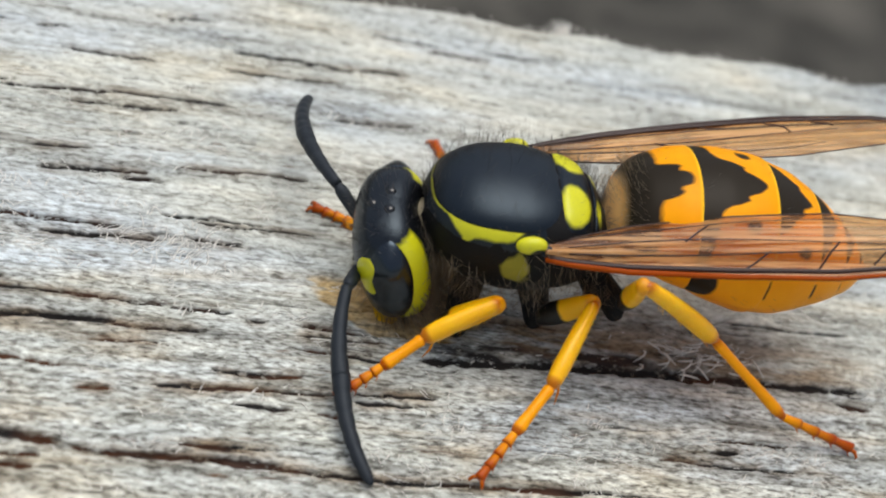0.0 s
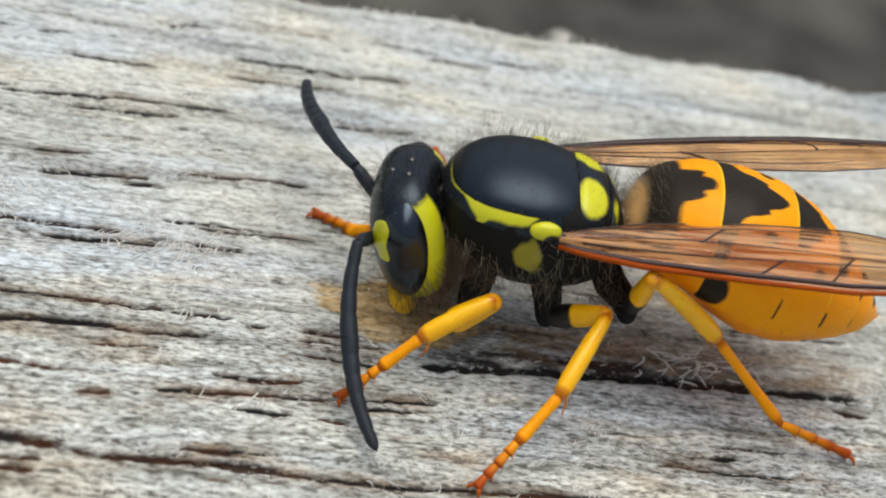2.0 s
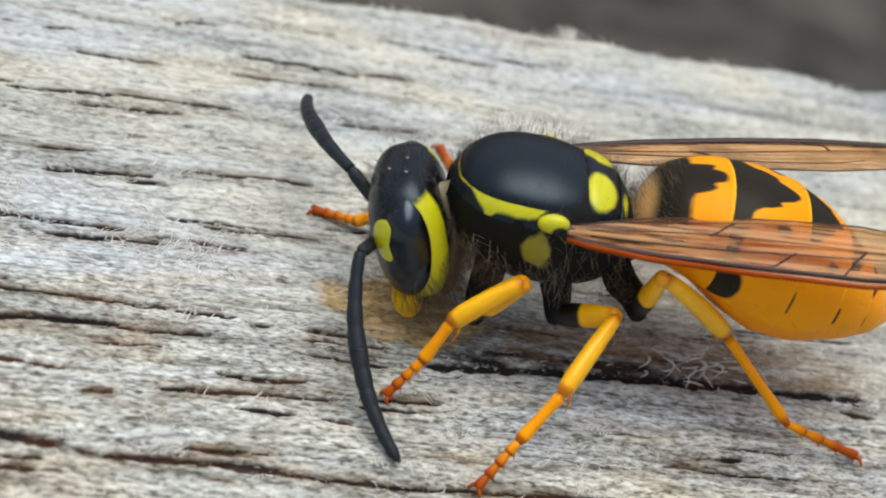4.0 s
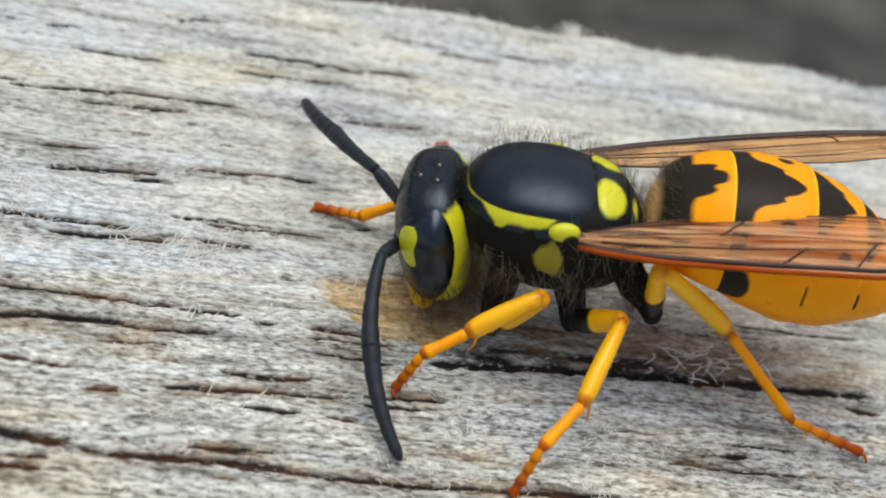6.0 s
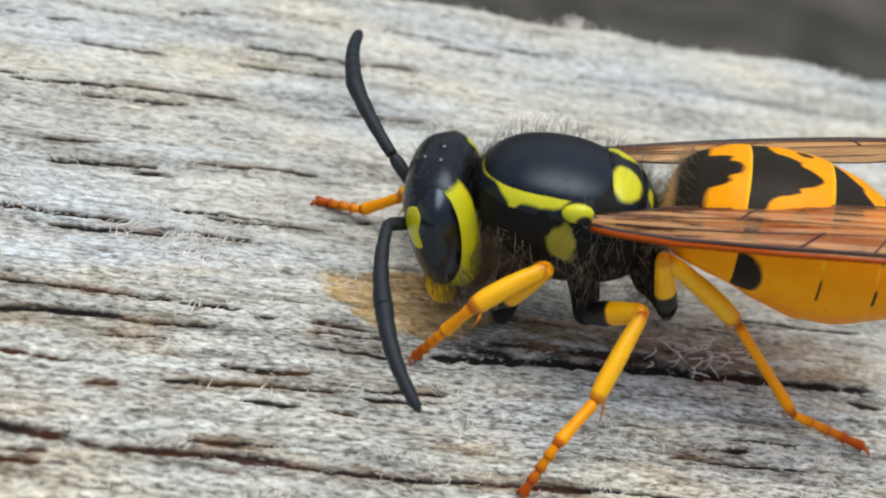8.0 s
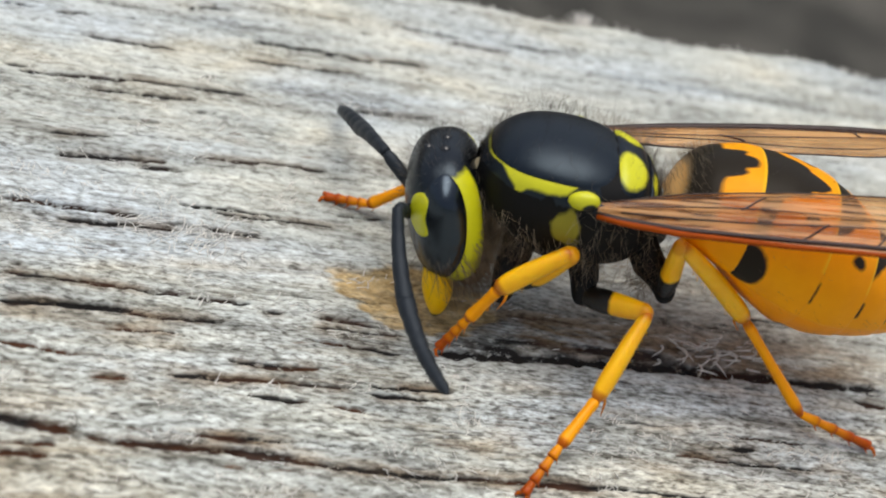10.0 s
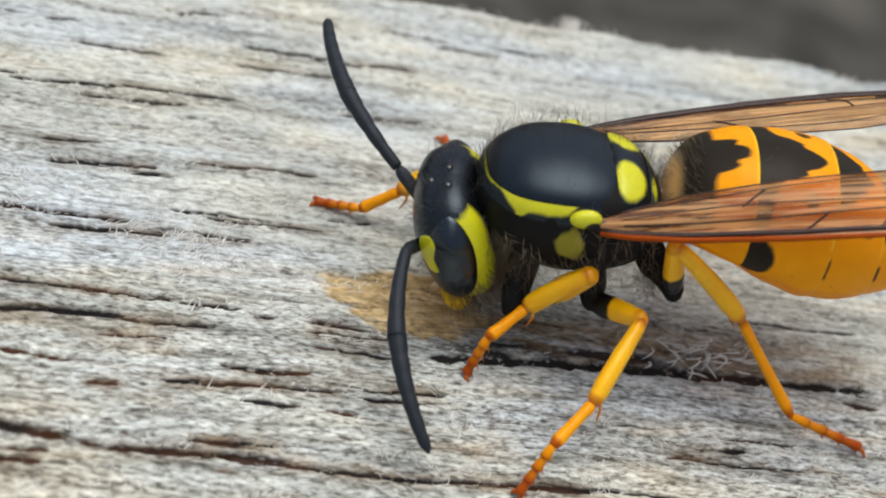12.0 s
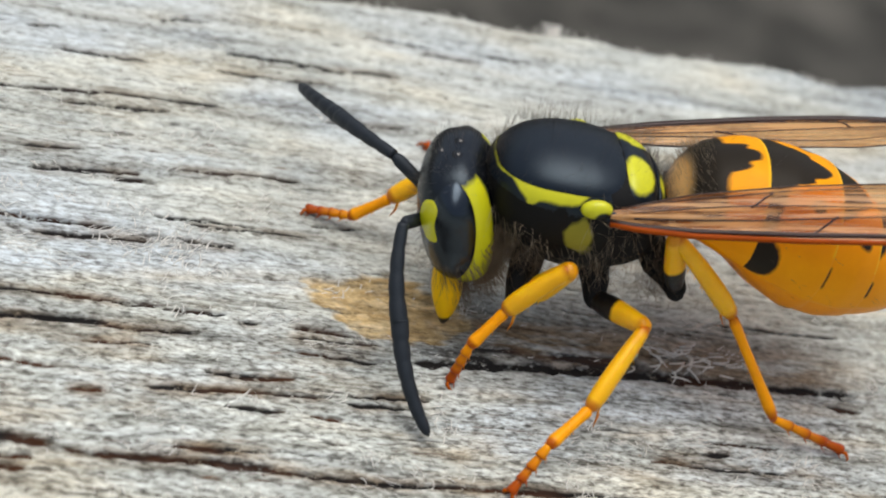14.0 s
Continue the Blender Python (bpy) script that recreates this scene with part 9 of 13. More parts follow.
    walk(LEGS["L", "mid"][3], [
        limb(0, -0.14, 4.19, -2.98, 0.62, 5.09, -3.53), limb(0.25, -0.35, 4.04, -3.47, 0.37, 4.88, -4.14), limb(0.5, -0.54, 3.82, -3.95, 0.13, 4.6, -4.75),
        limb(0.75, -0.47, 3.96, -3.67, 0.2, 4.79, -4.42), limb(1, -0.42, 4.06, -3.38, 0.23, 4.96, -4.07), limb(1.25, -0.65, 3.99, -3.67, -0.05, 4.87, -4.41),
        limb(1.5, -0.88, 3.91, -3.95, -0.33, 4.78, -4.75), limb(1.75, -0.62, 4.05, -3.78, 0, 4.86, -4.59), limb(2, -0.36, 4.19, -3.61, 0.34, 4.93, -4.42),
        limb(2.25, -0.35, 4.19, -3.62, 0.36, 4.92, -4.43), limb(2.5, -0.34, 4.19, -3.64, 0.37, 4.9, -4.46), limb(2.75, -0.33, 4.17, -3.67, 0.37, 4.87, -4.51),
        limb(3, -0.32, 4.15, -3.71, 0.37, 4.83, -4.56), limb(3.25, -0.31, 4.13, -3.75, 0.38, 4.79, -4.62), limb(3.5, -0.3, 4.1, -3.79, 0.37, 4.75, -4.67),
        limb(3.75, -0.3, 4.08, -3.82, 0.37, 4.72, -4.73), limb(4, -0.29, 4.06, -3.85, 0.37, 4.69, -4.77), limb(4.25, -0.29, 4.06, -3.86, 0.37, 4.66, -4.79),
        limb(4.5, -0.29, 4.06, -3.86, 0.37, 4.66, -4.8), limb(4.75, -0.17, 4.13, -3.69, 0.51, 4.72, -4.63), limb(5, -0.05, 4.24, -3.51, 0.66, 4.78, -4.45),
        limb(5.2, 0.087, 4.008, -3.696, 0.694, 4.688, -4.622), limb(5.3, 0.897, 3.38, -2.12, 1.975, 3.316, -2.844), limb(5.4, -0.705, 4.399, -3.951, -0.398, 4.247, -5.206),
        limb(5.5, -0.5, 4.56, -3.73, -0.34, 4.48, -5.02), limb(5.75, -0.32, 4.6, -3.53, -0.08, 4.6, -4.81), limb(6, -0.16, 4.61, -3.34, 0.17, 4.73, -4.6),
        limb(6.25, -0.24, 4.48, -3.57, 0.13, 4.71, -4.79), limb(6.5, -0.33, 4.36, -3.78, 0.08, 4.68, -4.97), limb(6.75, -0.21, 4.47, -3.61, 0.21, 4.79, -4.8),
        limb(7, -0.08, 4.58, -3.43, 0.34, 4.89, -4.62), limb(7.25, -0.22, 4.47, -3.58, 0.21, 4.79, -4.76), limb(7.5, -0.4, 4.33, -3.75, 0.03, 4.66, -4.94),
        limb(7.75, -0.48, 4.18, -3.92, -0.06, 4.47, -5.12), limb(8, -0.53, 4.07, -4.07, -0.11, 4.31, -5.27), limb(8.25, -0.58, 4.08, -4.08, -0.15, 4.34, -5.28),
        limb(8.5, -0.63, 4.09, -4.1, -0.19, 4.39, -5.28), limb(8.75, -0.67, 4.11, -4.14, -0.21, 4.45, -5.28), limb(9, -0.71, 4.12, -4.18, -0.24, 4.53, -5.27),
        limb(9.25, -0.74, 4.12, -4.22, -0.25, 4.61, -5.26), limb(9.5, -0.76, 4.13, -4.27, -0.26, 4.7, -5.24), limb(9.75, -0.78, 4.13, -4.33, -0.26, 4.79, -5.23),
        limb(10, -0.8, 4.12, -4.38, -0.26, 4.88, -5.2), limb(10.25, -0.81, 4.1, -4.44, -0.25, 4.96, -5.18), limb(10.5, -0.82, 4.07, -4.5, -0.23, 5.03, -5.16),
        limb(10.75, -0.8, 3.86, -4.58, -0.14, 4.88, -5.05), limb(11, -0.78, 3.66, -4.66, -0.07, 4.7, -4.99), limb(11.25, -0.81, 3.74, -4.78, -0.11, 4.76, -5.21),
        limb(11.5, -0.78, 3.94, -4.78, -0.12, 4.87, -5.41), limb(11.75, -0.26, 4.38, -4.17, 0.31, 5, -5.08), limb(12, 0.15, 4.65, -3.59, 0.68, 5.06, -4.7),
        limb(12.25, -0.25, 4.34, -4.06, 0.35, 4.99, -4.91), limb(12.5, -0.68, 4, -4.48, 0.02, 4.91, -5.1), limb(12.75, -0.42, 4.12, -4.44, 0.27, 5, -5.09),
        limb(13, -0.14, 4.27, -4.35, 0.57, 5.1, -5.06), limb(13.25, -0.21, 4.29, -4.33, 0.46, 5.06, -5.14), limb(13.5, -0.25, 4.32, -4.31, 0.38, 5, -5.22),
        limb(13.75, -0.03, 4.34, -4.23, 0.59, 4.9, -5.23), limb(14, 0.14, 4.35, -4.18, 0.75, 4.8, -5.24),
    ])
    walk(LEGS["L", "hind"][0], [
        limb(0, -2.4, 1.63, -1.4, -2.2, 2.71, 0.15), limb(0.25, -2.46, 1.45, -1.65, -2.36, 2.51, -0.08), limb(0.5, -2.48, 1.29, -1.89, -2.5, 2.29, -0.27),
        limb(0.75, -2.46, 1.4, -1.73, -2.37, 2.45, -0.15), limb(1, -2.43, 1.52, -1.57, -2.26, 2.59, -0.01), limb(1.25, -2.5, 1.41, -1.73, -2.59, 2.53, -0.2),
        limb(1.5, -2.52, 1.33, -1.86, -2.92, 2.46, -0.39), limb(1.75, -2.49, 1.33, -1.84, -2.61, 2.4, -0.28), limb(2, -2.46, 1.34, -1.79, -2.3, 2.32, -0.17),
        limb(2.25, -2.46, 1.34, -1.8, -2.3, 2.31, -0.18), limb(2.5, -2.46, 1.32, -1.83, -2.3, 2.29, -0.2), limb(2.75, -2.47, 1.31, -1.86, -2.32, 2.28, -0.23),
        limb(3, -2.47, 1.28, -1.89, -2.33, 2.26, -0.27), limb(3.25, -2.47, 1.27, -1.92, -2.35, 2.25, -0.3), limb(3.5, -2.48, 1.24, -1.96, -2.37, 2.23, -0.34),
        limb(3.75, -2.48, 1.22, -1.99, -2.39, 2.21, -0.37), limb(4, -2.48, 1.21, -2.02, -2.41, 2.19, -0.4), limb(4.25, -2.48, 1.19, -2.05, -2.42, 2.17, -0.42),
        limb(4.5, -2.48, 1.18, -2.06, -2.42, 2.15, -0.43), limb(4.75, -2.49, 1.18, -2.07, -2.24, 2.08, -0.42), limb(5, -2.49, 1.19, -2.05, -2.04, 2.01, -0.4),
        limb(5.25, -2.51, 1.17, -2.1, -2.09, 1.97, -0.43), limb(5.5, -2.51, 1.15, -2.15, -2.17, 1.96, -0.47), limb(5.75, -2.49, 1.2, -2.05, -2.1, 2.01, -0.38),
        limb(6, -2.47, 1.24, -1.96, -2.04, 2.05, -0.3), limb(6.25, -2.5, 1.19, -2.06, -1.99, 1.97, -0.4), limb(6.5, -2.53, 1.15, -2.15, -1.94, 1.89, -0.5),
        limb(6.75, -2.48, 1.21, -2.01, -1.9, 1.97, -0.37), limb(7, -2.44, 1.27, -1.89, -1.87, 2.05, -0.25), limb(7.25, -2.5, 1.19, -2.06, -1.94, 1.94, -0.4),
        limb(7.5, -2.56, 1.12, -2.24, -2.02, 1.81, -0.55), limb(7.75, -2.57, 1.12, -2.26, -1.99, 1.77, -0.57), limb(8, -2.58, 1.12, -2.26, -1.95, 1.76, -0.58),
        limb(8.25, -2.56, 1.13, -2.23, -1.97, 1.76, -0.54), limb(8.5, -2.55, 1.14, -2.22, -2, 1.77, -0.52), limb(8.75, -2.54, 1.14, -2.2, -2.03, 1.79, -0.49),
        limb(9, -2.53, 1.15, -2.19, -2.06, 1.8, -0.47), limb(9.25, -2.52, 1.15, -2.18, -2.09, 1.82, -0.45), limb(9.5, -2.52, 1.16, -2.16, -2.12, 1.84, -0.43),
        limb(9.75, -2.51, 1.17, -2.13, -2.15, 1.86, -0.4), limb(10, -2.5, 1.17, -2.11, -2.18, 1.88, -0.38), limb(10.25, -2.49, 1.19, -2.08, -2.21, 1.91, -0.35),
        limb(10.5, -2.49, 1.2, -2.05, -2.23, 1.93, -0.32), limb(10.75, -2.47, 1.25, -1.94, -2.18, 2.03, -0.23), limb(11, -2.45, 1.29, -1.86, -2.14, 2.1, -0.17),
        limb(11.25, -2.48, 1.22, -2.01, -2.26, 1.99, -0.29), limb(11.5, -2.49, 1.16, -2.15, -2.34, 1.87, -0.39), limb(11.75, -2.5, 1.18, -2.12, -2.14, 1.83, -0.37),
        limb(12, -2.5, 1.2, -2.05, -1.94, 1.79, -0.33), limb(12.25, -2.47, 1.23, -1.98, -1.9, 1.87, -0.29), limb(12.5, -2.46, 1.25, -1.93, -1.89, 1.94, -0.25),
        limb(12.75, -2.48, 1.22, -2, -1.97, 1.83, -0.28), limb(13, -2.5, 1.2, -2.08, -2.05, 1.73, -0.31), limb(13.25, -2.49, 1.2, -2.05, -2.08, 1.78, -0.29),
        limb(13.5, -2.49, 1.21, -2.03, -2.05, 1.82, -0.29), limb(13.75, -2.48, 1.22, -1.99, -1.88, 1.81, -0.29), limb(14, -2.46, 1.23, -1.96, -1.75, 1.79, -0.29),
    ])
    walk(LEGS["L", "hind"][1], [
        limb(0, -2.2, 2.71, 0.15, -4.38, 2.32, -1.48), limb(0.25, -2.36, 2.51, -0.08, -4.53, 1.97, -1.68), limb(0.5, -2.5, 2.29, -0.27, -4.65, 1.6, -1.83),
        limb(0.75, -2.37, 2.45, -0.15, -4.55, 1.75, -1.66), limb(1, -2.26, 2.59, -0.01, -4.47, 1.88, -1.48), limb(1.25, -2.59, 2.53, -0.2, -4.72, 1.77, -1.75),
        limb(1.5, -2.92, 2.46, -0.39, -4.98, 1.63, -2.01), limb(1.75, -2.61, 2.4, -0.28, -4.71, 1.68, -1.91), limb(2, -2.3, 2.32, -0.17, -4.43, 1.72, -1.81),
        limb(2.25, -2.3, 2.31, -0.18, -4.43, 1.69, -1.82), limb(2.5, -2.3, 2.29, -0.2, -4.43, 1.64, -1.84), limb(2.75, -2.32, 2.28, -0.23, -4.43, 1.59, -1.87),
        limb(3, -2.33, 2.26, -0.27, -4.44, 1.54, -1.9), limb(3.25, -2.35, 2.25, -0.3, -4.45, 1.49, -1.93), limb(3.5, -2.37, 2.23, -0.34, -4.46, 1.43, -1.96),
        limb(3.75, -2.39, 2.21, -0.37, -4.46, 1.38, -1.99), limb(4, -2.41, 2.19, -0.4, -4.47, 1.34, -2.01), limb(4.25, -2.42, 2.17, -0.42, -4.47, 1.3, -2.03),
        limb(4.5, -2.42, 2.15, -0.43, -4.46, 1.28, -2.05), limb(4.75, -2.24, 2.08, -0.42, -4.31, 1.26, -2.03), limb(5, -2.04, 2.01, -0.4, -4.15, 1.25, -2),
        limb(5.25, -2.09, 1.97, -0.43, -4.19, 1.23, -2.05), limb(5.5, -2.17, 1.96, -0.47, -4.25, 1.21, -2.1), limb(5.75, -2.1, 2.01, -0.38, -4.2, 1.33, -2.03),
        limb(6, -2.04, 2.05, -0.3, -4.15, 1.43, -1.96), limb(6.25, -1.99, 1.97, -0.4, -4.12, 1.33, -2.02), limb(6.5, -1.94, 1.89, -0.5, -4.1, 1.24, -2.08),
        limb(6.75, -1.9, 1.97, -0.37, -4.06, 1.38, -1.97), limb(7, -1.87, 2.05, -0.25, -4.03, 1.51, -1.87), limb(7.25, -1.94, 1.94, -0.4, -4.08, 1.33, -2.02),
        limb(7.5, -2.02, 1.81, -0.55, -4.13, 1.12, -2.18), limb(7.75, -1.99, 1.77, -0.57, -4.11, 1.03, -2.15), limb(8, -1.95, 1.76, -0.58, -4.09, 0.98, -2.12),
        limb(8.25, -1.97, 1.76, -0.54, -4.11, 1.01, -2.09), limb(8.5, -2, 1.77, -0.52, -4.14, 1.05, -2.08), limb(8.75, -2.03, 1.79, -0.49, -4.17, 1.1, -2.06),
        limb(9, -2.06, 1.8, -0.47, -4.21, 1.15, -2.06), limb(9.25, -2.09, 1.82, -0.45, -4.24, 1.21, -2.06), limb(9.5, -2.12, 1.84, -0.43, -4.26, 1.28, -2.06),
        limb(9.75, -2.15, 1.86, -0.4, -4.29, 1.34, -2.06), limb(10, -2.18, 1.88, -0.38, -4.31, 1.41, -2.06), limb(10.25, -2.21, 1.91, -0.35, -4.32, 1.47, -2.06),
        limb(10.5, -2.23, 1.93, -0.32, -4.33, 1.54, -2.05), limb(10.75, -2.18, 2.03, -0.23, -4.25, 1.72, -2.01), limb(11, -2.14, 2.1, -0.17, -4.19, 1.87, -1.99),
        limb(11.25, -2.26, 1.99, -0.29, -4.28, 1.75, -2.13), limb(11.5, -2.34, 1.87, -0.39, -4.35, 1.63, -2.25), limb(11.75, -2.14, 1.83, -0.37, -4.16, 1.66, -2.22),
        limb(12, -1.94, 1.79, -0.33, -3.97, 1.68, -2.17), limb(12.25, -1.9, 1.87, -0.29, -3.99, 1.63, -2.06), limb(12.5, -1.89, 1.94, -0.25, -4.02, 1.59, -1.95),
        limb(12.75, -1.97, 1.83, -0.28, -4, 1.54, -2.1), limb(13, -2.05, 1.73, -0.31, -3.99, 1.51, -2.25), limb(13.25, -2.08, 1.78, -0.29, -4.01, 1.56, -2.23),
        limb(13.5, -2.05, 1.82, -0.29, -4.01, 1.6, -2.21), limb(13.75, -1.88, 1.81, -0.29, -3.87, 1.6, -2.18), limb(14, -1.75, 1.79, -0.29, -3.76, 1.58, -2.15),
    ])
    walk(LEGS["L", "hind"][2], [
        limb(0, -4.38, 2.32, -1.48, -6.49, 2.82, -3.09), limb(0.25, -4.53, 1.97, -1.68, -6.64, 2.3, -3.33), limb(0.5, -4.65, 1.6, -1.83, -6.76, 1.73, -3.52),
        limb(0.75, -4.55, 1.75, -1.66, -6.72, 1.89, -3.25), limb(1, -4.47, 1.88, -1.48, -6.71, 2.03, -2.98), limb(1.25, -4.72, 1.77, -1.75, -6.92, 1.87, -3.31),
        limb(1.5, -4.98, 1.63, -2.01, -7.13, 1.71, -3.64), limb(1.75, -4.71, 1.68, -1.91, -6.83, 1.85, -3.57), limb(2, -4.43, 1.72, -1.81, -6.52, 1.99, -3.5),
        limb(2.25, -4.43, 1.69, -1.82, -6.51, 1.98, -3.51), limb(2.5, -4.43, 1.64, -1.84, -6.51, 1.95, -3.54), limb(2.75, -4.43, 1.59, -1.87, -6.5, 1.91, -3.57),
        limb(3, -4.44, 1.54, -1.9, -6.5, 1.87, -3.61), limb(3.25, -4.45, 1.49, -1.93, -6.5, 1.82, -3.65), limb(3.5, -4.46, 1.43, -1.96, -6.5, 1.76, -3.69),
        limb(3.75, -4.46, 1.38, -1.99, -6.5, 1.71, -3.73), limb(4, -4.47, 1.34, -2.01, -6.5, 1.66, -3.76), limb(4.25, -4.47, 1.3, -2.03, -6.5, 1.62, -3.79),
        limb(4.5, -4.46, 1.28, -2.05, -6.49, 1.59, -3.8), limb(4.75, -4.31, 1.26, -2.03, -6.34, 1.56, -3.79), limb(5, -4.15, 1.25, -2, -6.17, 1.55, -3.76),
        limb(5.25, -4.19, 1.23, -2.05, -6.18, 1.54, -3.85), limb(5.5, -4.25, 1.21, -2.1, -6.21, 1.53, -3.94), limb(5.75, -4.2, 1.33, -2.03, -6.16, 1.69, -3.85),
        limb(6, -4.15, 1.43, -1.96, -6.12, 1.83, -3.75), limb(6.25, -4.12, 1.33, -2.02, -6.07, 1.68, -3.85), limb(6.5, -4.1, 1.24, -2.08, -6.03, 1.54, -3.94),
        limb(6.75, -4.06, 1.38, -1.97, -6.02, 1.78, -3.78), limb(7, -4.03, 1.51, -1.87, -6.01, 2.01, -3.64), limb(7.25, -4.08, 1.33, -2.02, -6.01, 1.73, -3.86),
        limb(7.5, -4.13, 1.12, -2.18, -6.01, 1.38, -4.09), limb(7.75, -4.11, 1.03, -2.15, -6, 1.18, -4.08), limb(8, -4.09, 0.98, -2.12, -5.99, 1.06, -4.03),
        limb(8.25, -4.11, 1.01, -2.09, -6.03, 1.09, -4), limb(8.5, -4.14, 1.05, -2.08, -6.07, 1.15, -3.96), limb(8.75, -4.17, 1.1, -2.06, -6.11, 1.21, -3.94),
        limb(9, -4.21, 1.15, -2.06, -6.15, 1.3, -3.92), limb(9.25, -4.24, 1.21, -2.06, -6.19, 1.39, -3.91), limb(9.5, -4.26, 1.28, -2.06, -6.23, 1.49, -3.9),
        limb(9.75, -4.29, 1.34, -2.06, -6.26, 1.59, -3.89), limb(10, -4.31, 1.41, -2.06, -6.28, 1.7, -3.88), limb(10.25, -4.32, 1.47, -2.06, -6.3, 1.81, -3.87),
        limb(10.5, -4.33, 1.54, -2.05, -6.3, 1.91, -3.85), limb(10.75, -4.25, 1.72, -2.01, -6.17, 2.2, -3.85), limb(11, -4.19, 1.87, -1.99, -6.04, 2.43, -3.88),
        limb(11.25, -4.28, 1.75, -2.13, -6.1, 2.27, -4.06), limb(11.5, -4.35, 1.63, -2.25, -6.16, 2.1, -4.2), limb(11.75, -4.16, 1.66, -2.22, -5.89, 2.22, -4.21),
        limb(12, -3.97, 1.68, -2.17, -5.64, 2.33, -4.2), limb(12.25, -3.99, 1.63, -2.06, -5.81, 2.17, -3.99), limb(12.5, -4.02, 1.59, -1.95, -5.97, 2.02, -3.77),
        limb(12.75, -4, 1.54, -2.1, -5.82, 2.08, -4.03), limb(13, -3.99, 1.51, -2.25, -5.64, 2.18, -4.27), limb(13.25, -4.01, 1.56, -2.23, -5.68, 2.26, -4.23),
        limb(13.5, -4.01, 1.6, -2.21, -5.69, 2.33, -4.19), limb(13.75, -3.87, 1.6, -2.18, -5.51, 2.33, -4.2), limb(14, -3.76, 1.58, -2.15, -5.36, 2.3, -4.2),
    ])
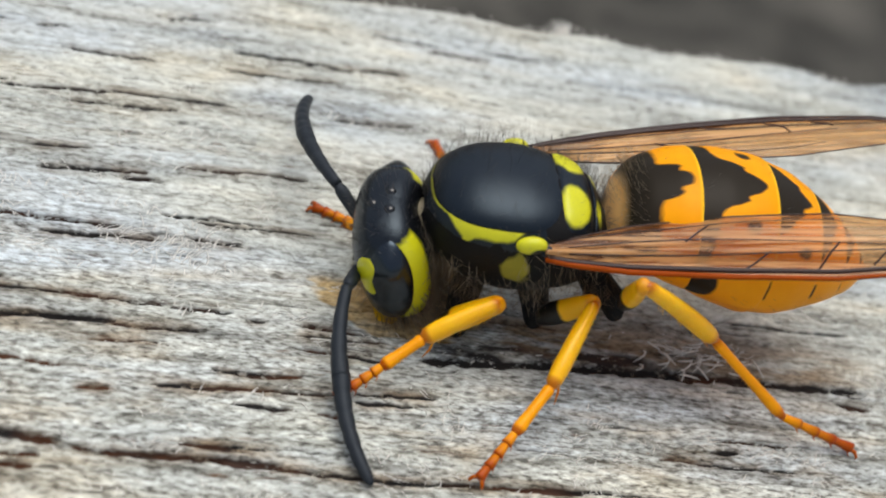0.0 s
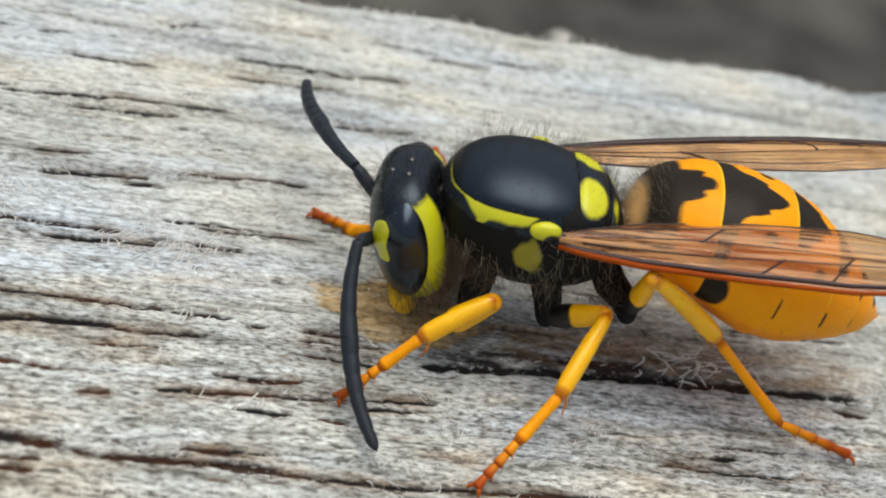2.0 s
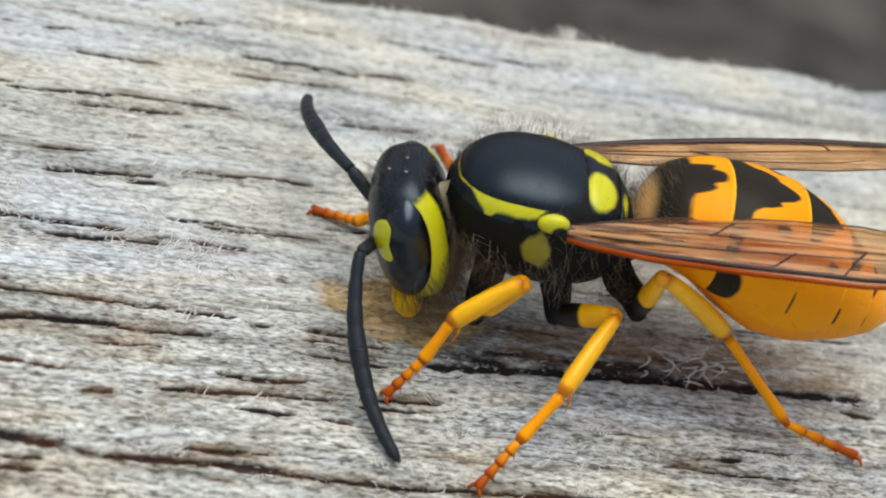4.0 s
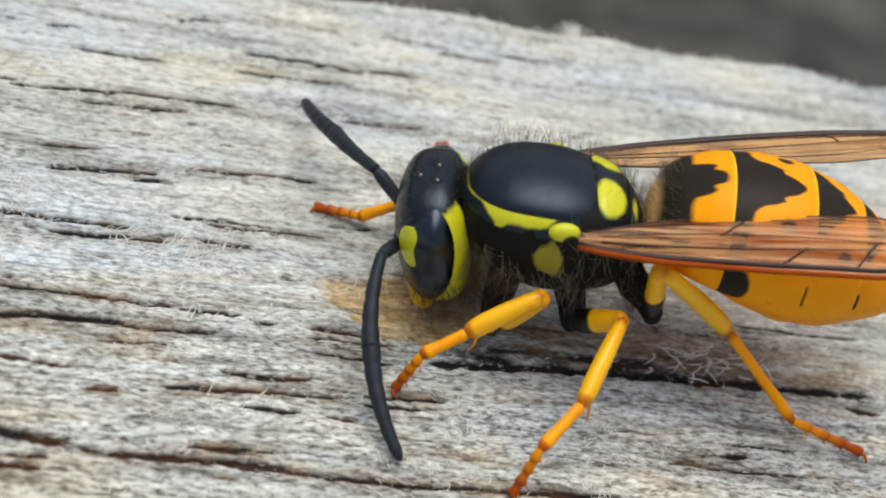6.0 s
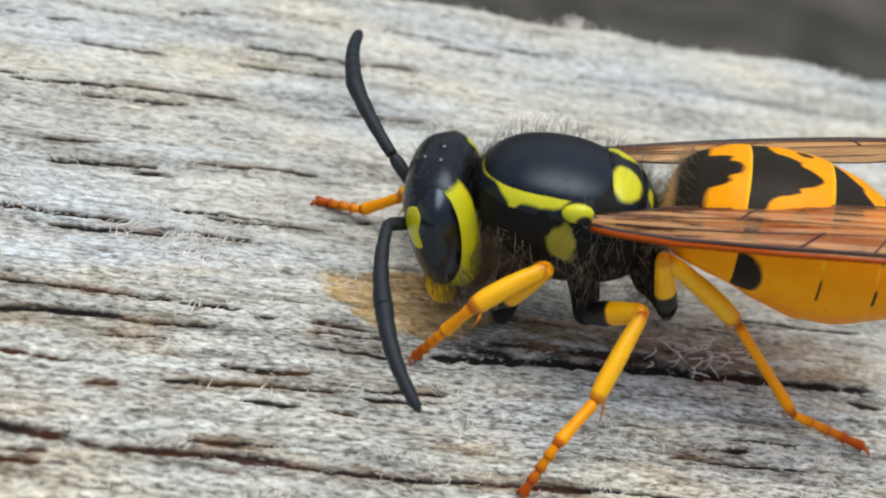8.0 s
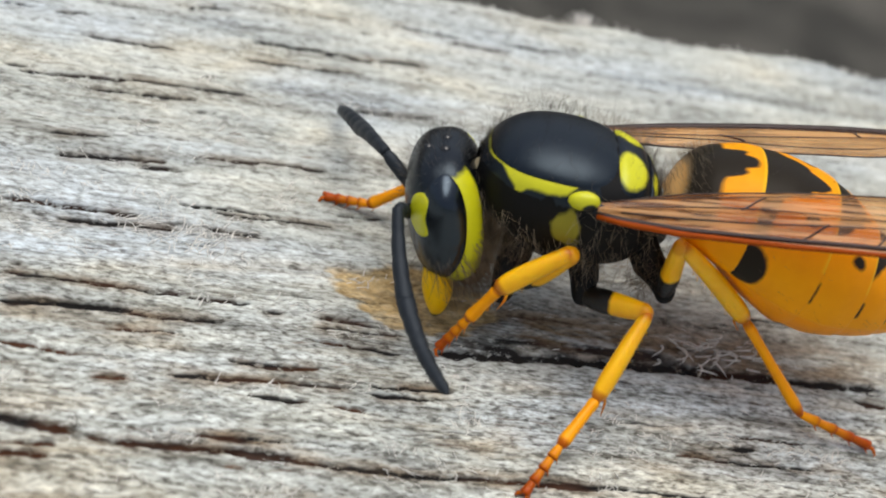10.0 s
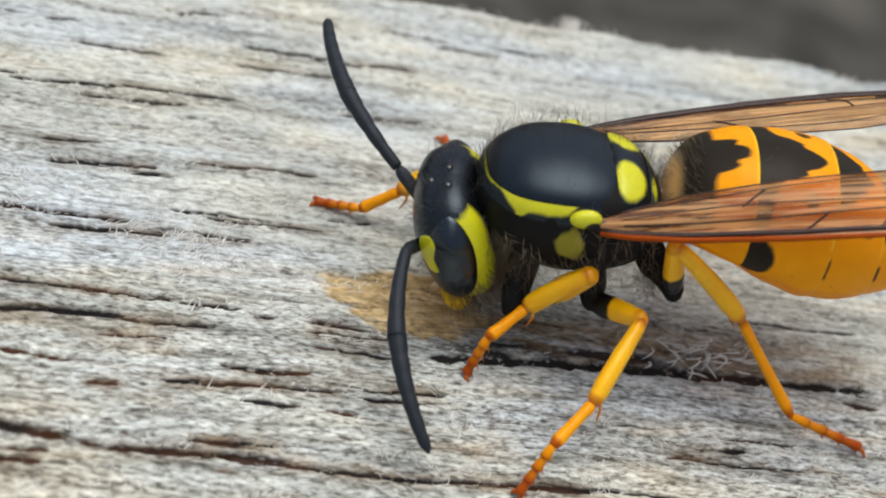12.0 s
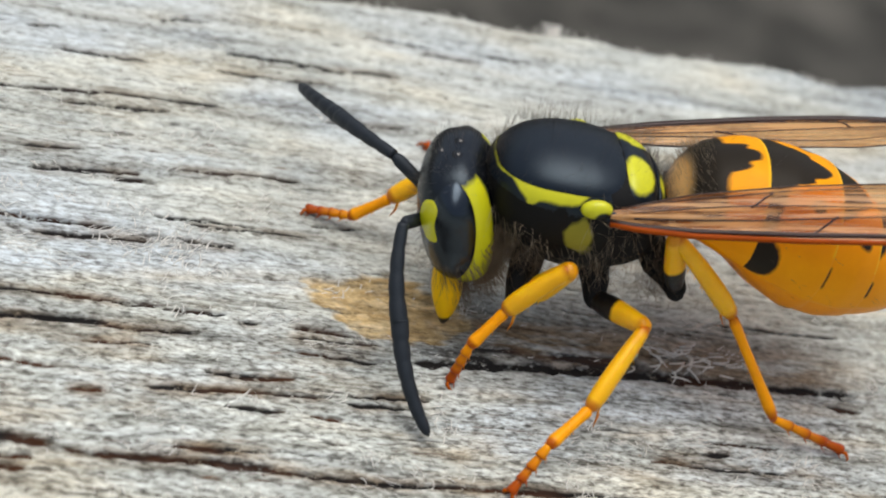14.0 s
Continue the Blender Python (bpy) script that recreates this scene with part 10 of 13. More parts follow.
    walk(LEGS["L", "hind"][3], [
        limb(0, -6.49, 2.82, -3.09, -8.71, 2.98, -3.83), limb(0.25, -6.64, 2.3, -3.33, -8.88, 2.29, -4.03), limb(0.5, -6.76, 1.73, -3.52, -9.01, 1.56, -4.16),
        limb(0.75, -6.72, 1.89, -3.25, -8.98, 1.75, -3.89), limb(1, -6.71, 2.03, -2.98, -8.97, 1.92, -3.61), limb(1.25, -6.92, 1.87, -3.31, -9.18, 1.73, -3.93),
        limb(1.5, -7.13, 1.71, -3.64, -9.39, 1.53, -4.26), limb(1.75, -6.83, 1.85, -3.57, -9.09, 1.7, -4.21), limb(2, -6.52, 1.99, -3.5, -8.77, 1.87, -4.16),
        limb(2.25, -6.51, 1.98, -3.51, -8.76, 1.86, -4.18), limb(2.5, -6.51, 1.95, -3.54, -8.75, 1.83, -4.21), limb(2.75, -6.5, 1.91, -3.57, -8.75, 1.78, -4.25),
        limb(3, -6.5, 1.87, -3.61, -8.75, 1.73, -4.29), limb(3.25, -6.5, 1.82, -3.65, -8.75, 1.66, -4.33), limb(3.5, -6.5, 1.76, -3.69, -8.75, 1.6, -4.37),
        limb(3.75, -6.5, 1.71, -3.73, -8.74, 1.53, -4.41), limb(4, -6.5, 1.66, -3.76, -8.74, 1.47, -4.44), limb(4.25, -6.5, 1.62, -3.79, -8.74, 1.42, -4.47),
        limb(4.5, -6.49, 1.59, -3.8, -8.73, 1.38, -4.49), limb(4.75, -6.34, 1.56, -3.79, -8.56, 1.34, -4.52), limb(5, -6.17, 1.55, -3.76, -8.38, 1.32, -4.53),
        limb(5.25, -6.18, 1.54, -3.85, -8.4, 1.3, -4.59), limb(5.5, -6.21, 1.53, -3.94, -8.43, 1.29, -4.65), limb(5.75, -6.16, 1.69, -3.85, -8.38, 1.5, -4.59),
        limb(6, -6.12, 1.83, -3.75, -8.33, 1.68, -4.53), limb(6.25, -6.07, 1.68, -3.85, -8.28, 1.49, -4.62), limb(6.5, -6.03, 1.54, -3.94, -8.25, 1.31, -4.69),
        limb(6.75, -6.02, 1.78, -3.78, -8.25, 1.61, -4.53), limb(7, -6.01, 2.01, -3.64, -8.23, 1.91, -4.38), limb(7.25, -6.01, 1.73, -3.86, -8.22, 1.55, -4.64),
        limb(7.5, -6.01, 1.38, -4.09, -8.2, 1.11, -4.9), limb(7.75, -6, 1.18, -4.08, -8.19, 0.85, -4.85), limb(8, -5.99, 1.06, -4.03, -8.2, 0.7, -4.76),
        limb(8.25, -6.03, 1.09, -4, -8.24, 0.74, -4.7), limb(8.5, -6.07, 1.15, -3.96, -8.29, 0.8, -4.66), limb(8.75, -6.11, 1.21, -3.94, -8.34, 0.88, -4.62),
        limb(9, -6.15, 1.3, -3.92, -8.38, 0.98, -4.59), limb(9.25, -6.19, 1.39, -3.91, -8.43, 1.09, -4.57), limb(9.5, -6.23, 1.49, -3.9, -8.47, 1.21, -4.55),
        limb(9.75, -6.26, 1.59, -3.89, -8.5, 1.34, -4.53), limb(10, -6.28, 1.7, -3.88, -8.53, 1.47, -4.51), limb(10.25, -6.3, 1.81, -3.87, -8.55, 1.61, -4.49),
        limb(10.5, -6.3, 1.91, -3.85, -8.56, 1.74, -4.47), limb(10.75, -6.17, 2.2, -3.85, -8.44, 2.12, -4.46), limb(11, -6.04, 2.43, -3.88, -8.31, 2.43, -4.49),
        limb(11.25, -6.1, 2.27, -4.06, -8.37, 2.21, -4.67), limb(11.5, -6.16, 2.1, -4.2, -8.43, 2, -4.81), limb(11.75, -5.89, 2.22, -4.21, -8.13, 2.18, -4.93),
        limb(12, -5.64, 2.33, -4.2, -7.83, 2.35, -5.04), limb(12.25, -5.81, 2.17, -3.99, -8.05, 2.11, -4.69), limb(12.5, -5.97, 2.02, -3.77, -8.25, 1.87, -4.33),
        limb(12.75, -5.82, 2.08, -4.03, -8.07, 1.95, -4.69), limb(13, -5.64, 2.18, -4.27, -7.86, 2.09, -5.04), limb(13.25, -5.68, 2.26, -4.23, -7.91, 2.2, -4.95),
        limb(13.5, -5.69, 2.33, -4.19, -7.94, 2.3, -4.86), limb(13.75, -5.51, 2.33, -4.2, -7.75, 2.3, -4.88), limb(14, -5.36, 2.3, -4.2, -7.6, 2.27, -4.9),
    ])
    walk(LEGS["R", "fore"][0], [
        limb(0, 0.835, -0.572, -3.149, 0.983, -1.501, -1.673), limb(0.25, 0.714, -0.553, -3.224, 1.092, -1.421, -1.752), limb(0.5, 0.554, -0.527, -3.262, 1.191, -1.36, -1.861),
        limb(0.75, 0.602, -0.6, -3.289, 1.166, -1.319, -1.797), limb(1, 0.663, -0.636, -3.273, 1.134, -1.321, -1.734), limb(1.25, 0.592, -0.516, -3.251, 1.169, -1.385, -1.845),
        limb(1.5, 0.448, -0.379, -3.162, 1.237, -1.429, -2.006), limb(1.75, 0.376, -0.382, -3.158, 1.265, -1.396, -2.042), limb(2, 0.242, -0.385, -3.095, 1.32, -1.36, -2.12),
        limb(2.25, 0.305, -0.411, -3.098, 1.329, -1.389, -2.07), limb(2.5, 0.363, -0.429, -3.079, 1.339, -1.43, -2.026), limb(2.75, 0.411, -0.459, -3.046, 1.362, -1.473, -1.984),
        limb(3, 0.467, -0.502, -3.014, 1.386, -1.516, -1.923), limb(3.25, 0.517, -0.533, -2.973, 1.405, -1.569, -1.876), limb(3.5, 0.568, -0.578, -2.93, 1.427, -1.619, -1.816),
        limb(3.75, 0.61, -0.623, -2.885, 1.455, -1.664, -1.761), limb(4, 0.653, -0.674, -2.837, 1.488, -1.707, -1.698), limb(4.25, 0.697, -0.725, -2.789, 1.513, -1.749, -1.628),
        limb(4.5, 0.735, -0.775, -2.74, 1.547, -1.782, -1.562), limb(4.75, 0.814, -0.873, -2.625, 1.623, -1.884, -1.448), limb(5, 0.897, -0.976, -2.505, 1.72, -1.991, -1.341),
        limb(5.25, 0.854, -0.927, -2.557, 1.747, -1.946, -1.45), limb(5.5, 0.809, -0.878, -2.602, 1.741, -1.925, -1.554), limb(5.75, 0.853, -0.924, -2.564, 1.697, -1.935, -1.412),
        limb(6, 0.892, -0.969, -2.513, 1.642, -1.952, -1.275), limb(6.25, 0.895, -0.974, -2.507, 1.724, -2.009, -1.366), limb(6.5, 0.906, -0.987, -2.493, 1.804, -2.066, -1.448),
        limb(6.75, 0.906, -0.988, -2.492, 1.736, -2.051, -1.375), limb(7, 0.914, -0.999, -2.478, 1.677, -2.035, -1.291), limb(7.25, 0.91, -0.992, -2.487, 1.754, -2.051, -1.378),
        limb(7.5, 0.918, -1, -2.48, 1.864, -2.047, -1.443), limb(7.75, 0.96, -1.039, -2.435, 1.943, -2.014, -1.364), limb(8, 0.991, -1.064, -2.402, 2, -1.993, -1.315),
        limb(8.25, 0.978, -1.052, -2.416, 1.986, -1.981, -1.328), limb(8.5, 0.963, -1.039, -2.431, 1.966, -1.969, -1.339), limb(8.75, 0.94, -1.017, -2.458, 1.946, -1.956, -1.377),
        limb(9, 0.913, -0.992, -2.486, 1.93, -1.931, -1.415), limb(9.25, 0.882, -0.963, -2.519, 1.903, -1.915, -1.465), limb(9.5, 0.848, -0.932, -2.551, 1.891, -1.893, -1.525),
        limb(9.75, 0.819, -0.903, -2.578, 1.861, -1.89, -1.576), limb(10, 0.788, -0.873, -2.603, 1.842, -1.881, -1.637), limb(10.25, 0.761, -0.843, -2.621, 1.819, -1.887, -1.696),
        limb(10.5, 0.744, -0.821, -2.629, 1.805, -1.902, -1.751), limb(10.75, 0.735, -0.797, -2.623, 1.781, -1.961, -1.841), limb(11, 0.74, -0.784, -2.603, 1.764, -2.04, -1.943),
        limb(11.25, 0.708, -0.75, -2.586, 1.786, -2.042, -2.103), limb(11.5, 0.683, -0.728, -2.565, 1.803, -2.03, -2.231), limb(11.75, 0.819, -0.881, -2.547, 1.858, -2.156, -1.949),
        limb(12, 0.94, -1.034, -2.466, 1.878, -2.291, -1.689), limb(12.25, 0.899, -0.979, -2.5, 1.999, -2.174, -1.847), limb(12.5, 0.842, -0.927, -2.524, 2.083, -2.054, -2.023),
        limb(12.75, 0.883, -0.964, -2.508, 2.12, -2.066, -1.944), limb(13, 0.923, -1.001, -2.488, 2.13, -2.1, -1.858), limb(13.25, 0.874, -0.956, -2.511, 2.099, -2.092, -1.991),
        limb(13.5, 0.843, -0.926, -2.518, 2.082, -2.098, -2.123), limb(13.75, 0.897, -0.977, -2.501, 2.116, -2.128, -1.999), limb(14, 0.937, -1.015, -2.481, 2.129, -2.146, -1.877),
    ])
    walk(LEGS["R", "fore"][1], [
        limb(0, 0.983, -1.501, -1.673, 2.24, -1.77, -2.86), limb(0.25, 1.092, -1.421, -1.752, 2.33, -1.8, -2.93), limb(0.5, 1.191, -1.36, -1.861, 2.42, -1.84, -3.01),
        limb(0.75, 1.166, -1.319, -1.797, 2.44, -1.74, -2.92), limb(1, 1.134, -1.321, -1.734, 2.45, -1.65, -2.84), limb(1.25, 1.169, -1.385, -1.845, 2.29, -1.66, -3.16),
        limb(1.5, 1.237, -1.429, -2.006, 2.13, -1.68, -3.49), limb(1.75, 1.265, -1.396, -2.042, 2.38, -1.68, -3.36), limb(2, 1.32, -1.36, -2.12, 2.63, -1.7, -3.23),
        limb(2.25, 1.329, -1.389, -2.07, 2.64, -1.729, -3.178), limb(2.5, 1.339, -1.43, -2.026, 2.649, -1.767, -3.137), limb(2.75, 1.362, -1.473, -1.984, 2.665, -1.806, -3.103),
        limb(3, 1.386, -1.516, -1.923, 2.678, -1.846, -3.056), limb(3.25, 1.405, -1.569, -1.876, 2.687, -1.893, -3.022), limb(3.5, 1.427, -1.619, -1.816, 2.701, -1.93, -2.975),
        limb(3.75, 1.455, -1.664, -1.761, 2.715, -1.969, -2.937), limb(4, 1.488, -1.707, -1.698, 2.732, -2.006, -2.892), limb(4.25, 1.513, -1.749, -1.628, 2.742, -2.035, -2.84),
        limb(4.5, 1.547, -1.782, -1.562, 2.76, -2.052, -2.794), limb(4.75, 1.623, -1.884, -1.448, 2.911, -2.03, -2.623), limb(5, 1.72, -1.991, -1.341, 3.074, -2.012, -2.449),
        limb(5.25, 1.747, -1.946, -1.45, 3.075, -2.025, -2.586), limb(5.5, 1.741, -1.925, -1.554, 3.047, -2.053, -2.712), limb(5.75, 1.697, -1.935, -1.412, 3.021, -2.057, -2.55),
        limb(6, 1.642, -1.952, -1.275, 2.984, -2.067, -2.392), limb(6.25, 1.724, -2.009, -1.366, 3.085, -2.077, -2.464), limb(6.5, 1.804, -2.066, -1.448, 3.177, -2.088, -2.532),
        limb(6.75, 1.736, -2.051, -1.375, 3.096, -2.106, -2.474), limb(7, 1.677, -2.035, -1.291, 3.025, -2.124, -2.403), limb(7.25, 1.754, -2.051, -1.378, 3.126, -2.084, -2.464),
        limb(7.5, 1.864, -2.047, -1.443, 3.255, -2.024, -2.504), limb(7.75, 1.943, -2.014, -1.364, 3.321, -2.033, -2.444), limb(8, 2, -1.993, -1.315, 3.36, -2.054, -2.414),
        limb(8.25, 1.986, -1.981, -1.328, 3.331, -2.04, -2.446), limb(8.5, 1.966, -1.969, -1.339, 3.291, -2.04, -2.48), limb(8.75, 1.946, -1.956, -1.377, 3.251, -2.035, -2.541),
        limb(9, 1.93, -1.931, -1.415, 3.212, -2.025, -2.603), limb(9.25, 1.903, -1.915, -1.465, 3.161, -2.024, -2.676), limb(9.5, 1.891, -1.893, -1.525, 3.12, -2.028, -2.763),
        limb(9.75, 1.861, -1.89, -1.576, 3.069, -2.029, -2.834), limb(10, 1.842, -1.881, -1.637, 3.029, -2.027, -2.915), limb(10.25, 1.819, -1.887, -1.696, 2.987, -2.031, -2.991),
        limb(10.5, 1.805, -1.902, -1.751, 2.954, -2.049, -3.062), limb(10.75, 1.781, -1.961, -1.841, 2.93, -2.11, -3.152), limb(11, 1.764, -2.04, -1.943, 2.924, -2.18, -3.246),
        limb(11.25, 1.786, -2.042, -2.103, 2.951, -2.162, -3.404), limb(11.5, 1.803, -2.03, -2.231, 2.979, -2.117, -3.524), limb(11.75, 1.858, -2.156, -1.949, 3.13, -2.168, -3.15),
        limb(12, 1.878, -2.291, -1.689, 3.234, -2.241, -2.794), limb(12.25, 1.999, -2.174, -1.847, 3.279, -2.109, -3.039), limb(12.5, 2.083, -2.054, -2.023, 3.28, -1.985, -3.297),
        limb(12.75, 2.12, -2.066, -1.944, 3.377, -1.989, -3.158), limb(13, 2.13, -2.1, -1.858, 3.449, -2.016, -3.005), limb(13.25, 2.099, -2.092, -1.991, 3.382, -2.051, -3.181),
        limb(13.5, 2.082, -2.098, -2.123, 3.335, -2.079, -3.345), limb(13.75, 2.116, -2.128, -1.999, 3.391, -2.119, -3.197), limb(14, 2.129, -2.146, -1.877, 3.425, -2.145, -3.052),
    ])
    walk(LEGS["R", "fore"][2], [
        limb(0, 2.24, -1.77, -2.86, 2.88, -2.06, -3.24), limb(0.25, 2.33, -1.8, -2.93, 2.96, -2.11, -3.29), limb(0.5, 2.42, -1.84, -3.01, 3.05, -2.18, -3.36),
        limb(0.75, 2.44, -1.74, -2.92, 3.07, -2.05, -3.29), limb(1, 2.45, -1.65, -2.84, 3.08, -1.93, -3.22), limb(1.25, 2.29, -1.66, -3.16, 2.92, -1.94, -3.55),
        limb(1.5, 2.13, -1.68, -3.49, 2.77, -1.97, -3.87), limb(1.75, 2.38, -1.68, -3.36, 3.02, -1.96, -3.74), limb(2, 2.63, -1.7, -3.23, 3.27, -1.96, -3.6),
        limb(2.25, 2.64, -1.729, -3.178, 3.303, -1.973, -3.584), limb(2.5, 2.649, -1.767, -3.137, 3.326, -1.995, -3.569), limb(2.75, 2.665, -1.806, -3.103, 3.349, -2.017, -3.553),
        limb(3, 2.678, -1.846, -3.056, 3.381, -2.051, -3.535), limb(3.25, 2.687, -1.893, -3.022, 3.404, -2.081, -3.52), limb(3.5, 2.701, -1.93, -2.975, 3.427, -2.106, -3.507),
        limb(3.75, 2.715, -1.969, -2.937, 3.46, -2.128, -3.489), limb(4, 2.732, -2.006, -2.892, 3.49, -2.15, -3.472), limb(4.25, 2.742, -2.035, -2.84, 3.514, -2.164, -3.447),
        limb(4.5, 2.76, -2.052, -2.794, 3.546, -2.169, -3.43), limb(4.75, 2.911, -2.03, -2.623, 3.711, -2.136, -3.243), limb(5, 3.074, -2.012, -2.449, 3.888, -2.107, -3.052),
        limb(5.25, 3.075, -2.025, -2.586, 3.88, -2.132, -3.195), limb(5.5, 3.047, -2.053, -2.712, 3.843, -2.173, -3.326), limb(5.75, 3.021, -2.057, -2.55, 3.824, -2.187, -3.159),
        limb(6, 2.984, -2.067, -2.392, 3.795, -2.2, -2.991), limb(6.25, 3.085, -2.077, -2.464, 3.895, -2.213, -3.064), limb(6.5, 3.177, -2.088, -2.532, 3.984, -2.237, -3.14),
        limb(6.75, 3.096, -2.106, -2.474, 3.898, -2.256, -3.083), limb(7, 3.025, -2.124, -2.403, 3.823, -2.269, -3.008), limb(7.25, 3.126, -2.084, -2.464, 3.935, -2.216, -3.064),
        limb(7.5, 3.255, -2.024, -2.504, 4.076, -2.15, -3.104), limb(7.75, 3.321, -2.033, -2.444, 4.136, -2.194, -3.056), limb(8, 3.36, -2.054, -2.414, 4.167, -2.25, -3.038),
        limb(8.25, 3.331, -2.04, -2.446, 4.129, -2.231, -3.088), limb(8.5, 3.291, -2.04, -2.48, 4.081, -2.223, -3.138), limb(8.75, 3.251, -2.035, -2.541, 4.034, -2.196, -3.208),
        limb(9, 3.212, -2.025, -2.603, 3.986, -2.18, -3.288), limb(9.25, 3.161, -2.024, -2.676, 3.928, -2.161, -3.374), limb(9.5, 3.12, -2.028, -2.763, 3.881, -2.13, -3.463),
        limb(9.75, 3.069, -2.029, -2.834, 3.823, -2.118, -3.548), limb(10, 3.029, -2.027, -2.915, 3.776, -2.097, -3.638), limb(10.25, 2.987, -2.031, -2.991, 3.728, -2.086, -3.726),
        limb(10.5, 2.954, -2.049, -3.062, 3.69, -2.083, -3.803), limb(10.75, 2.93, -2.11, -3.152, 3.664, -2.158, -3.897), limb(11, 2.924, -2.18, -3.246, 3.659, -2.231, -3.983),
        limb(11.25, 2.951, -2.162, -3.404, 3.685, -2.206, -4.144), limb(11.5, 2.979, -2.117, -3.524, 3.712, -2.171, -4.275), limb(11.75, 3.13, -2.168, -3.15, 3.898, -2.234, -3.874),
        limb(12, 3.234, -2.241, -2.794, 4.036, -2.31, -3.483), limb(12.25, 3.279, -2.109, -3.039, 4.037, -2.169, -3.775), limb(12.5, 3.28, -1.985, -3.297, 3.993, -2.031, -4.075),
        limb(12.75, 3.377, -1.989, -3.158, 4.126, -2.032, -3.9), limb(13, 3.449, -2.016, -3.005, 4.233, -2.05, -3.703), limb(13.25, 3.382, -2.051, -3.181, 4.148, -2.098, -3.9),
        limb(13.5, 3.335, -2.079, -3.345, 4.083, -2.145, -4.087), limb(13.75, 3.391, -2.119, -3.197, 4.154, -2.15, -3.892), limb(14, 3.425, -2.145, -3.052, 4.204, -2.138, -3.701),
    ])
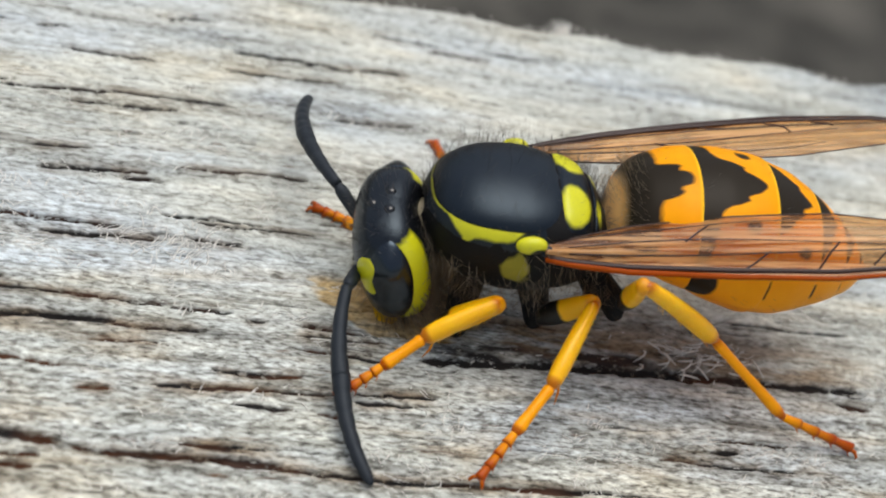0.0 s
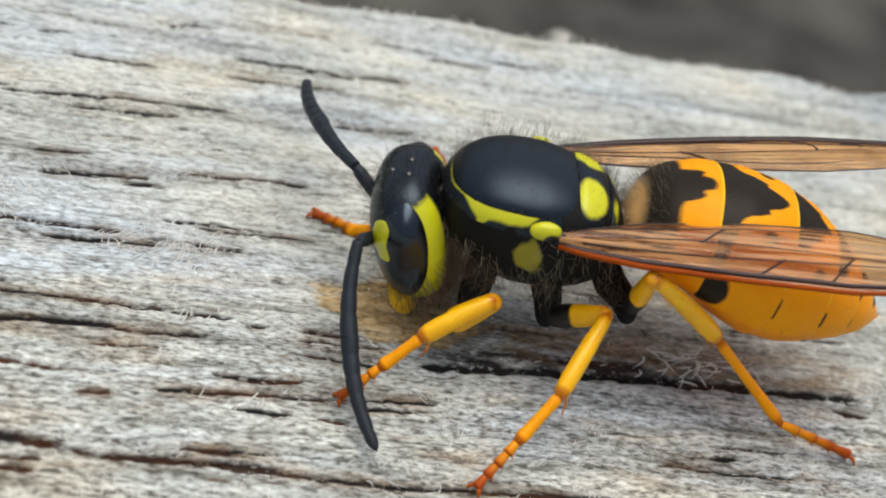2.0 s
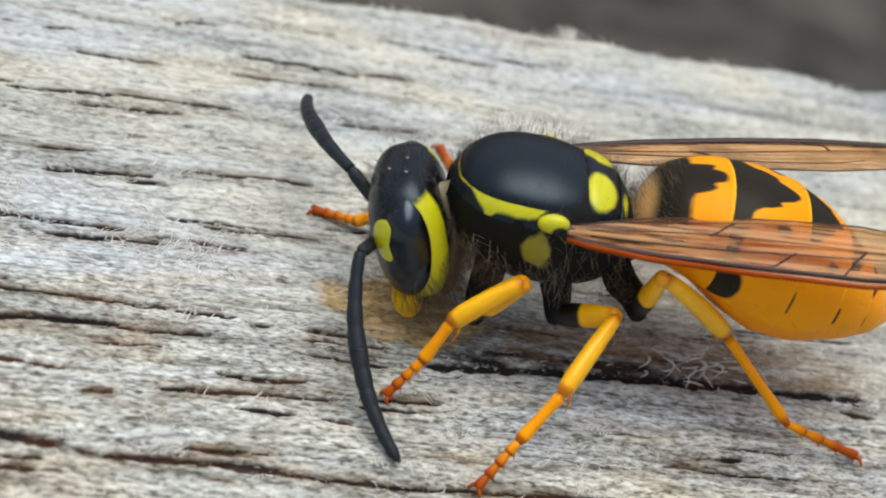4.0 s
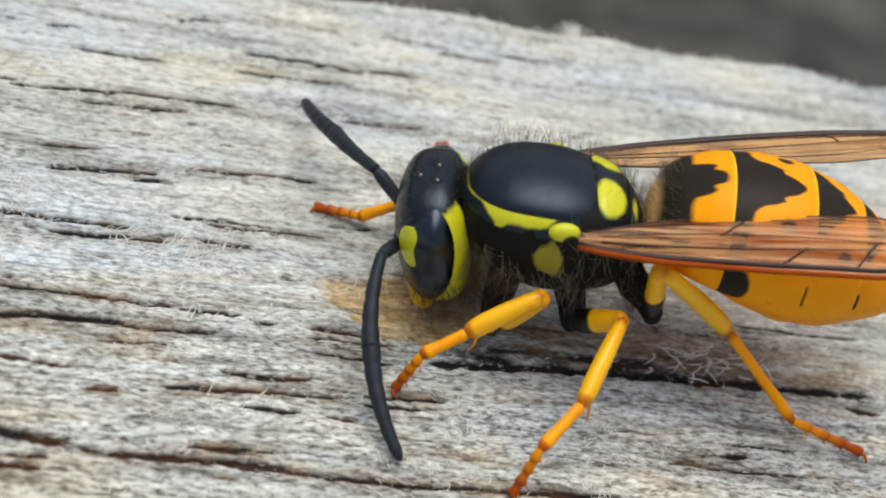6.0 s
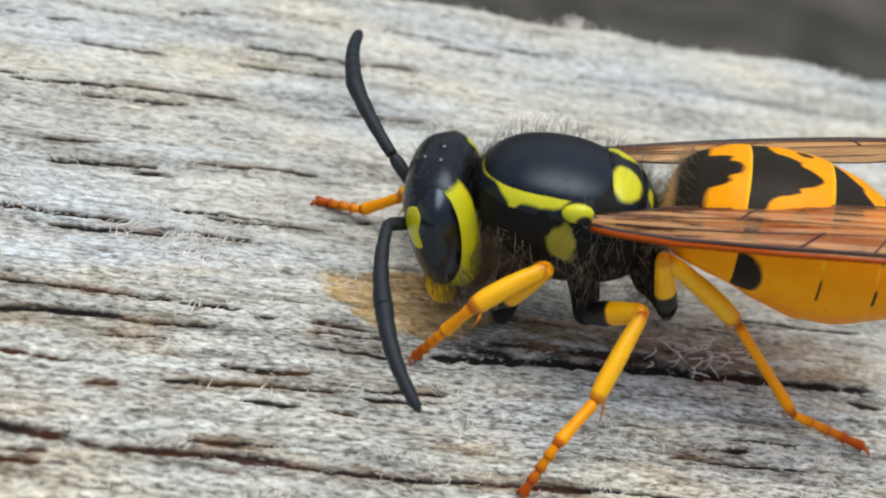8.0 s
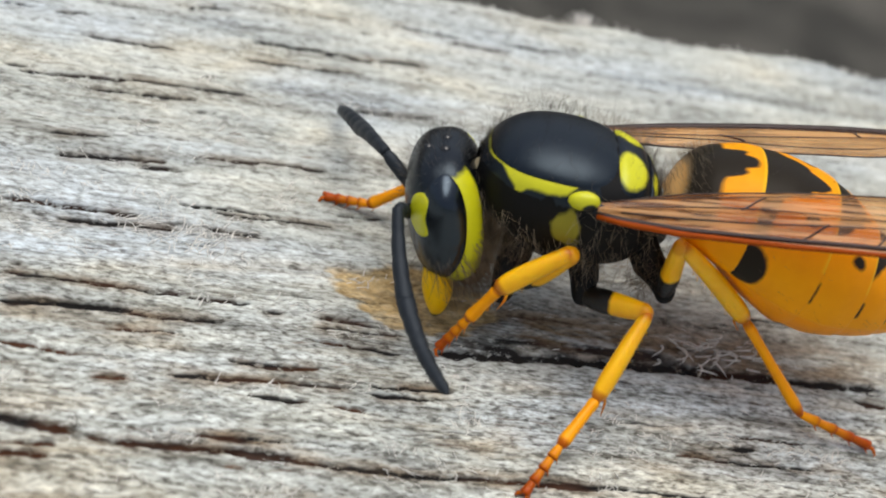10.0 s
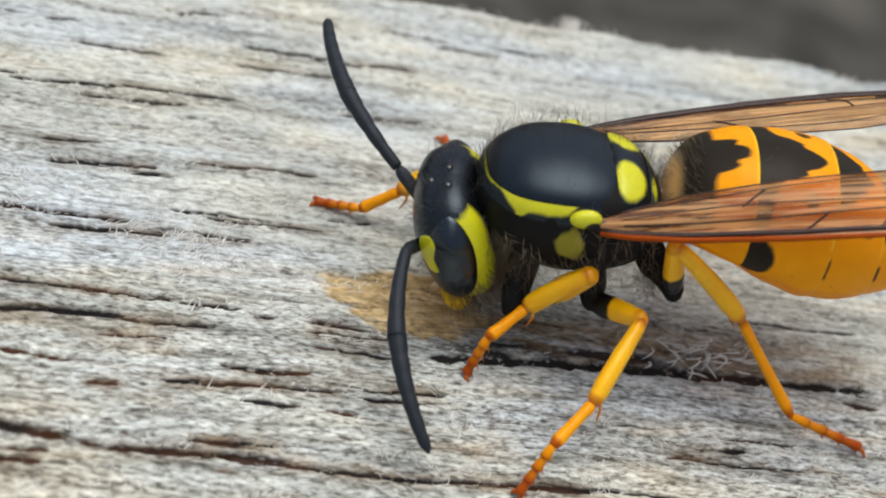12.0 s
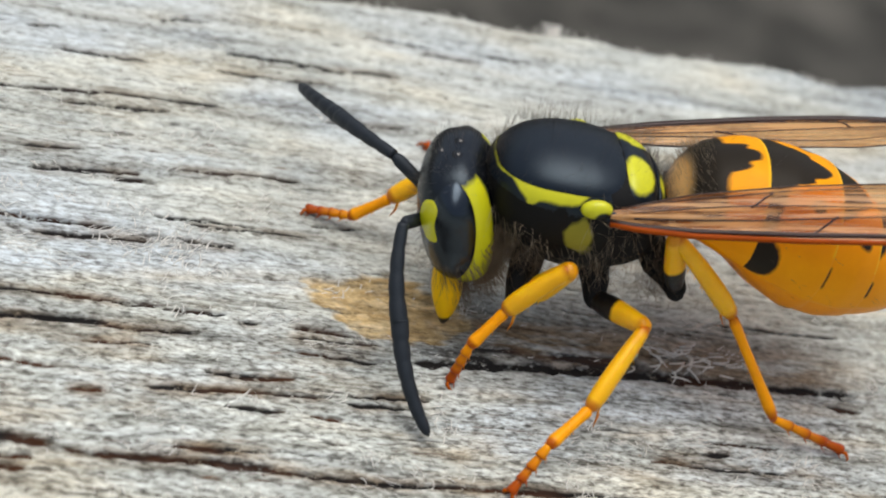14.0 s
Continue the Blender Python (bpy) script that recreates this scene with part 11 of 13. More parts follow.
    walk(LEGS["R", "fore"][3], [
        limb(0, 2.88, -2.06, -3.24, 3.83, -2.48, -3.23), limb(0.25, 2.96, -2.11, -3.29, 3.92, -2.52, -3.27), limb(0.5, 3.05, -2.18, -3.36, 4.02, -2.56, -3.32),
        limb(0.75, 3.07, -2.05, -3.29, 4.05, -2.41, -3.28), limb(1, 3.08, -1.93, -3.22, 4.06, -2.27, -3.23), limb(1.25, 2.92, -1.94, -3.55, 3.9, -2.29, -3.55),
        limb(1.5, 2.77, -1.97, -3.87, 3.75, -2.33, -3.87), limb(1.75, 3.02, -1.96, -3.74, 4, -2.3, -3.74), limb(2, 3.27, -1.96, -3.6, 4.26, -2.28, -3.6),
        limb(2.25, 3.303, -1.973, -3.584, 4.28, -2.29, -3.59), limb(2.5, 3.326, -1.995, -3.569, 4.29, -2.3, -3.59), limb(2.75, 3.349, -2.017, -3.553, 4.3, -2.31, -3.59),
        limb(3, 3.381, -2.051, -3.535, 4.32, -2.33, -3.58), limb(3.25, 3.404, -2.081, -3.52, 4.33, -2.34, -3.58), limb(3.5, 3.427, -2.106, -3.507, 4.34, -2.36, -3.58),
        limb(3.75, 3.46, -2.128, -3.489, 4.36, -2.37, -3.58), limb(4, 3.49, -2.15, -3.472, 4.38, -2.38, -3.58), limb(4.25, 3.514, -2.164, -3.447, 4.39, -2.38, -3.57),
        limb(4.5, 3.546, -2.169, -3.43, 4.41, -2.37, -3.57), limb(4.75, 3.711, -2.136, -3.243, 4.58, -2.32, -3.36), limb(5, 3.888, -2.107, -3.052, 4.76, -2.28, -3.15),
        limb(5.25, 3.88, -2.132, -3.195, 4.75, -2.31, -3.3), limb(5.5, 3.843, -2.173, -3.326, 4.71, -2.36, -3.44), limb(5.75, 3.824, -2.187, -3.159, 4.69, -2.38, -3.26),
        limb(6, 3.795, -2.2, -2.991, 4.66, -2.4, -3.08), limb(6.25, 3.895, -2.213, -3.064, 4.76, -2.42, -3.16), limb(6.5, 3.984, -2.237, -3.14, 4.85, -2.44, -3.24),
        limb(6.75, 3.898, -2.256, -3.083, 4.76, -2.46, -3.18), limb(7, 3.823, -2.269, -3.008, 4.68, -2.49, -3.11), limb(7.25, 3.935, -2.216, -3.064, 4.8, -2.42, -3.16),
        limb(7.5, 4.076, -2.15, -3.104, 4.95, -2.33, -3.19), limb(7.75, 4.136, -2.194, -3.056, 5.01, -2.38, -3.15), limb(8, 4.167, -2.25, -3.038, 5.04, -2.44, -3.14),
        limb(8.25, 4.129, -2.231, -3.088, 5, -2.42, -3.2), limb(8.5, 4.081, -2.223, -3.138, 4.95, -2.41, -3.26), limb(8.75, 4.034, -2.196, -3.208, 4.9, -2.38, -3.34),
        limb(9, 3.986, -2.18, -3.288, 4.85, -2.36, -3.43), limb(9.25, 3.928, -2.161, -3.374, 4.79, -2.33, -3.52), limb(9.5, 3.881, -2.13, -3.463, 4.74, -2.3, -3.62),
        limb(9.75, 3.823, -2.118, -3.548, 4.68, -2.28, -3.71), limb(10, 3.776, -2.097, -3.638, 4.63, -2.26, -3.81), limb(10.25, 3.728, -2.086, -3.726, 4.58, -2.24, -3.9),
        limb(10.5, 3.69, -2.083, -3.803, 4.54, -2.23, -3.98), limb(10.75, 3.664, -2.158, -3.897, 4.51, -2.32, -4.07), limb(11, 3.659, -2.231, -3.983, 4.5, -2.42, -4.16),
        limb(11.25, 3.685, -2.206, -4.144, 4.53, -2.38, -4.32), limb(11.5, 3.712, -2.171, -4.275, 4.56, -2.33, -4.45), limb(11.75, 3.898, -2.234, -3.874, 4.75, -2.41, -4.01),
        limb(12, 4.036, -2.31, -3.483, 4.89, -2.5, -3.58), limb(12.25, 4.037, -2.169, -3.775, 4.89, -2.33, -3.92), limb(12.5, 3.993, -2.031, -4.075, 4.84, -2.17, -4.27),
        limb(12.75, 4.126, -2.032, -3.9, 4.98, -2.18, -4.06), limb(13, 4.233, -2.05, -3.703, 5.09, -2.23, -3.84), limb(13.25, 4.148, -2.098, -3.9, 5, -2.28, -4.05),
        limb(13.5, 4.083, -2.145, -4.087, 4.93, -2.33, -4.25), limb(13.75, 4.154, -2.15, -3.892, 4.99, -2.4, -4.08), limb(14, 4.204, -2.138, -3.701, 5.03, -2.45, -3.91),
    ])
    walk(LEGS["R", "mid"][0], [
        limb(0, -0.862, -1.04, -2.67, -0.56, -1.94, -1.2), limb(0.25, -0.864, -1.04, -2.67, -0.43, -1.96, -1.25), limb(0.5, -0.866, -1.04, -2.67, -0.29, -1.99, -1.32),
        limb(0.75, -0.867, -1.04, -2.68, -0.31, -1.93, -1.28), limb(1, -0.861, -1.05, -2.66, -0.35, -1.88, -1.21), limb(1.25, -0.871, -1.03, -2.69, -0.32, -2, -1.34),
        limb(1.5, -0.874, -1.02, -2.69, -0.28, -2.12, -1.46), limb(1.75, -0.872, -1.03, -2.68, -0.26, -2.11, -1.45), limb(2, -0.873, -1.03, -2.68, -0.23, -2.09, -1.45),
        limb(2.25, -0.878, -1.02, -2.69, -0.23, -2.09, -1.47), limb(2.5, -0.88, -1.02, -2.7, -0.22, -2.09, -1.48), limb(2.75, -0.879, -1.02, -2.69, -0.21, -2.1, -1.49),
        limb(3, -0.879, -1.02, -2.69, -0.21, -2.11, -1.5), limb(3.25, -0.878, -1.02, -2.69, -0.2, -2.12, -1.51), limb(3.5, -0.877, -1.02, -2.69, -0.19, -2.13, -1.52),
        limb(3.75, -0.876, -1.03, -2.69, -0.18, -2.14, -1.53), limb(4, -0.874, -1.03, -2.68, -0.17, -2.15, -1.54), limb(4.25, -0.877, -1.02, -2.69, -0.15, -2.15, -1.56),
        limb(4.5, -0.878, -1.02, -2.69, -0.14, -2.15, -1.57), limb(4.75, -0.88, -1.02, -2.69, -0.12, -2.14, -1.58), limb(5, -0.881, -1.02, -2.69, -0.09, -2.13, -1.59),
        limb(5.25, -0.881, -1.02, -2.69, -0.06, -2.13, -1.61), limb(5.5, -0.884, -1.02, -2.69, -0.06, -2.14, -1.63), limb(5.75, -0.877, -1.03, -2.69, -0.12, -2.11, -1.54),
        limb(6, -0.871, -1.03, -2.68, -0.18, -2.08, -1.46), limb(6.25, -0.881, -1.02, -2.69, -0.11, -2.12, -1.57), limb(6.5, -0.885, -1.02, -2.69, -0.04, -2.16, -1.67),
        limb(6.75, -0.88, -1.02, -2.69, -0.12, -2.11, -1.55), limb(7, -0.872, -1.03, -2.68, -0.19, -2.06, -1.44), limb(7.25, -0.883, -1.02, -2.69, -0.1, -2.13, -1.59),
        limb(7.5, -0.889, -1.01, -2.69, 0.01, -2.19, -1.76), limb(7.75, -0.89, -1.01, -2.69, 0.07, -2.2, -1.83), limb(8, -0.897, -1.01, -2.69, 0.1, -2.2, -1.89),
        limb(8.25, -0.909, -0.992, -2.7, 0.08, -2.18, -1.88), limb(8.5, -0.919, -0.978, -2.71, 0.06, -2.16, -1.87), limb(8.75, -0.924, -0.973, -2.72, 0.04, -2.14, -1.84),
        limb(9, -0.921, -0.976, -2.72, 0.03, -2.13, -1.81), limb(9.25, -0.918, -0.979, -2.72, 0.01, -2.12, -1.77), limb(9.5, -0.911, -0.987, -2.72, 0, -2.11, -1.73),
        limb(9.75, -0.906, -0.992, -2.71, -0.02, -2.11, -1.7), limb(10, -0.896, -1, -2.7, -0.03, -2.12, -1.67), limb(10.25, -0.891, -1.01, -2.7, -0.05, -2.13, -1.65),
        limb(10.5, -0.883, -1.02, -2.69, -0.06, -2.15, -1.64), limb(10.75, -0.884, -1.01, -2.69, -0.1, -2.18, -1.65), limb(11, -0.886, -1.01, -2.69, -0.12, -2.22, -1.69),
        limb(11.25, -0.9, -0.989, -2.7, -0.07, -2.26, -1.83), limb(11.5, -0.901, -0.99, -2.69, -0.02, -2.3, -1.94),
        limb(11.75, -0.896, -0.994, -2.7, -0.06, -2.29, -1.87), limb(12, -0.893, -0.995, -2.7, -0.12, -2.29, -1.81), limb(12.25, -0.897, -0.998, -2.7, -0.02, -2.24, -1.83),
        limb(12.5, -0.894, -1.01, -2.69, 0.07, -2.21, -1.86), limb(12.75, -0.894, -1.01, -2.69, 0.05, -2.23, -1.87), limb(13, -0.898, -0.999, -2.69, 0.03, -2.24, -1.88),
        limb(13.25, -0.903, -0.989, -2.7, 0.01, -2.27, -1.93), limb(13.5, -0.905, -0.987, -2.69, 0.02, -2.29, -1.98), limb(13.75, -0.905, -0.989, -2.69, 0.05, -2.27, -1.98),
        limb(14, -0.904, -0.992, -2.69, 0.06, -2.26, -1.97),
    ])
    walk(LEGS["R", "mid"][1], [
        limb(0, -0.56, -1.94, -1.2, 0.07, -3.44, -2.53), limb(0.25, -0.43, -1.96, -1.25, 0.24, -3.58, -2.4), limb(0.5, -0.29, -1.99, -1.32, 0.43, -3.72, -2.27),
        limb(0.75, -0.31, -1.93, -1.28, 0.44, -3.62, -2.27), limb(1, -0.35, -1.88, -1.21, 0.44, -3.53, -2.25), limb(1.25, -0.32, -2, -1.34, 0.36, -3.56, -2.55),
        limb(1.5, -0.28, -2.12, -1.46, 0.28, -3.59, -2.85), limb(1.75, -0.26, -2.11, -1.45, 0.42, -3.59, -2.77), limb(2, -0.23, -2.09, -1.45, 0.56, -3.59, -2.69),
        limb(2.25, -0.23, -2.09, -1.47, 0.57, -3.59, -2.69), limb(2.5, -0.22, -2.09, -1.48, 0.59, -3.6, -2.68), limb(2.75, -0.21, -2.1, -1.49, 0.6, -3.62, -2.68),
        limb(3, -0.21, -2.11, -1.5, 0.62, -3.64, -2.67), limb(3.25, -0.2, -2.12, -1.51, 0.63, -3.66, -2.66), limb(3.5, -0.19, -2.13, -1.52, 0.65, -3.68, -2.66),
        limb(3.75, -0.18, -2.14, -1.53, 0.67, -3.7, -2.65), limb(4, -0.17, -2.15, -1.54, 0.69, -3.72, -2.64), limb(4.25, -0.15, -2.15, -1.56, 0.71, -3.73, -2.64),
        limb(4.5, -0.14, -2.15, -1.57, 0.73, -3.73, -2.64), limb(4.75, -0.12, -2.14, -1.58, 0.85, -3.74, -2.51), limb(5, -0.09, -2.13, -1.59, 0.98, -3.75, -2.38),
        limb(5.25, -0.06, -2.13, -1.61, 0.98, -3.75, -2.45), limb(5.5, -0.06, -2.14, -1.63, 0.94, -3.76, -2.52), limb(5.75, -0.12, -2.11, -1.54, 0.88, -3.74, -2.41),
        limb(6, -0.18, -2.08, -1.46, 0.82, -3.72, -2.3), limb(6.25, -0.11, -2.12, -1.57, 0.93, -3.77, -2.34), limb(6.5, -0.04, -2.16, -1.67, 1.02, -3.82, -2.38),
        limb(6.75, -0.12, -2.11, -1.55, 0.91, -3.77, -2.32), limb(7, -0.19, -2.06, -1.44, 0.79, -3.72, -2.26), limb(7.25, -0.1, -2.13, -1.59, 0.95, -3.77, -2.36),
        limb(7.5, 0.01, -2.19, -1.76, 1.14, -3.83, -2.44), limb(7.75, 0.07, -2.2, -1.83, 1.22, -3.89, -2.29), limb(8, 0.1, -2.2, -1.89, 1.27, -3.92, -2.18),
        limb(8.25, 0.08, -2.18, -1.88, 1.24, -3.9, -2.2), limb(8.5, 0.06, -2.16, -1.87, 1.2, -3.87, -2.25), limb(8.75, 0.04, -2.14, -1.84, 1.15, -3.84, -2.31),
        limb(9, 0.03, -2.13, -1.81, 1.1, -3.81, -2.39), limb(9.25, 0.01, -2.12, -1.77, 1.04, -3.77, -2.47), limb(9.5, 0, -2.11, -1.73, 0.98, -3.73, -2.56),
        limb(9.75, -0.02, -2.11, -1.7, 0.93, -3.69, -2.66), limb(10, -0.03, -2.12, -1.67, 0.87, -3.66, -2.75), limb(10.25, -0.05, -2.13, -1.65, 0.81, -3.62, -2.84),
        limb(10.5, -0.06, -2.15, -1.64, 0.76, -3.59, -2.93), limb(10.75, -0.1, -2.18, -1.65, 0.67, -3.58, -3.02), limb(11, -0.12, -2.22, -1.69, 0.6, -3.58, -3.11),
        limb(11.25, -0.07, -2.26, -1.83, 0.66, -3.6, -3.27), limb(11.5, -0.02, -2.3, -1.94, 0.72, -3.63, -3.39), limb(11.75, -0.06, -2.29, -1.87, 0.81, -3.67, -3.19),
        limb(12, -0.12, -2.29, -1.81, 0.86, -3.73, -2.99), limb(12.25, -0.02, -2.24, -1.83, 0.93, -3.67, -3.05), limb(12.5, 0.07, -2.21, -1.86, 0.98, -3.61, -3.13),
        limb(12.75, 0.05, -2.23, -1.87, 1.03, -3.62, -3.1), limb(13, 0.03, -2.24, -1.88, 1.06, -3.63, -3.08), limb(13.25, 0.01, -2.27, -1.93, 0.97, -3.63, -3.21),
        limb(13.5, 0.02, -2.29, -1.98, 0.92, -3.64, -3.32), limb(13.75, 0.05, -2.27, -1.98, 1.01, -3.7, -3.17), limb(14, 0.06, -2.26, -1.97, 1.09, -3.76, -3.02),
    ])
    walk(LEGS["R", "mid"][2], [
        limb(0, 0.07, -3.44, -2.53, 0.34, -4.24, -3.19), limb(0.25, 0.24, -3.58, -2.4, 0.53, -4.43, -3), limb(0.5, 0.43, -3.72, -2.27, 0.74, -4.6, -2.81),
        limb(0.75, 0.44, -3.62, -2.27, 0.76, -4.47, -2.84), limb(1, 0.44, -3.53, -2.25, 0.76, -4.35, -2.86), limb(1.25, 0.36, -3.56, -2.55, 0.67, -4.39, -3.15),
        limb(1.5, 0.28, -3.59, -2.85, 0.58, -4.44, -3.44), limb(1.75, 0.42, -3.59, -2.77, 0.75, -4.41, -3.38), limb(2, 0.56, -3.59, -2.69, 0.92, -4.39, -3.3),
        limb(2.25, 0.57, -3.59, -2.69, 0.94, -4.4, -3.3), limb(2.5, 0.59, -3.6, -2.68, 0.95, -4.41, -3.29), limb(2.75, 0.6, -3.62, -2.68, 0.97, -4.43, -3.28),
        limb(3, 0.62, -3.64, -2.67, 0.99, -4.45, -3.27), limb(3.25, 0.63, -3.66, -2.66, 1.01, -4.48, -3.25), limb(3.5, 0.65, -3.68, -2.66, 1.03, -4.5, -3.24),
        limb(3.75, 0.67, -3.7, -2.65, 1.05, -4.53, -3.23), limb(4, 0.69, -3.72, -2.64, 1.08, -4.54, -3.22), limb(4.25, 0.71, -3.73, -2.64, 1.1, -4.55, -3.21),
        limb(4.5, 0.73, -3.73, -2.64, 1.13, -4.56, -3.2), limb(4.75, 0.85, -3.74, -2.51, 1.28, -4.55, -3.07), limb(5, 0.98, -3.75, -2.38, 1.44, -4.54, -2.94),
        limb(5.25, 0.98, -3.75, -2.45, 1.43, -4.56, -3), limb(5.5, 0.94, -3.76, -2.52, 1.38, -4.58, -3.06), limb(5.75, 0.88, -3.74, -2.41, 1.32, -4.55, -2.96),
        limb(6, 0.82, -3.72, -2.3, 1.26, -4.53, -2.85), limb(6.25, 0.93, -3.77, -2.34, 1.37, -4.59, -2.88), limb(6.5, 1.02, -3.82, -2.38, 1.48, -4.64, -2.91),
        limb(6.75, 0.91, -3.77, -2.32, 1.34, -4.59, -2.86), limb(7, 0.79, -3.72, -2.26, 1.21, -4.54, -2.82), limb(7.25, 0.95, -3.77, -2.36, 1.39, -4.58, -2.91),
        limb(7.5, 1.14, -3.83, -2.44, 1.63, -4.63, -2.97), limb(7.75, 1.22, -3.89, -2.29, 1.71, -4.7, -2.8), limb(8, 1.27, -3.92, -2.18, 1.75, -4.75, -2.66),
        limb(8.25, 1.24, -3.9, -2.2, 1.72, -4.73, -2.69), limb(8.5, 1.2, -3.87, -2.25, 1.67, -4.7, -2.74), limb(8.75, 1.15, -3.84, -2.31, 1.62, -4.67, -2.81),
        limb(9, 1.1, -3.81, -2.39, 1.56, -4.64, -2.9), limb(9.25, 1.04, -3.77, -2.47, 1.49, -4.6, -3), limb(9.5, 0.98, -3.73, -2.56, 1.42, -4.55, -3.1),
        limb(9.75, 0.93, -3.69, -2.66, 1.36, -4.51, -3.21), limb(10, 0.87, -3.66, -2.75, 1.29, -4.47, -3.32), limb(10.25, 0.81, -3.62, -2.84, 1.23, -4.43, -3.42),
        limb(10.5, 0.76, -3.59, -2.93, 1.17, -4.4, -3.51), limb(10.75, 0.67, -3.58, -3.02, 1.05, -4.38, -3.62), limb(11, 0.6, -3.58, -3.11, 0.96, -4.39, -3.73),
        limb(11.25, 0.66, -3.6, -3.27, 1.03, -4.41, -3.88), limb(11.5, 0.72, -3.63, -3.39, 1.11, -4.43, -3.99), limb(11.75, 0.81, -3.67, -3.19, 1.23, -4.45, -3.79),
        limb(12, 0.86, -3.73, -2.99, 1.31, -4.5, -3.59), limb(12.25, 0.93, -3.67, -3.05, 1.37, -4.44, -3.66), limb(12.5, 0.98, -3.61, -3.13, 1.41, -4.37, -3.75),
        limb(12.75, 1.03, -3.62, -3.1, 1.49, -4.38, -3.71), limb(13, 1.06, -3.63, -3.08, 1.54, -4.38, -3.67), limb(13.25, 0.97, -3.63, -3.21, 1.43, -4.39, -3.81),
        limb(13.5, 0.92, -3.64, -3.32, 1.36, -4.4, -3.94), limb(13.75, 1.01, -3.7, -3.17, 1.46, -4.47, -3.77), limb(14, 1.09, -3.76, -3.02, 1.55, -4.54, -3.6),
    ])
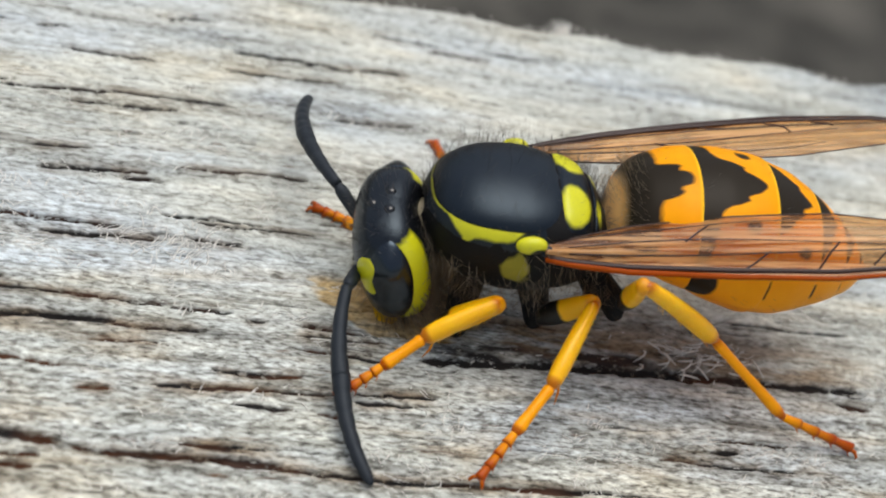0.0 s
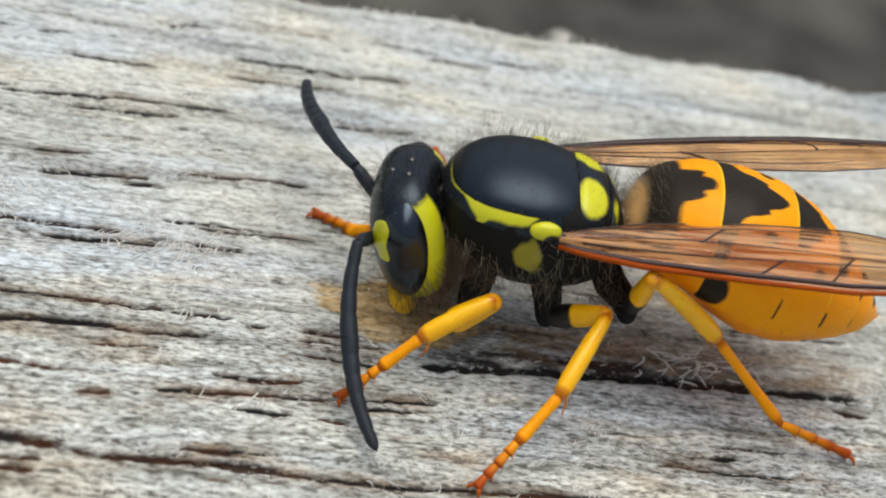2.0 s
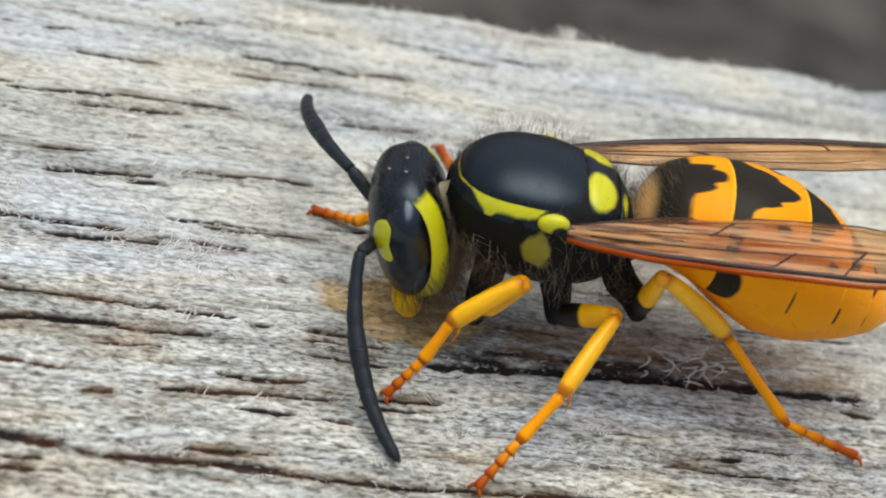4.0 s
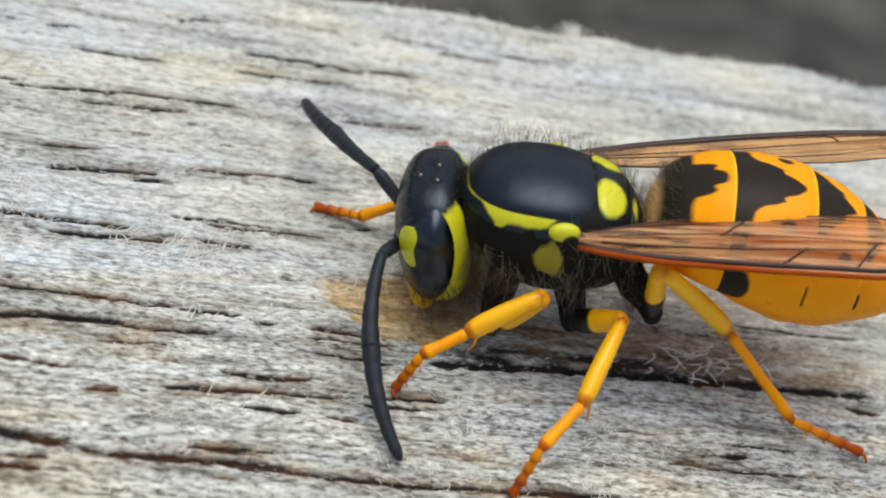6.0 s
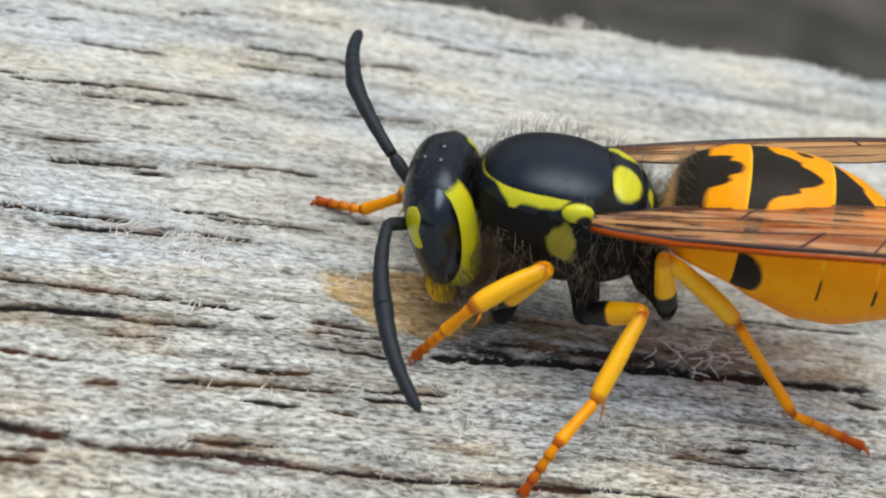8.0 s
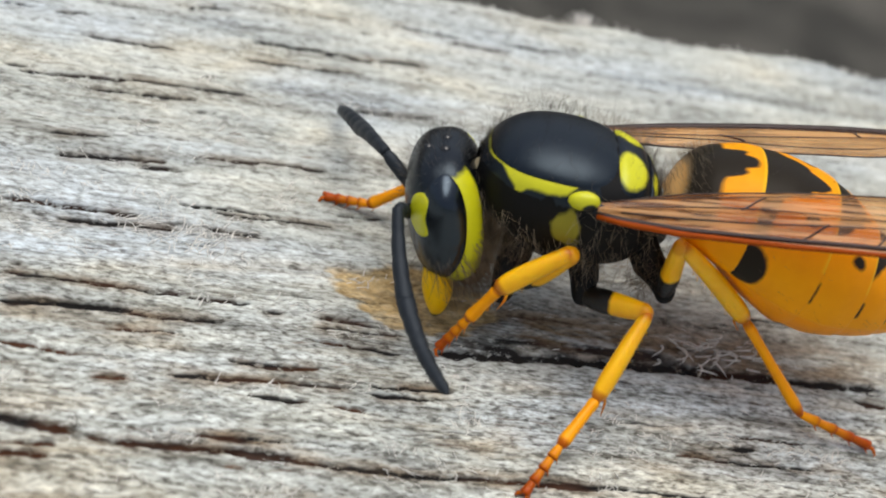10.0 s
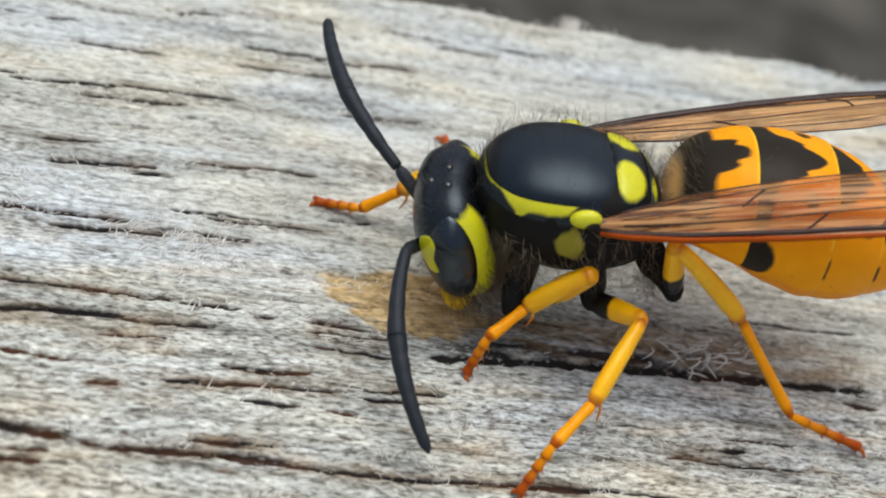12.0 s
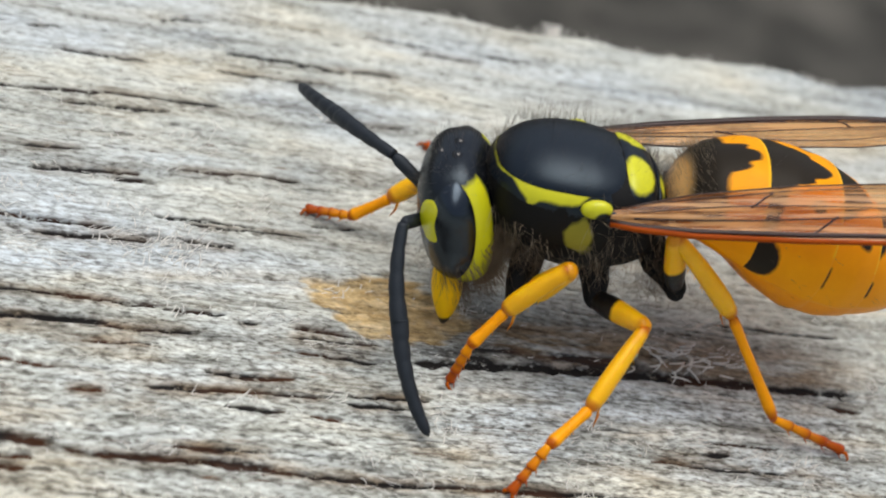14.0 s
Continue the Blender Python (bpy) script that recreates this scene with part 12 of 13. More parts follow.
    walk(LEGS["R", "mid"][3], [
        limb(0, 0.34, -4.24, -3.19, 0.75, -5.45, -3.16), limb(0.25, 0.53, -4.43, -3, 0.98, -5.61, -2.88), limb(0.5, 0.74, -4.6, -2.81, 1.24, -5.75, -2.6),
        limb(0.75, 0.76, -4.47, -2.84, 1.28, -5.62, -2.68), limb(1, 0.76, -4.35, -2.86, 1.29, -5.5, -2.76), limb(1.25, 0.67, -4.39, -3.15, 1.17, -5.55, -3.03),
        limb(1.5, 0.58, -4.44, -3.44, 1.06, -5.61, -3.31), limb(1.75, 0.75, -4.41, -3.38, 1.27, -5.56, -3.26), limb(2, 0.92, -4.39, -3.3, 1.49, -5.52, -3.2),
        limb(2.25, 0.94, -4.4, -3.3, 1.51, -5.53, -3.19), limb(2.5, 0.95, -4.41, -3.29, 1.53, -5.54, -3.18), limb(2.75, 0.97, -4.43, -3.28, 1.55, -5.56, -3.16),
        limb(3, 0.99, -4.45, -3.27, 1.57, -5.58, -3.14), limb(3.25, 1.01, -4.48, -3.25, 1.59, -5.6, -3.12), limb(3.5, 1.03, -4.5, -3.24, 1.61, -5.62, -3.09),
        limb(3.75, 1.05, -4.53, -3.23, 1.64, -5.64, -3.07), limb(4, 1.08, -4.54, -3.22, 1.67, -5.66, -3.05), limb(4.25, 1.1, -4.55, -3.21, 1.7, -5.67, -3.04),
        limb(4.5, 1.13, -4.56, -3.2, 1.73, -5.67, -3.03), limb(4.75, 1.28, -4.55, -3.07, 1.91, -5.64, -2.9), limb(5, 1.44, -4.54, -2.94, 2.1, -5.62, -2.77),
        limb(5.25, 1.43, -4.56, -3, 2.09, -5.63, -2.82), limb(5.5, 1.38, -4.58, -3.06, 2.04, -5.65, -2.86), limb(5.75, 1.32, -4.55, -2.96, 1.95, -5.64, -2.76),
        limb(6, 1.26, -4.53, -2.85, 1.88, -5.63, -2.67), limb(6.25, 1.37, -4.59, -2.88, 2.01, -5.67, -2.68), limb(6.5, 1.48, -4.64, -2.91, 2.14, -5.71, -2.69),
        limb(6.75, 1.34, -4.59, -2.86, 1.98, -5.68, -2.67), limb(7, 1.21, -4.54, -2.82, 1.82, -5.64, -2.63), limb(7.25, 1.39, -4.58, -2.91, 2.04, -5.66, -2.71),
        limb(7.5, 1.63, -4.63, -2.97, 2.31, -5.68, -2.75), limb(7.75, 1.71, -4.7, -2.8, 2.41, -5.73, -2.55), limb(8, 1.75, -4.75, -2.66, 2.46, -5.77, -2.38),
        limb(8.25, 1.72, -4.73, -2.69, 2.42, -5.76, -2.42), limb(8.5, 1.67, -4.7, -2.74, 2.37, -5.73, -2.48), limb(8.75, 1.62, -4.67, -2.81, 2.32, -5.71, -2.57),
        limb(9, 1.56, -4.64, -2.9, 2.25, -5.68, -2.67), limb(9.25, 1.49, -4.6, -3, 2.18, -5.64, -2.78), limb(9.5, 1.42, -4.55, -3.1, 2.11, -5.61, -2.9),
        limb(9.75, 1.36, -4.51, -3.21, 2.03, -5.57, -3.02), limb(10, 1.29, -4.47, -3.32, 1.96, -5.54, -3.15), limb(10.25, 1.23, -4.43, -3.42, 1.88, -5.51, -3.26),
        limb(10.5, 1.17, -4.4, -3.51, 1.82, -5.48, -3.37), limb(10.75, 1.05, -4.38, -3.62, 1.68, -5.49, -3.51), limb(11, 0.96, -4.39, -3.73, 1.57, -5.5, -3.62),
        limb(11.25, 1.03, -4.41, -3.88, 1.66, -5.51, -3.77), limb(11.5, 1.11, -4.43, -3.99, 1.76, -5.52, -3.88), limb(11.75, 1.23, -4.45, -3.79, 1.86, -5.55, -3.67),
        limb(12, 1.31, -4.5, -3.59, 1.94, -5.6, -3.46), limb(12.25, 1.37, -4.44, -3.66, 2.04, -5.51, -3.56), limb(12.5, 1.41, -4.37, -3.75, 2.12, -5.42, -3.67),
        limb(12.75, 1.49, -4.38, -3.71, 2.21, -5.42, -3.6), limb(13, 1.54, -4.38, -3.67, 2.26, -5.43, -3.53), limb(13.25, 1.43, -4.39, -3.81, 2.13, -5.45, -3.69),
        limb(13.5, 1.36, -4.4, -3.94, 2.04, -5.47, -3.84), limb(13.75, 1.46, -4.47, -3.77, 2.16, -5.53, -3.65), limb(14, 1.55, -4.54, -3.6, 2.26, -5.59, -3.46),
    ])
    walk(LEGS["R", "hind"][0], [
        limb(0, -2.24, -0.942, -2.18, -3.36, -2.22, -1.34), limb(0.25, -2.22, -0.9, -2.17, -3.32, -2.27, -1.44), limb(0.5, -2.24, -0.878, -2.14, -3.27, -2.36, -1.54),
        limb(0.75, -2.27, -0.9, -2.18, -3.22, -2.33, -1.37), limb(1, -2.3, -0.941, -2.2, -3.17, -2.31, -1.21), limb(1.25, -2.19, -0.796, -2.12, -3.23, -2.33, -1.69),
        limb(1.5, -2.19, -0.831, -1.94, -3.31, -2.35, -2.18), limb(1.75, -2.2, -0.791, -2.08, -3.23, -2.36, -1.79), limb(2, -2.29, -0.893, -2.17, -3.17, -2.39, -1.4),
        limb(2.25, -2.28, -0.894, -2.16, -3.18, -2.39, -1.41), limb(2.5, -2.29, -0.895, -2.16, -3.18, -2.4, -1.42), limb(2.75, -2.29, -0.892, -2.15, -3.18, -2.41, -1.44),
        limb(3, -2.29, -0.886, -2.15, -3.17, -2.42, -1.46), limb(3.25, -2.29, -0.884, -2.14, -3.17, -2.43, -1.48), limb(3.5, -2.29, -0.874, -2.14, -3.16, -2.44, -1.51),
        limb(3.75, -2.28, -0.867, -2.14, -3.16, -2.44, -1.53), limb(4, -2.28, -0.861, -2.13, -3.15, -2.45, -1.55), limb(4.25, -2.28, -0.858, -2.13, -3.15, -2.45, -1.56),
        limb(4.5, -2.28, -0.855, -2.13, -3.15, -2.45, -1.57), limb(4.75, -2.3, -0.867, -2.15, -3.1, -2.45, -1.47), limb(5, -2.33, -0.894, -2.18, -3.05, -2.44, -1.34),
        limb(5.25, -2.33, -0.898, -2.18, -3.05, -2.43, -1.32), limb(5.5, -2.33, -0.897, -2.18, -3.06, -2.43, -1.33), limb(5.75, -2.33, -0.921, -2.19, -3.08, -2.39, -1.25),
        limb(6, -2.33, -0.945, -2.2, -3.1, -2.34, -1.17), limb(6.25, -2.33, -0.932, -2.2, -3.07, -2.38, -1.21), limb(6.5, -2.34, -0.925, -2.19, -3.05, -2.41, -1.24),
        limb(6.75, -2.34, -0.957, -2.21, -3.06, -2.33, -1.11), limb(7, -2.35, -0.995, -2.22, -3.08, -2.26, -1), limb(7.25, -2.33, -0.92, -2.21, -3.05, -2.37, -1.21),
        limb(7.5, -2.33, -0.876, -2.16, -3.03, -2.48, -1.42), limb(7.75, -2.34, -0.89, -2.17, -3, -2.48, -1.36), limb(8, -2.36, -0.905, -2.18, -2.97, -2.46, -1.28),
        limb(8.25, -2.35, -0.907, -2.19, -2.98, -2.44, -1.26), limb(8.5, -2.34, -0.908, -2.2, -3, -2.42, -1.25), limb(8.75, -2.34, -0.902, -2.2, -3, -2.41, -1.25),
        limb(9, -2.34, -0.901, -2.2, -3.01, -2.4, -1.25), limb(9.25, -2.33, -0.899, -2.21, -3.02, -2.39, -1.25), limb(9.5, -2.32, -0.893, -2.21, -3.03, -2.38, -1.26),
        limb(9.75, -2.32, -0.896, -2.21, -3.04, -2.38, -1.26), limb(10, -2.32, -0.895, -2.2, -3.05, -2.38, -1.27), limb(10.25, -2.32, -0.904, -2.2, -3.06, -2.39, -1.27),
        limb(10.5, -2.33, -0.913, -2.19, -3.07, -2.4, -1.27), limb(10.75, -2.32, -0.938, -2.2, -3.11, -2.36, -1.21), limb(11, -2.32, -0.947, -2.2, -3.14, -2.33, -1.19),
        limb(11.25, -2.3, -0.896, -2.18, -3.14, -2.39, -1.36), limb(11.5, -2.29, -0.868, -2.14, -3.14, -2.44, -1.5),
        limb(11.75, -2.28, -0.866, -2.16, -3.14, -2.41, -1.46), limb(12, -2.29, -0.89, -2.16, -3.17, -2.4, -1.42), limb(12.25, -2.33, -0.909, -2.19, -3.06, -2.4, -1.27),
        limb(12.5, -2.37, -0.949, -2.2, -2.95, -2.4, -1.12), limb(12.75, -2.35, -0.931, -2.19, -3.01, -2.42, -1.21), limb(13, -2.33, -0.907, -2.18, -3.05, -2.43, -1.3),
        limb(13.25, -2.33, -0.919, -2.17, -3.08, -2.43, -1.3), limb(13.5, -2.32, -0.909, -2.18, -3.08, -2.42, -1.31),
        limb(13.75, -2.34, -0.932, -2.21, -3.04, -2.37, -1.18), limb(14, -2.36, -0.969, -2.21, -3.02, -2.34, -1.07),
    ])
    walk(LEGS["R", "hind"][1], [
        limb(0, -3.36, -2.22, -1.34, -5.18, -3.83, -2.64), limb(0.25, -3.32, -2.27, -1.44, -5.06, -4.17, -2.37), limb(0.5, -3.27, -2.36, -1.54, -4.91, -4.5, -2.07),
        limb(0.75, -3.22, -2.33, -1.37, -4.87, -4.4, -2.07), limb(1, -3.17, -2.31, -1.21, -4.85, -4.32, -2.07), limb(1.25, -3.23, -2.33, -1.69, -4.89, -4.42, -2.33),
        limb(1.5, -3.31, -2.35, -2.18, -4.94, -4.52, -2.58), limb(1.75, -3.23, -2.36, -1.79, -4.83, -4.42, -2.6), limb(2, -3.17, -2.39, -1.4, -4.7, -4.32, -2.61),
        limb(2.25, -3.18, -2.39, -1.41, -4.7, -4.33, -2.62), limb(2.5, -3.18, -2.4, -1.42, -4.69, -4.34, -2.62), limb(2.75, -3.18, -2.41, -1.44, -4.68, -4.37, -2.62),
        limb(3, -3.17, -2.42, -1.46, -4.67, -4.4, -2.61), limb(3.25, -3.17, -2.43, -1.48, -4.66, -4.43, -2.6), limb(3.5, -3.16, -2.44, -1.51, -4.64, -4.47, -2.6),
        limb(3.75, -3.16, -2.44, -1.53, -4.62, -4.5, -2.59), limb(4, -3.15, -2.45, -1.55, -4.61, -4.53, -2.58), limb(4.25, -3.15, -2.45, -1.56, -4.59, -4.56, -2.59),
        limb(4.5, -3.15, -2.45, -1.57, -4.57, -4.57, -2.59), limb(4.75, -3.1, -2.45, -1.47, -4.46, -4.56, -2.59), limb(5, -3.05, -2.44, -1.34, -4.33, -4.54, -2.57),
        limb(5.25, -3.05, -2.43, -1.32, -4.33, -4.53, -2.56), limb(5.5, -3.06, -2.43, -1.33, -4.36, -4.53, -2.55), limb(5.75, -3.08, -2.39, -1.25, -4.41, -4.43, -2.52),
        limb(6, -3.1, -2.34, -1.17, -4.46, -4.34, -2.49), limb(6.25, -3.07, -2.38, -1.21, -4.38, -4.42, -2.5), limb(6.5, -3.05, -2.41, -1.24, -4.3, -4.5, -2.5),
        limb(6.75, -3.06, -2.33, -1.11, -4.4, -4.34, -2.43), limb(7, -3.08, -2.26, -1, -4.49, -4.19, -2.36), limb(7.25, -3.05, -2.37, -1.21, -4.35, -4.39, -2.55),
        limb(7.5, -3.03, -2.48, -1.42, -4.18, -4.62, -2.71), limb(7.75, -3, -2.48, -1.36, -4.14, -4.72, -2.48), limb(8, -2.97, -2.46, -1.28, -4.11, -4.76, -2.26),
        limb(8.25, -2.98, -2.44, -1.26, -4.14, -4.73, -2.24), limb(8.5, -3, -2.42, -1.25, -4.17, -4.7, -2.25), limb(8.75, -3, -2.41, -1.25, -4.21, -4.66, -2.27),
        limb(9, -3.01, -2.4, -1.25, -4.24, -4.62, -2.32), limb(9.25, -3.02, -2.39, -1.25, -4.28, -4.57, -2.37), limb(9.5, -3.03, -2.38, -1.26, -4.31, -4.52, -2.44),
        limb(9.75, -3.04, -2.38, -1.26, -4.35, -4.46, -2.51), limb(10, -3.05, -2.38, -1.27, -4.38, -4.4, -2.59), limb(10.25, -3.06, -2.39, -1.27, -4.42, -4.34, -2.66),
        limb(10.5, -3.07, -2.4, -1.27, -4.45, -4.28, -2.72), limb(10.75, -3.11, -2.36, -1.21, -4.53, -4.09, -2.82), limb(11, -3.14, -2.33, -1.19, -4.58, -3.92, -2.91),
        limb(11.25, -3.14, -2.39, -1.36, -4.52, -4.04, -3.06), limb(11.5, -3.14, -2.44, -1.5, -4.48, -4.15, -3.18),
        limb(11.75, -3.14, -2.41, -1.46, -4.41, -4.06, -3.26), limb(12, -3.17, -2.4, -1.42, -4.35, -3.98, -3.34), limb(12.25, -3.06, -2.4, -1.27, -4.3, -4.05, -3.08),
        limb(12.5, -2.95, -2.4, -1.12, -4.24, -4.13, -2.84), limb(12.75, -3.01, -2.42, -1.21, -4.18, -4.09, -3.05), limb(13, -3.05, -2.43, -1.3, -4.13, -4.01, -3.27),
        limb(13.25, -3.08, -2.43, -1.3, -4.21, -3.96, -3.28), limb(13.5, -3.08, -2.42, -1.31, -4.26, -3.92, -3.28),
        limb(13.75, -3.04, -2.37, -1.18, -4.19, -3.88, -3.17), limb(14, -3.02, -2.34, -1.07, -4.13, -3.87, -3.06),
    ])
    walk(LEGS["R", "hind"][2], [
        limb(0, -5.18, -3.83, -2.64, -6.62, -5.28, -3.32), limb(0.25, -5.06, -4.17, -2.37, -6.41, -5.77, -2.88), limb(0.5, -4.91, -4.5, -2.07, -6.16, -6.22, -2.41),
        limb(0.75, -4.87, -4.4, -2.07, -6.12, -6.1, -2.48), limb(1, -4.85, -4.32, -2.07, -6.1, -5.99, -2.55), limb(1.25, -4.89, -4.42, -2.33, -6.17, -6.13, -2.79),
        limb(1.5, -4.94, -4.52, -2.58, -6.25, -6.27, -3.04), limb(1.75, -4.83, -4.42, -2.6, -6.09, -6.14, -3.08), limb(2, -4.7, -4.32, -2.61, -5.92, -6.02, -3.12),
        limb(2.25, -4.7, -4.33, -2.62, -5.91, -6.03, -3.12), limb(2.5, -4.69, -4.34, -2.62, -5.9, -6.05, -3.12), limb(2.75, -4.68, -4.37, -2.62, -5.88, -6.08, -3.11),
        limb(3, -4.67, -4.4, -2.61, -5.86, -6.12, -3.09), limb(3.25, -4.66, -4.43, -2.6, -5.84, -6.16, -3.07), limb(3.5, -4.64, -4.47, -2.6, -5.81, -6.21, -3.05),
        limb(3.75, -4.62, -4.5, -2.59, -5.79, -6.25, -3.03), limb(4, -4.61, -4.53, -2.58, -5.76, -6.29, -3.02), limb(4.25, -4.59, -4.56, -2.59, -5.73, -6.33, -3.01),
        limb(4.5, -4.57, -4.57, -2.59, -5.7, -6.35, -3.02), limb(4.75, -4.46, -4.56, -2.59, -5.54, -6.36, -3.04), limb(5, -4.33, -4.54, -2.57, -5.37, -6.36, -3.06),
        limb(5.25, -4.33, -4.53, -2.56, -5.38, -6.36, -3), limb(5.5, -4.36, -4.53, -2.55, -5.43, -6.35, -2.94), limb(5.75, -4.41, -4.43, -2.52, -5.51, -6.22, -2.95),
        limb(6, -4.46, -4.34, -2.49, -5.59, -6.1, -2.96), limb(6.25, -4.38, -4.42, -2.5, -5.47, -6.22, -2.93), limb(6.5, -4.3, -4.5, -2.5, -5.35, -6.33, -2.9),
        limb(6.75, -4.4, -4.34, -2.43, -5.51, -6.13, -2.85), limb(7, -4.49, -4.19, -2.36, -5.66, -5.93, -2.81), limb(7.25, -4.35, -4.39, -2.55, -5.44, -6.19, -3),
        limb(7.5, -4.18, -4.62, -2.71, -5.16, -6.48, -3.15), limb(7.75, -4.14, -4.72, -2.48, -5.08, -6.62, -2.83), limb(8, -4.11, -4.76, -2.26, -5.05, -6.68, -2.53),
        limb(8.25, -4.14, -4.73, -2.24, -5.08, -6.65, -2.5), limb(8.5, -4.17, -4.7, -2.25, -5.13, -6.61, -2.51), limb(8.75, -4.21, -4.66, -2.27, -5.18, -6.56, -2.55),
        limb(9, -4.24, -4.62, -2.32, -5.24, -6.5, -2.6), limb(9.25, -4.28, -4.57, -2.37, -5.3, -6.43, -2.68), limb(9.5, -4.31, -4.52, -2.44, -5.36, -6.36, -2.76),
        limb(9.75, -4.35, -4.46, -2.51, -5.43, -6.28, -2.85), limb(10, -4.38, -4.4, -2.59, -5.5, -6.2, -2.95), limb(10.25, -4.42, -4.34, -2.66, -5.56, -6.12, -3.04),
        limb(10.5, -4.45, -4.28, -2.72, -5.62, -6.04, -3.12), limb(10.75, -4.53, -4.09, -2.82, -5.77, -5.79, -3.24), limb(11, -4.58, -3.92, -2.91, -5.88, -5.57, -3.35),
        limb(11.25, -4.52, -4.04, -3.06, -5.79, -5.73, -3.49), limb(11.5, -4.48, -4.15, -3.18, -5.7, -5.87, -3.6), limb(11.75, -4.41, -4.06, -3.26, -5.62, -5.76, -3.79),
        limb(12, -4.35, -3.98, -3.34, -5.54, -5.65, -3.97), limb(12.25, -4.3, -4.05, -3.08, -5.46, -5.79, -3.6), limb(12.5, -4.24, -4.13, -2.84, -5.36, -5.92, -3.24),
        limb(12.75, -4.18, -4.09, -3.05, -5.3, -5.86, -3.51), limb(13, -4.13, -4.01, -3.27, -5.25, -5.77, -3.8), limb(13.25, -4.21, -3.96, -3.28, -5.37, -5.69, -3.79),
        limb(13.5, -4.26, -3.92, -3.28, -5.46, -5.63, -3.77), limb(13.75, -4.19, -3.88, -3.17, -5.37, -5.61, -3.64), limb(14, -4.13, -3.87, -3.06, -5.29, -5.62, -3.5),
    ])
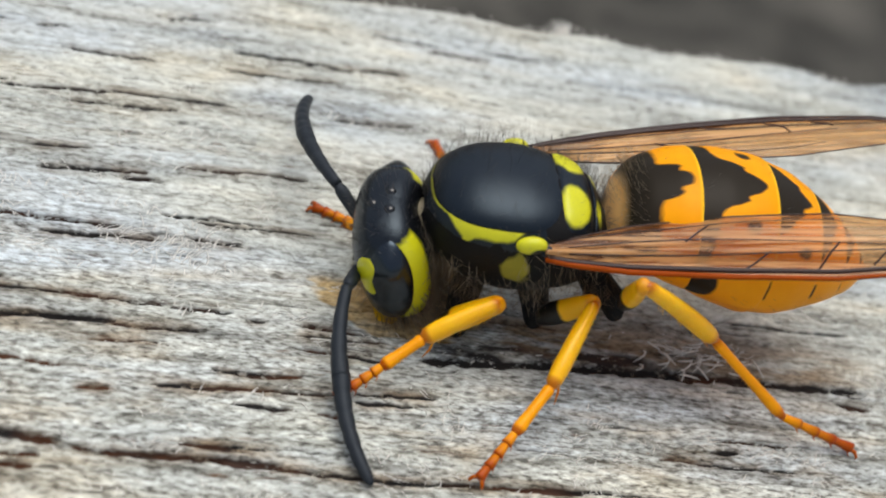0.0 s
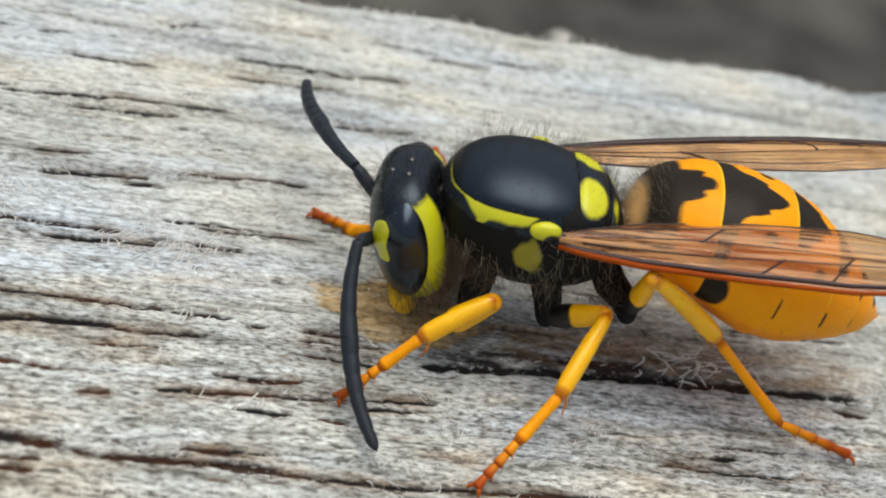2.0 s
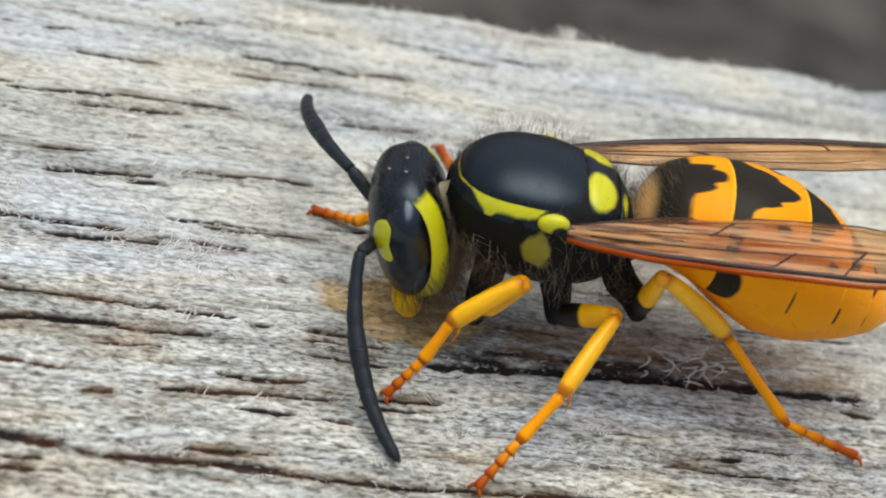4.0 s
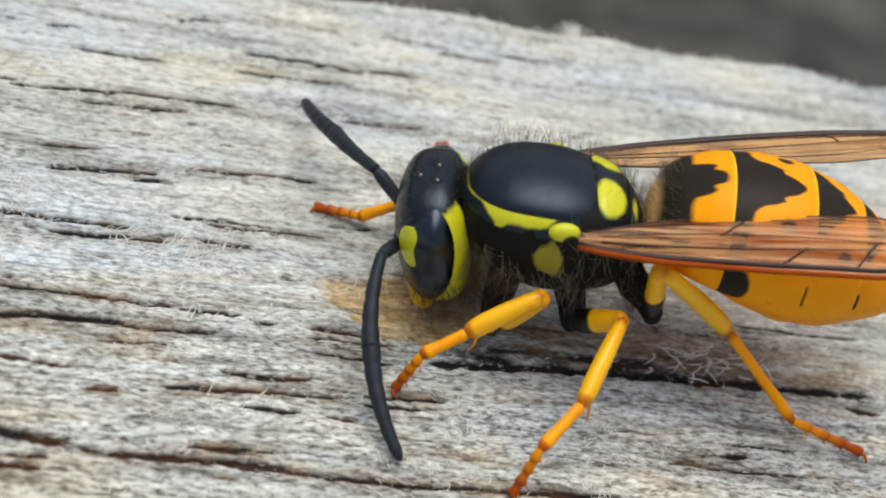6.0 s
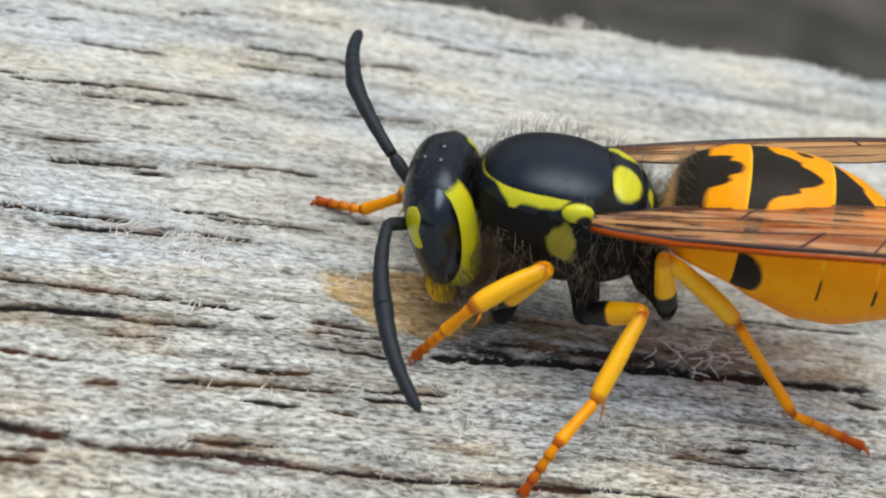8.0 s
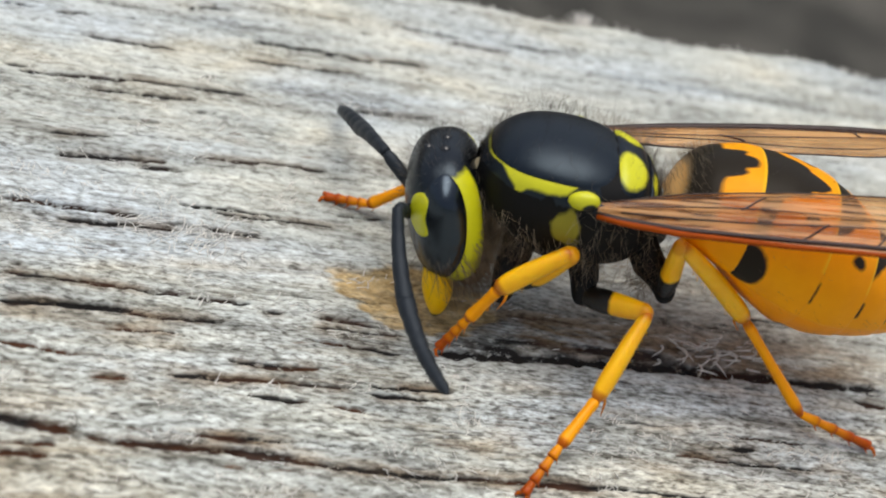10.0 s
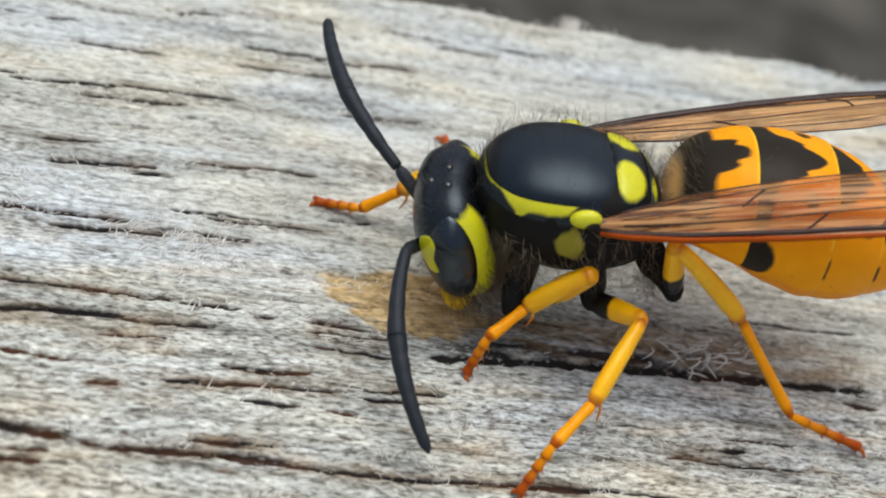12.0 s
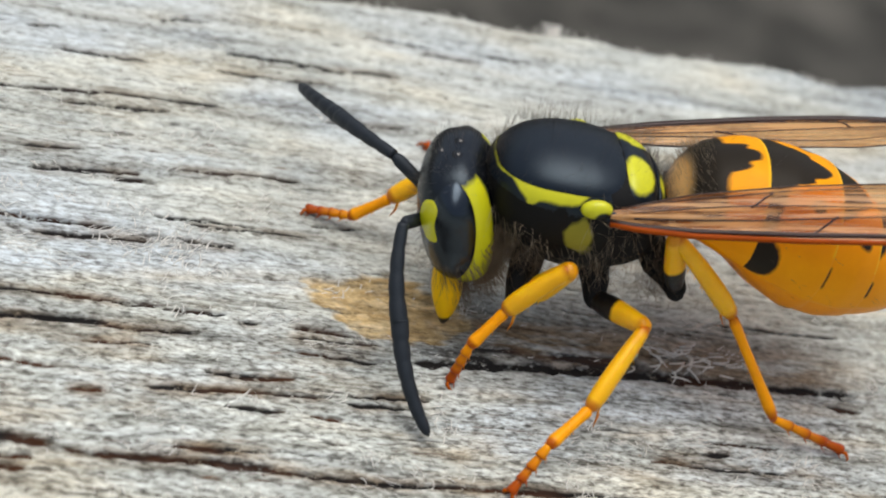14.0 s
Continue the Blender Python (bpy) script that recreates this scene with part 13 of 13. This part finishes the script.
    walk(LEGS["R", "hind"][3], [
        limb(0, -6.62, -5.28, -3.32, -7.88, -6.51, -3.33), limb(0.25, -6.41, -5.77, -2.88, -7.59, -7.08, -2.76), limb(0.5, -6.16, -6.22, -2.41, -7.24, -7.6, -2.14),
        limb(0.75, -6.12, -6.1, -2.48, -7.21, -7.49, -2.26), limb(1, -6.1, -5.99, -2.55, -7.19, -7.38, -2.38), limb(1.25, -6.17, -6.13, -2.79, -7.28, -7.54, -2.61),
        limb(1.5, -6.25, -6.27, -3.04, -7.37, -7.7, -2.84), limb(1.75, -6.09, -6.14, -3.08, -7.19, -7.56, -2.91), limb(2, -5.92, -6.02, -3.12, -6.99, -7.43, -2.98),
        limb(2.25, -5.91, -6.03, -3.12, -6.97, -7.44, -2.99), limb(2.5, -5.9, -6.05, -3.12, -6.95, -7.46, -2.98), limb(2.75, -5.88, -6.08, -3.11, -6.93, -7.5, -2.96),
        limb(3, -5.86, -6.12, -3.09, -6.91, -7.54, -2.94), limb(3.25, -5.84, -6.16, -3.07, -6.88, -7.59, -2.91), limb(3.5, -5.81, -6.21, -3.05, -6.85, -7.64, -2.88),
        limb(3.75, -5.79, -6.25, -3.03, -6.81, -7.69, -2.85), limb(4, -5.76, -6.29, -3.02, -6.78, -7.73, -2.83), limb(4.25, -5.73, -6.33, -3.01, -6.74, -7.77, -2.82),
        limb(4.5, -5.7, -6.35, -3.02, -6.7, -7.8, -2.82), limb(4.75, -5.54, -6.36, -3.04, -6.5, -7.84, -2.87), limb(5, -5.37, -6.36, -3.06, -6.31, -7.85, -2.91),
        limb(5.25, -5.38, -6.36, -3, -6.32, -7.84, -2.81), limb(5.5, -5.43, -6.35, -2.94, -6.38, -7.83, -2.72), limb(5.75, -5.51, -6.22, -2.95, -6.5, -7.68, -2.76),
        limb(6, -5.59, -6.1, -2.96, -6.6, -7.55, -2.8), limb(6.25, -5.47, -6.22, -2.93, -6.45, -7.68, -2.74), limb(6.5, -5.35, -6.33, -2.9, -6.3, -7.81, -2.68),
        limb(6.75, -5.51, -6.13, -2.85, -6.51, -7.58, -2.65), limb(7, -5.66, -5.93, -2.81, -6.71, -7.35, -2.63), limb(7.25, -5.44, -6.19, -3, -6.43, -7.65, -2.83),
        limb(7.5, -5.16, -6.48, -3.15, -6.07, -8, -2.97), limb(7.75, -5.08, -6.62, -2.83, -5.95, -8.14, -2.57), limb(8, -5.05, -6.68, -2.53, -5.89, -8.2, -2.2),
        limb(8.25, -5.08, -6.65, -2.5, -5.93, -8.17, -2.18), limb(8.5, -5.13, -6.61, -2.51, -5.98, -8.13, -2.19), limb(8.75, -5.18, -6.56, -2.55, -6.05, -8.07, -2.23),
        limb(9, -5.24, -6.5, -2.6, -6.12, -8, -2.29), limb(9.25, -5.3, -6.43, -2.68, -6.2, -7.93, -2.38), limb(9.5, -5.36, -6.36, -2.76, -6.29, -7.85, -2.48),
        limb(9.75, -5.43, -6.28, -2.85, -6.38, -7.76, -2.58), limb(10, -5.5, -6.2, -2.95, -6.46, -7.67, -2.69), limb(10.25, -5.56, -6.12, -3.04, -6.55, -7.57, -2.8),
        limb(10.5, -5.62, -6.04, -3.12, -6.64, -7.48, -2.89), limb(10.75, -5.77, -5.79, -3.24, -6.84, -7.18, -3.03), limb(11, -5.88, -5.57, -3.35, -7, -6.93, -3.16),
        limb(11.25, -5.79, -5.73, -3.49, -6.88, -7.11, -3.29), limb(11.5, -5.7, -5.87, -3.6, -6.75, -7.29, -3.39), limb(11.75, -5.62, -5.76, -3.79, -6.69, -7.17, -3.67),
        limb(12, -5.54, -5.65, -3.97, -6.63, -7.05, -3.94), limb(12.25, -5.46, -5.79, -3.6, -6.49, -7.23, -3.47), limb(12.5, -5.36, -5.92, -3.24, -6.32, -7.39, -3.02),
        limb(12.75, -5.3, -5.86, -3.51, -6.27, -7.33, -3.35), limb(13, -5.25, -5.77, -3.8, -6.25, -7.22, -3.69), limb(13.25, -5.37, -5.69, -3.79, -6.4, -7.13, -3.66),
        limb(13.5, -5.46, -5.63, -3.77, -6.5, -7.06, -3.62), limb(13.75, -5.37, -5.61, -3.64, -6.41, -7.04, -3.47), limb(14, -5.29, -5.62, -3.5, -6.31, -7.05, -3.31),
    ])


motions()
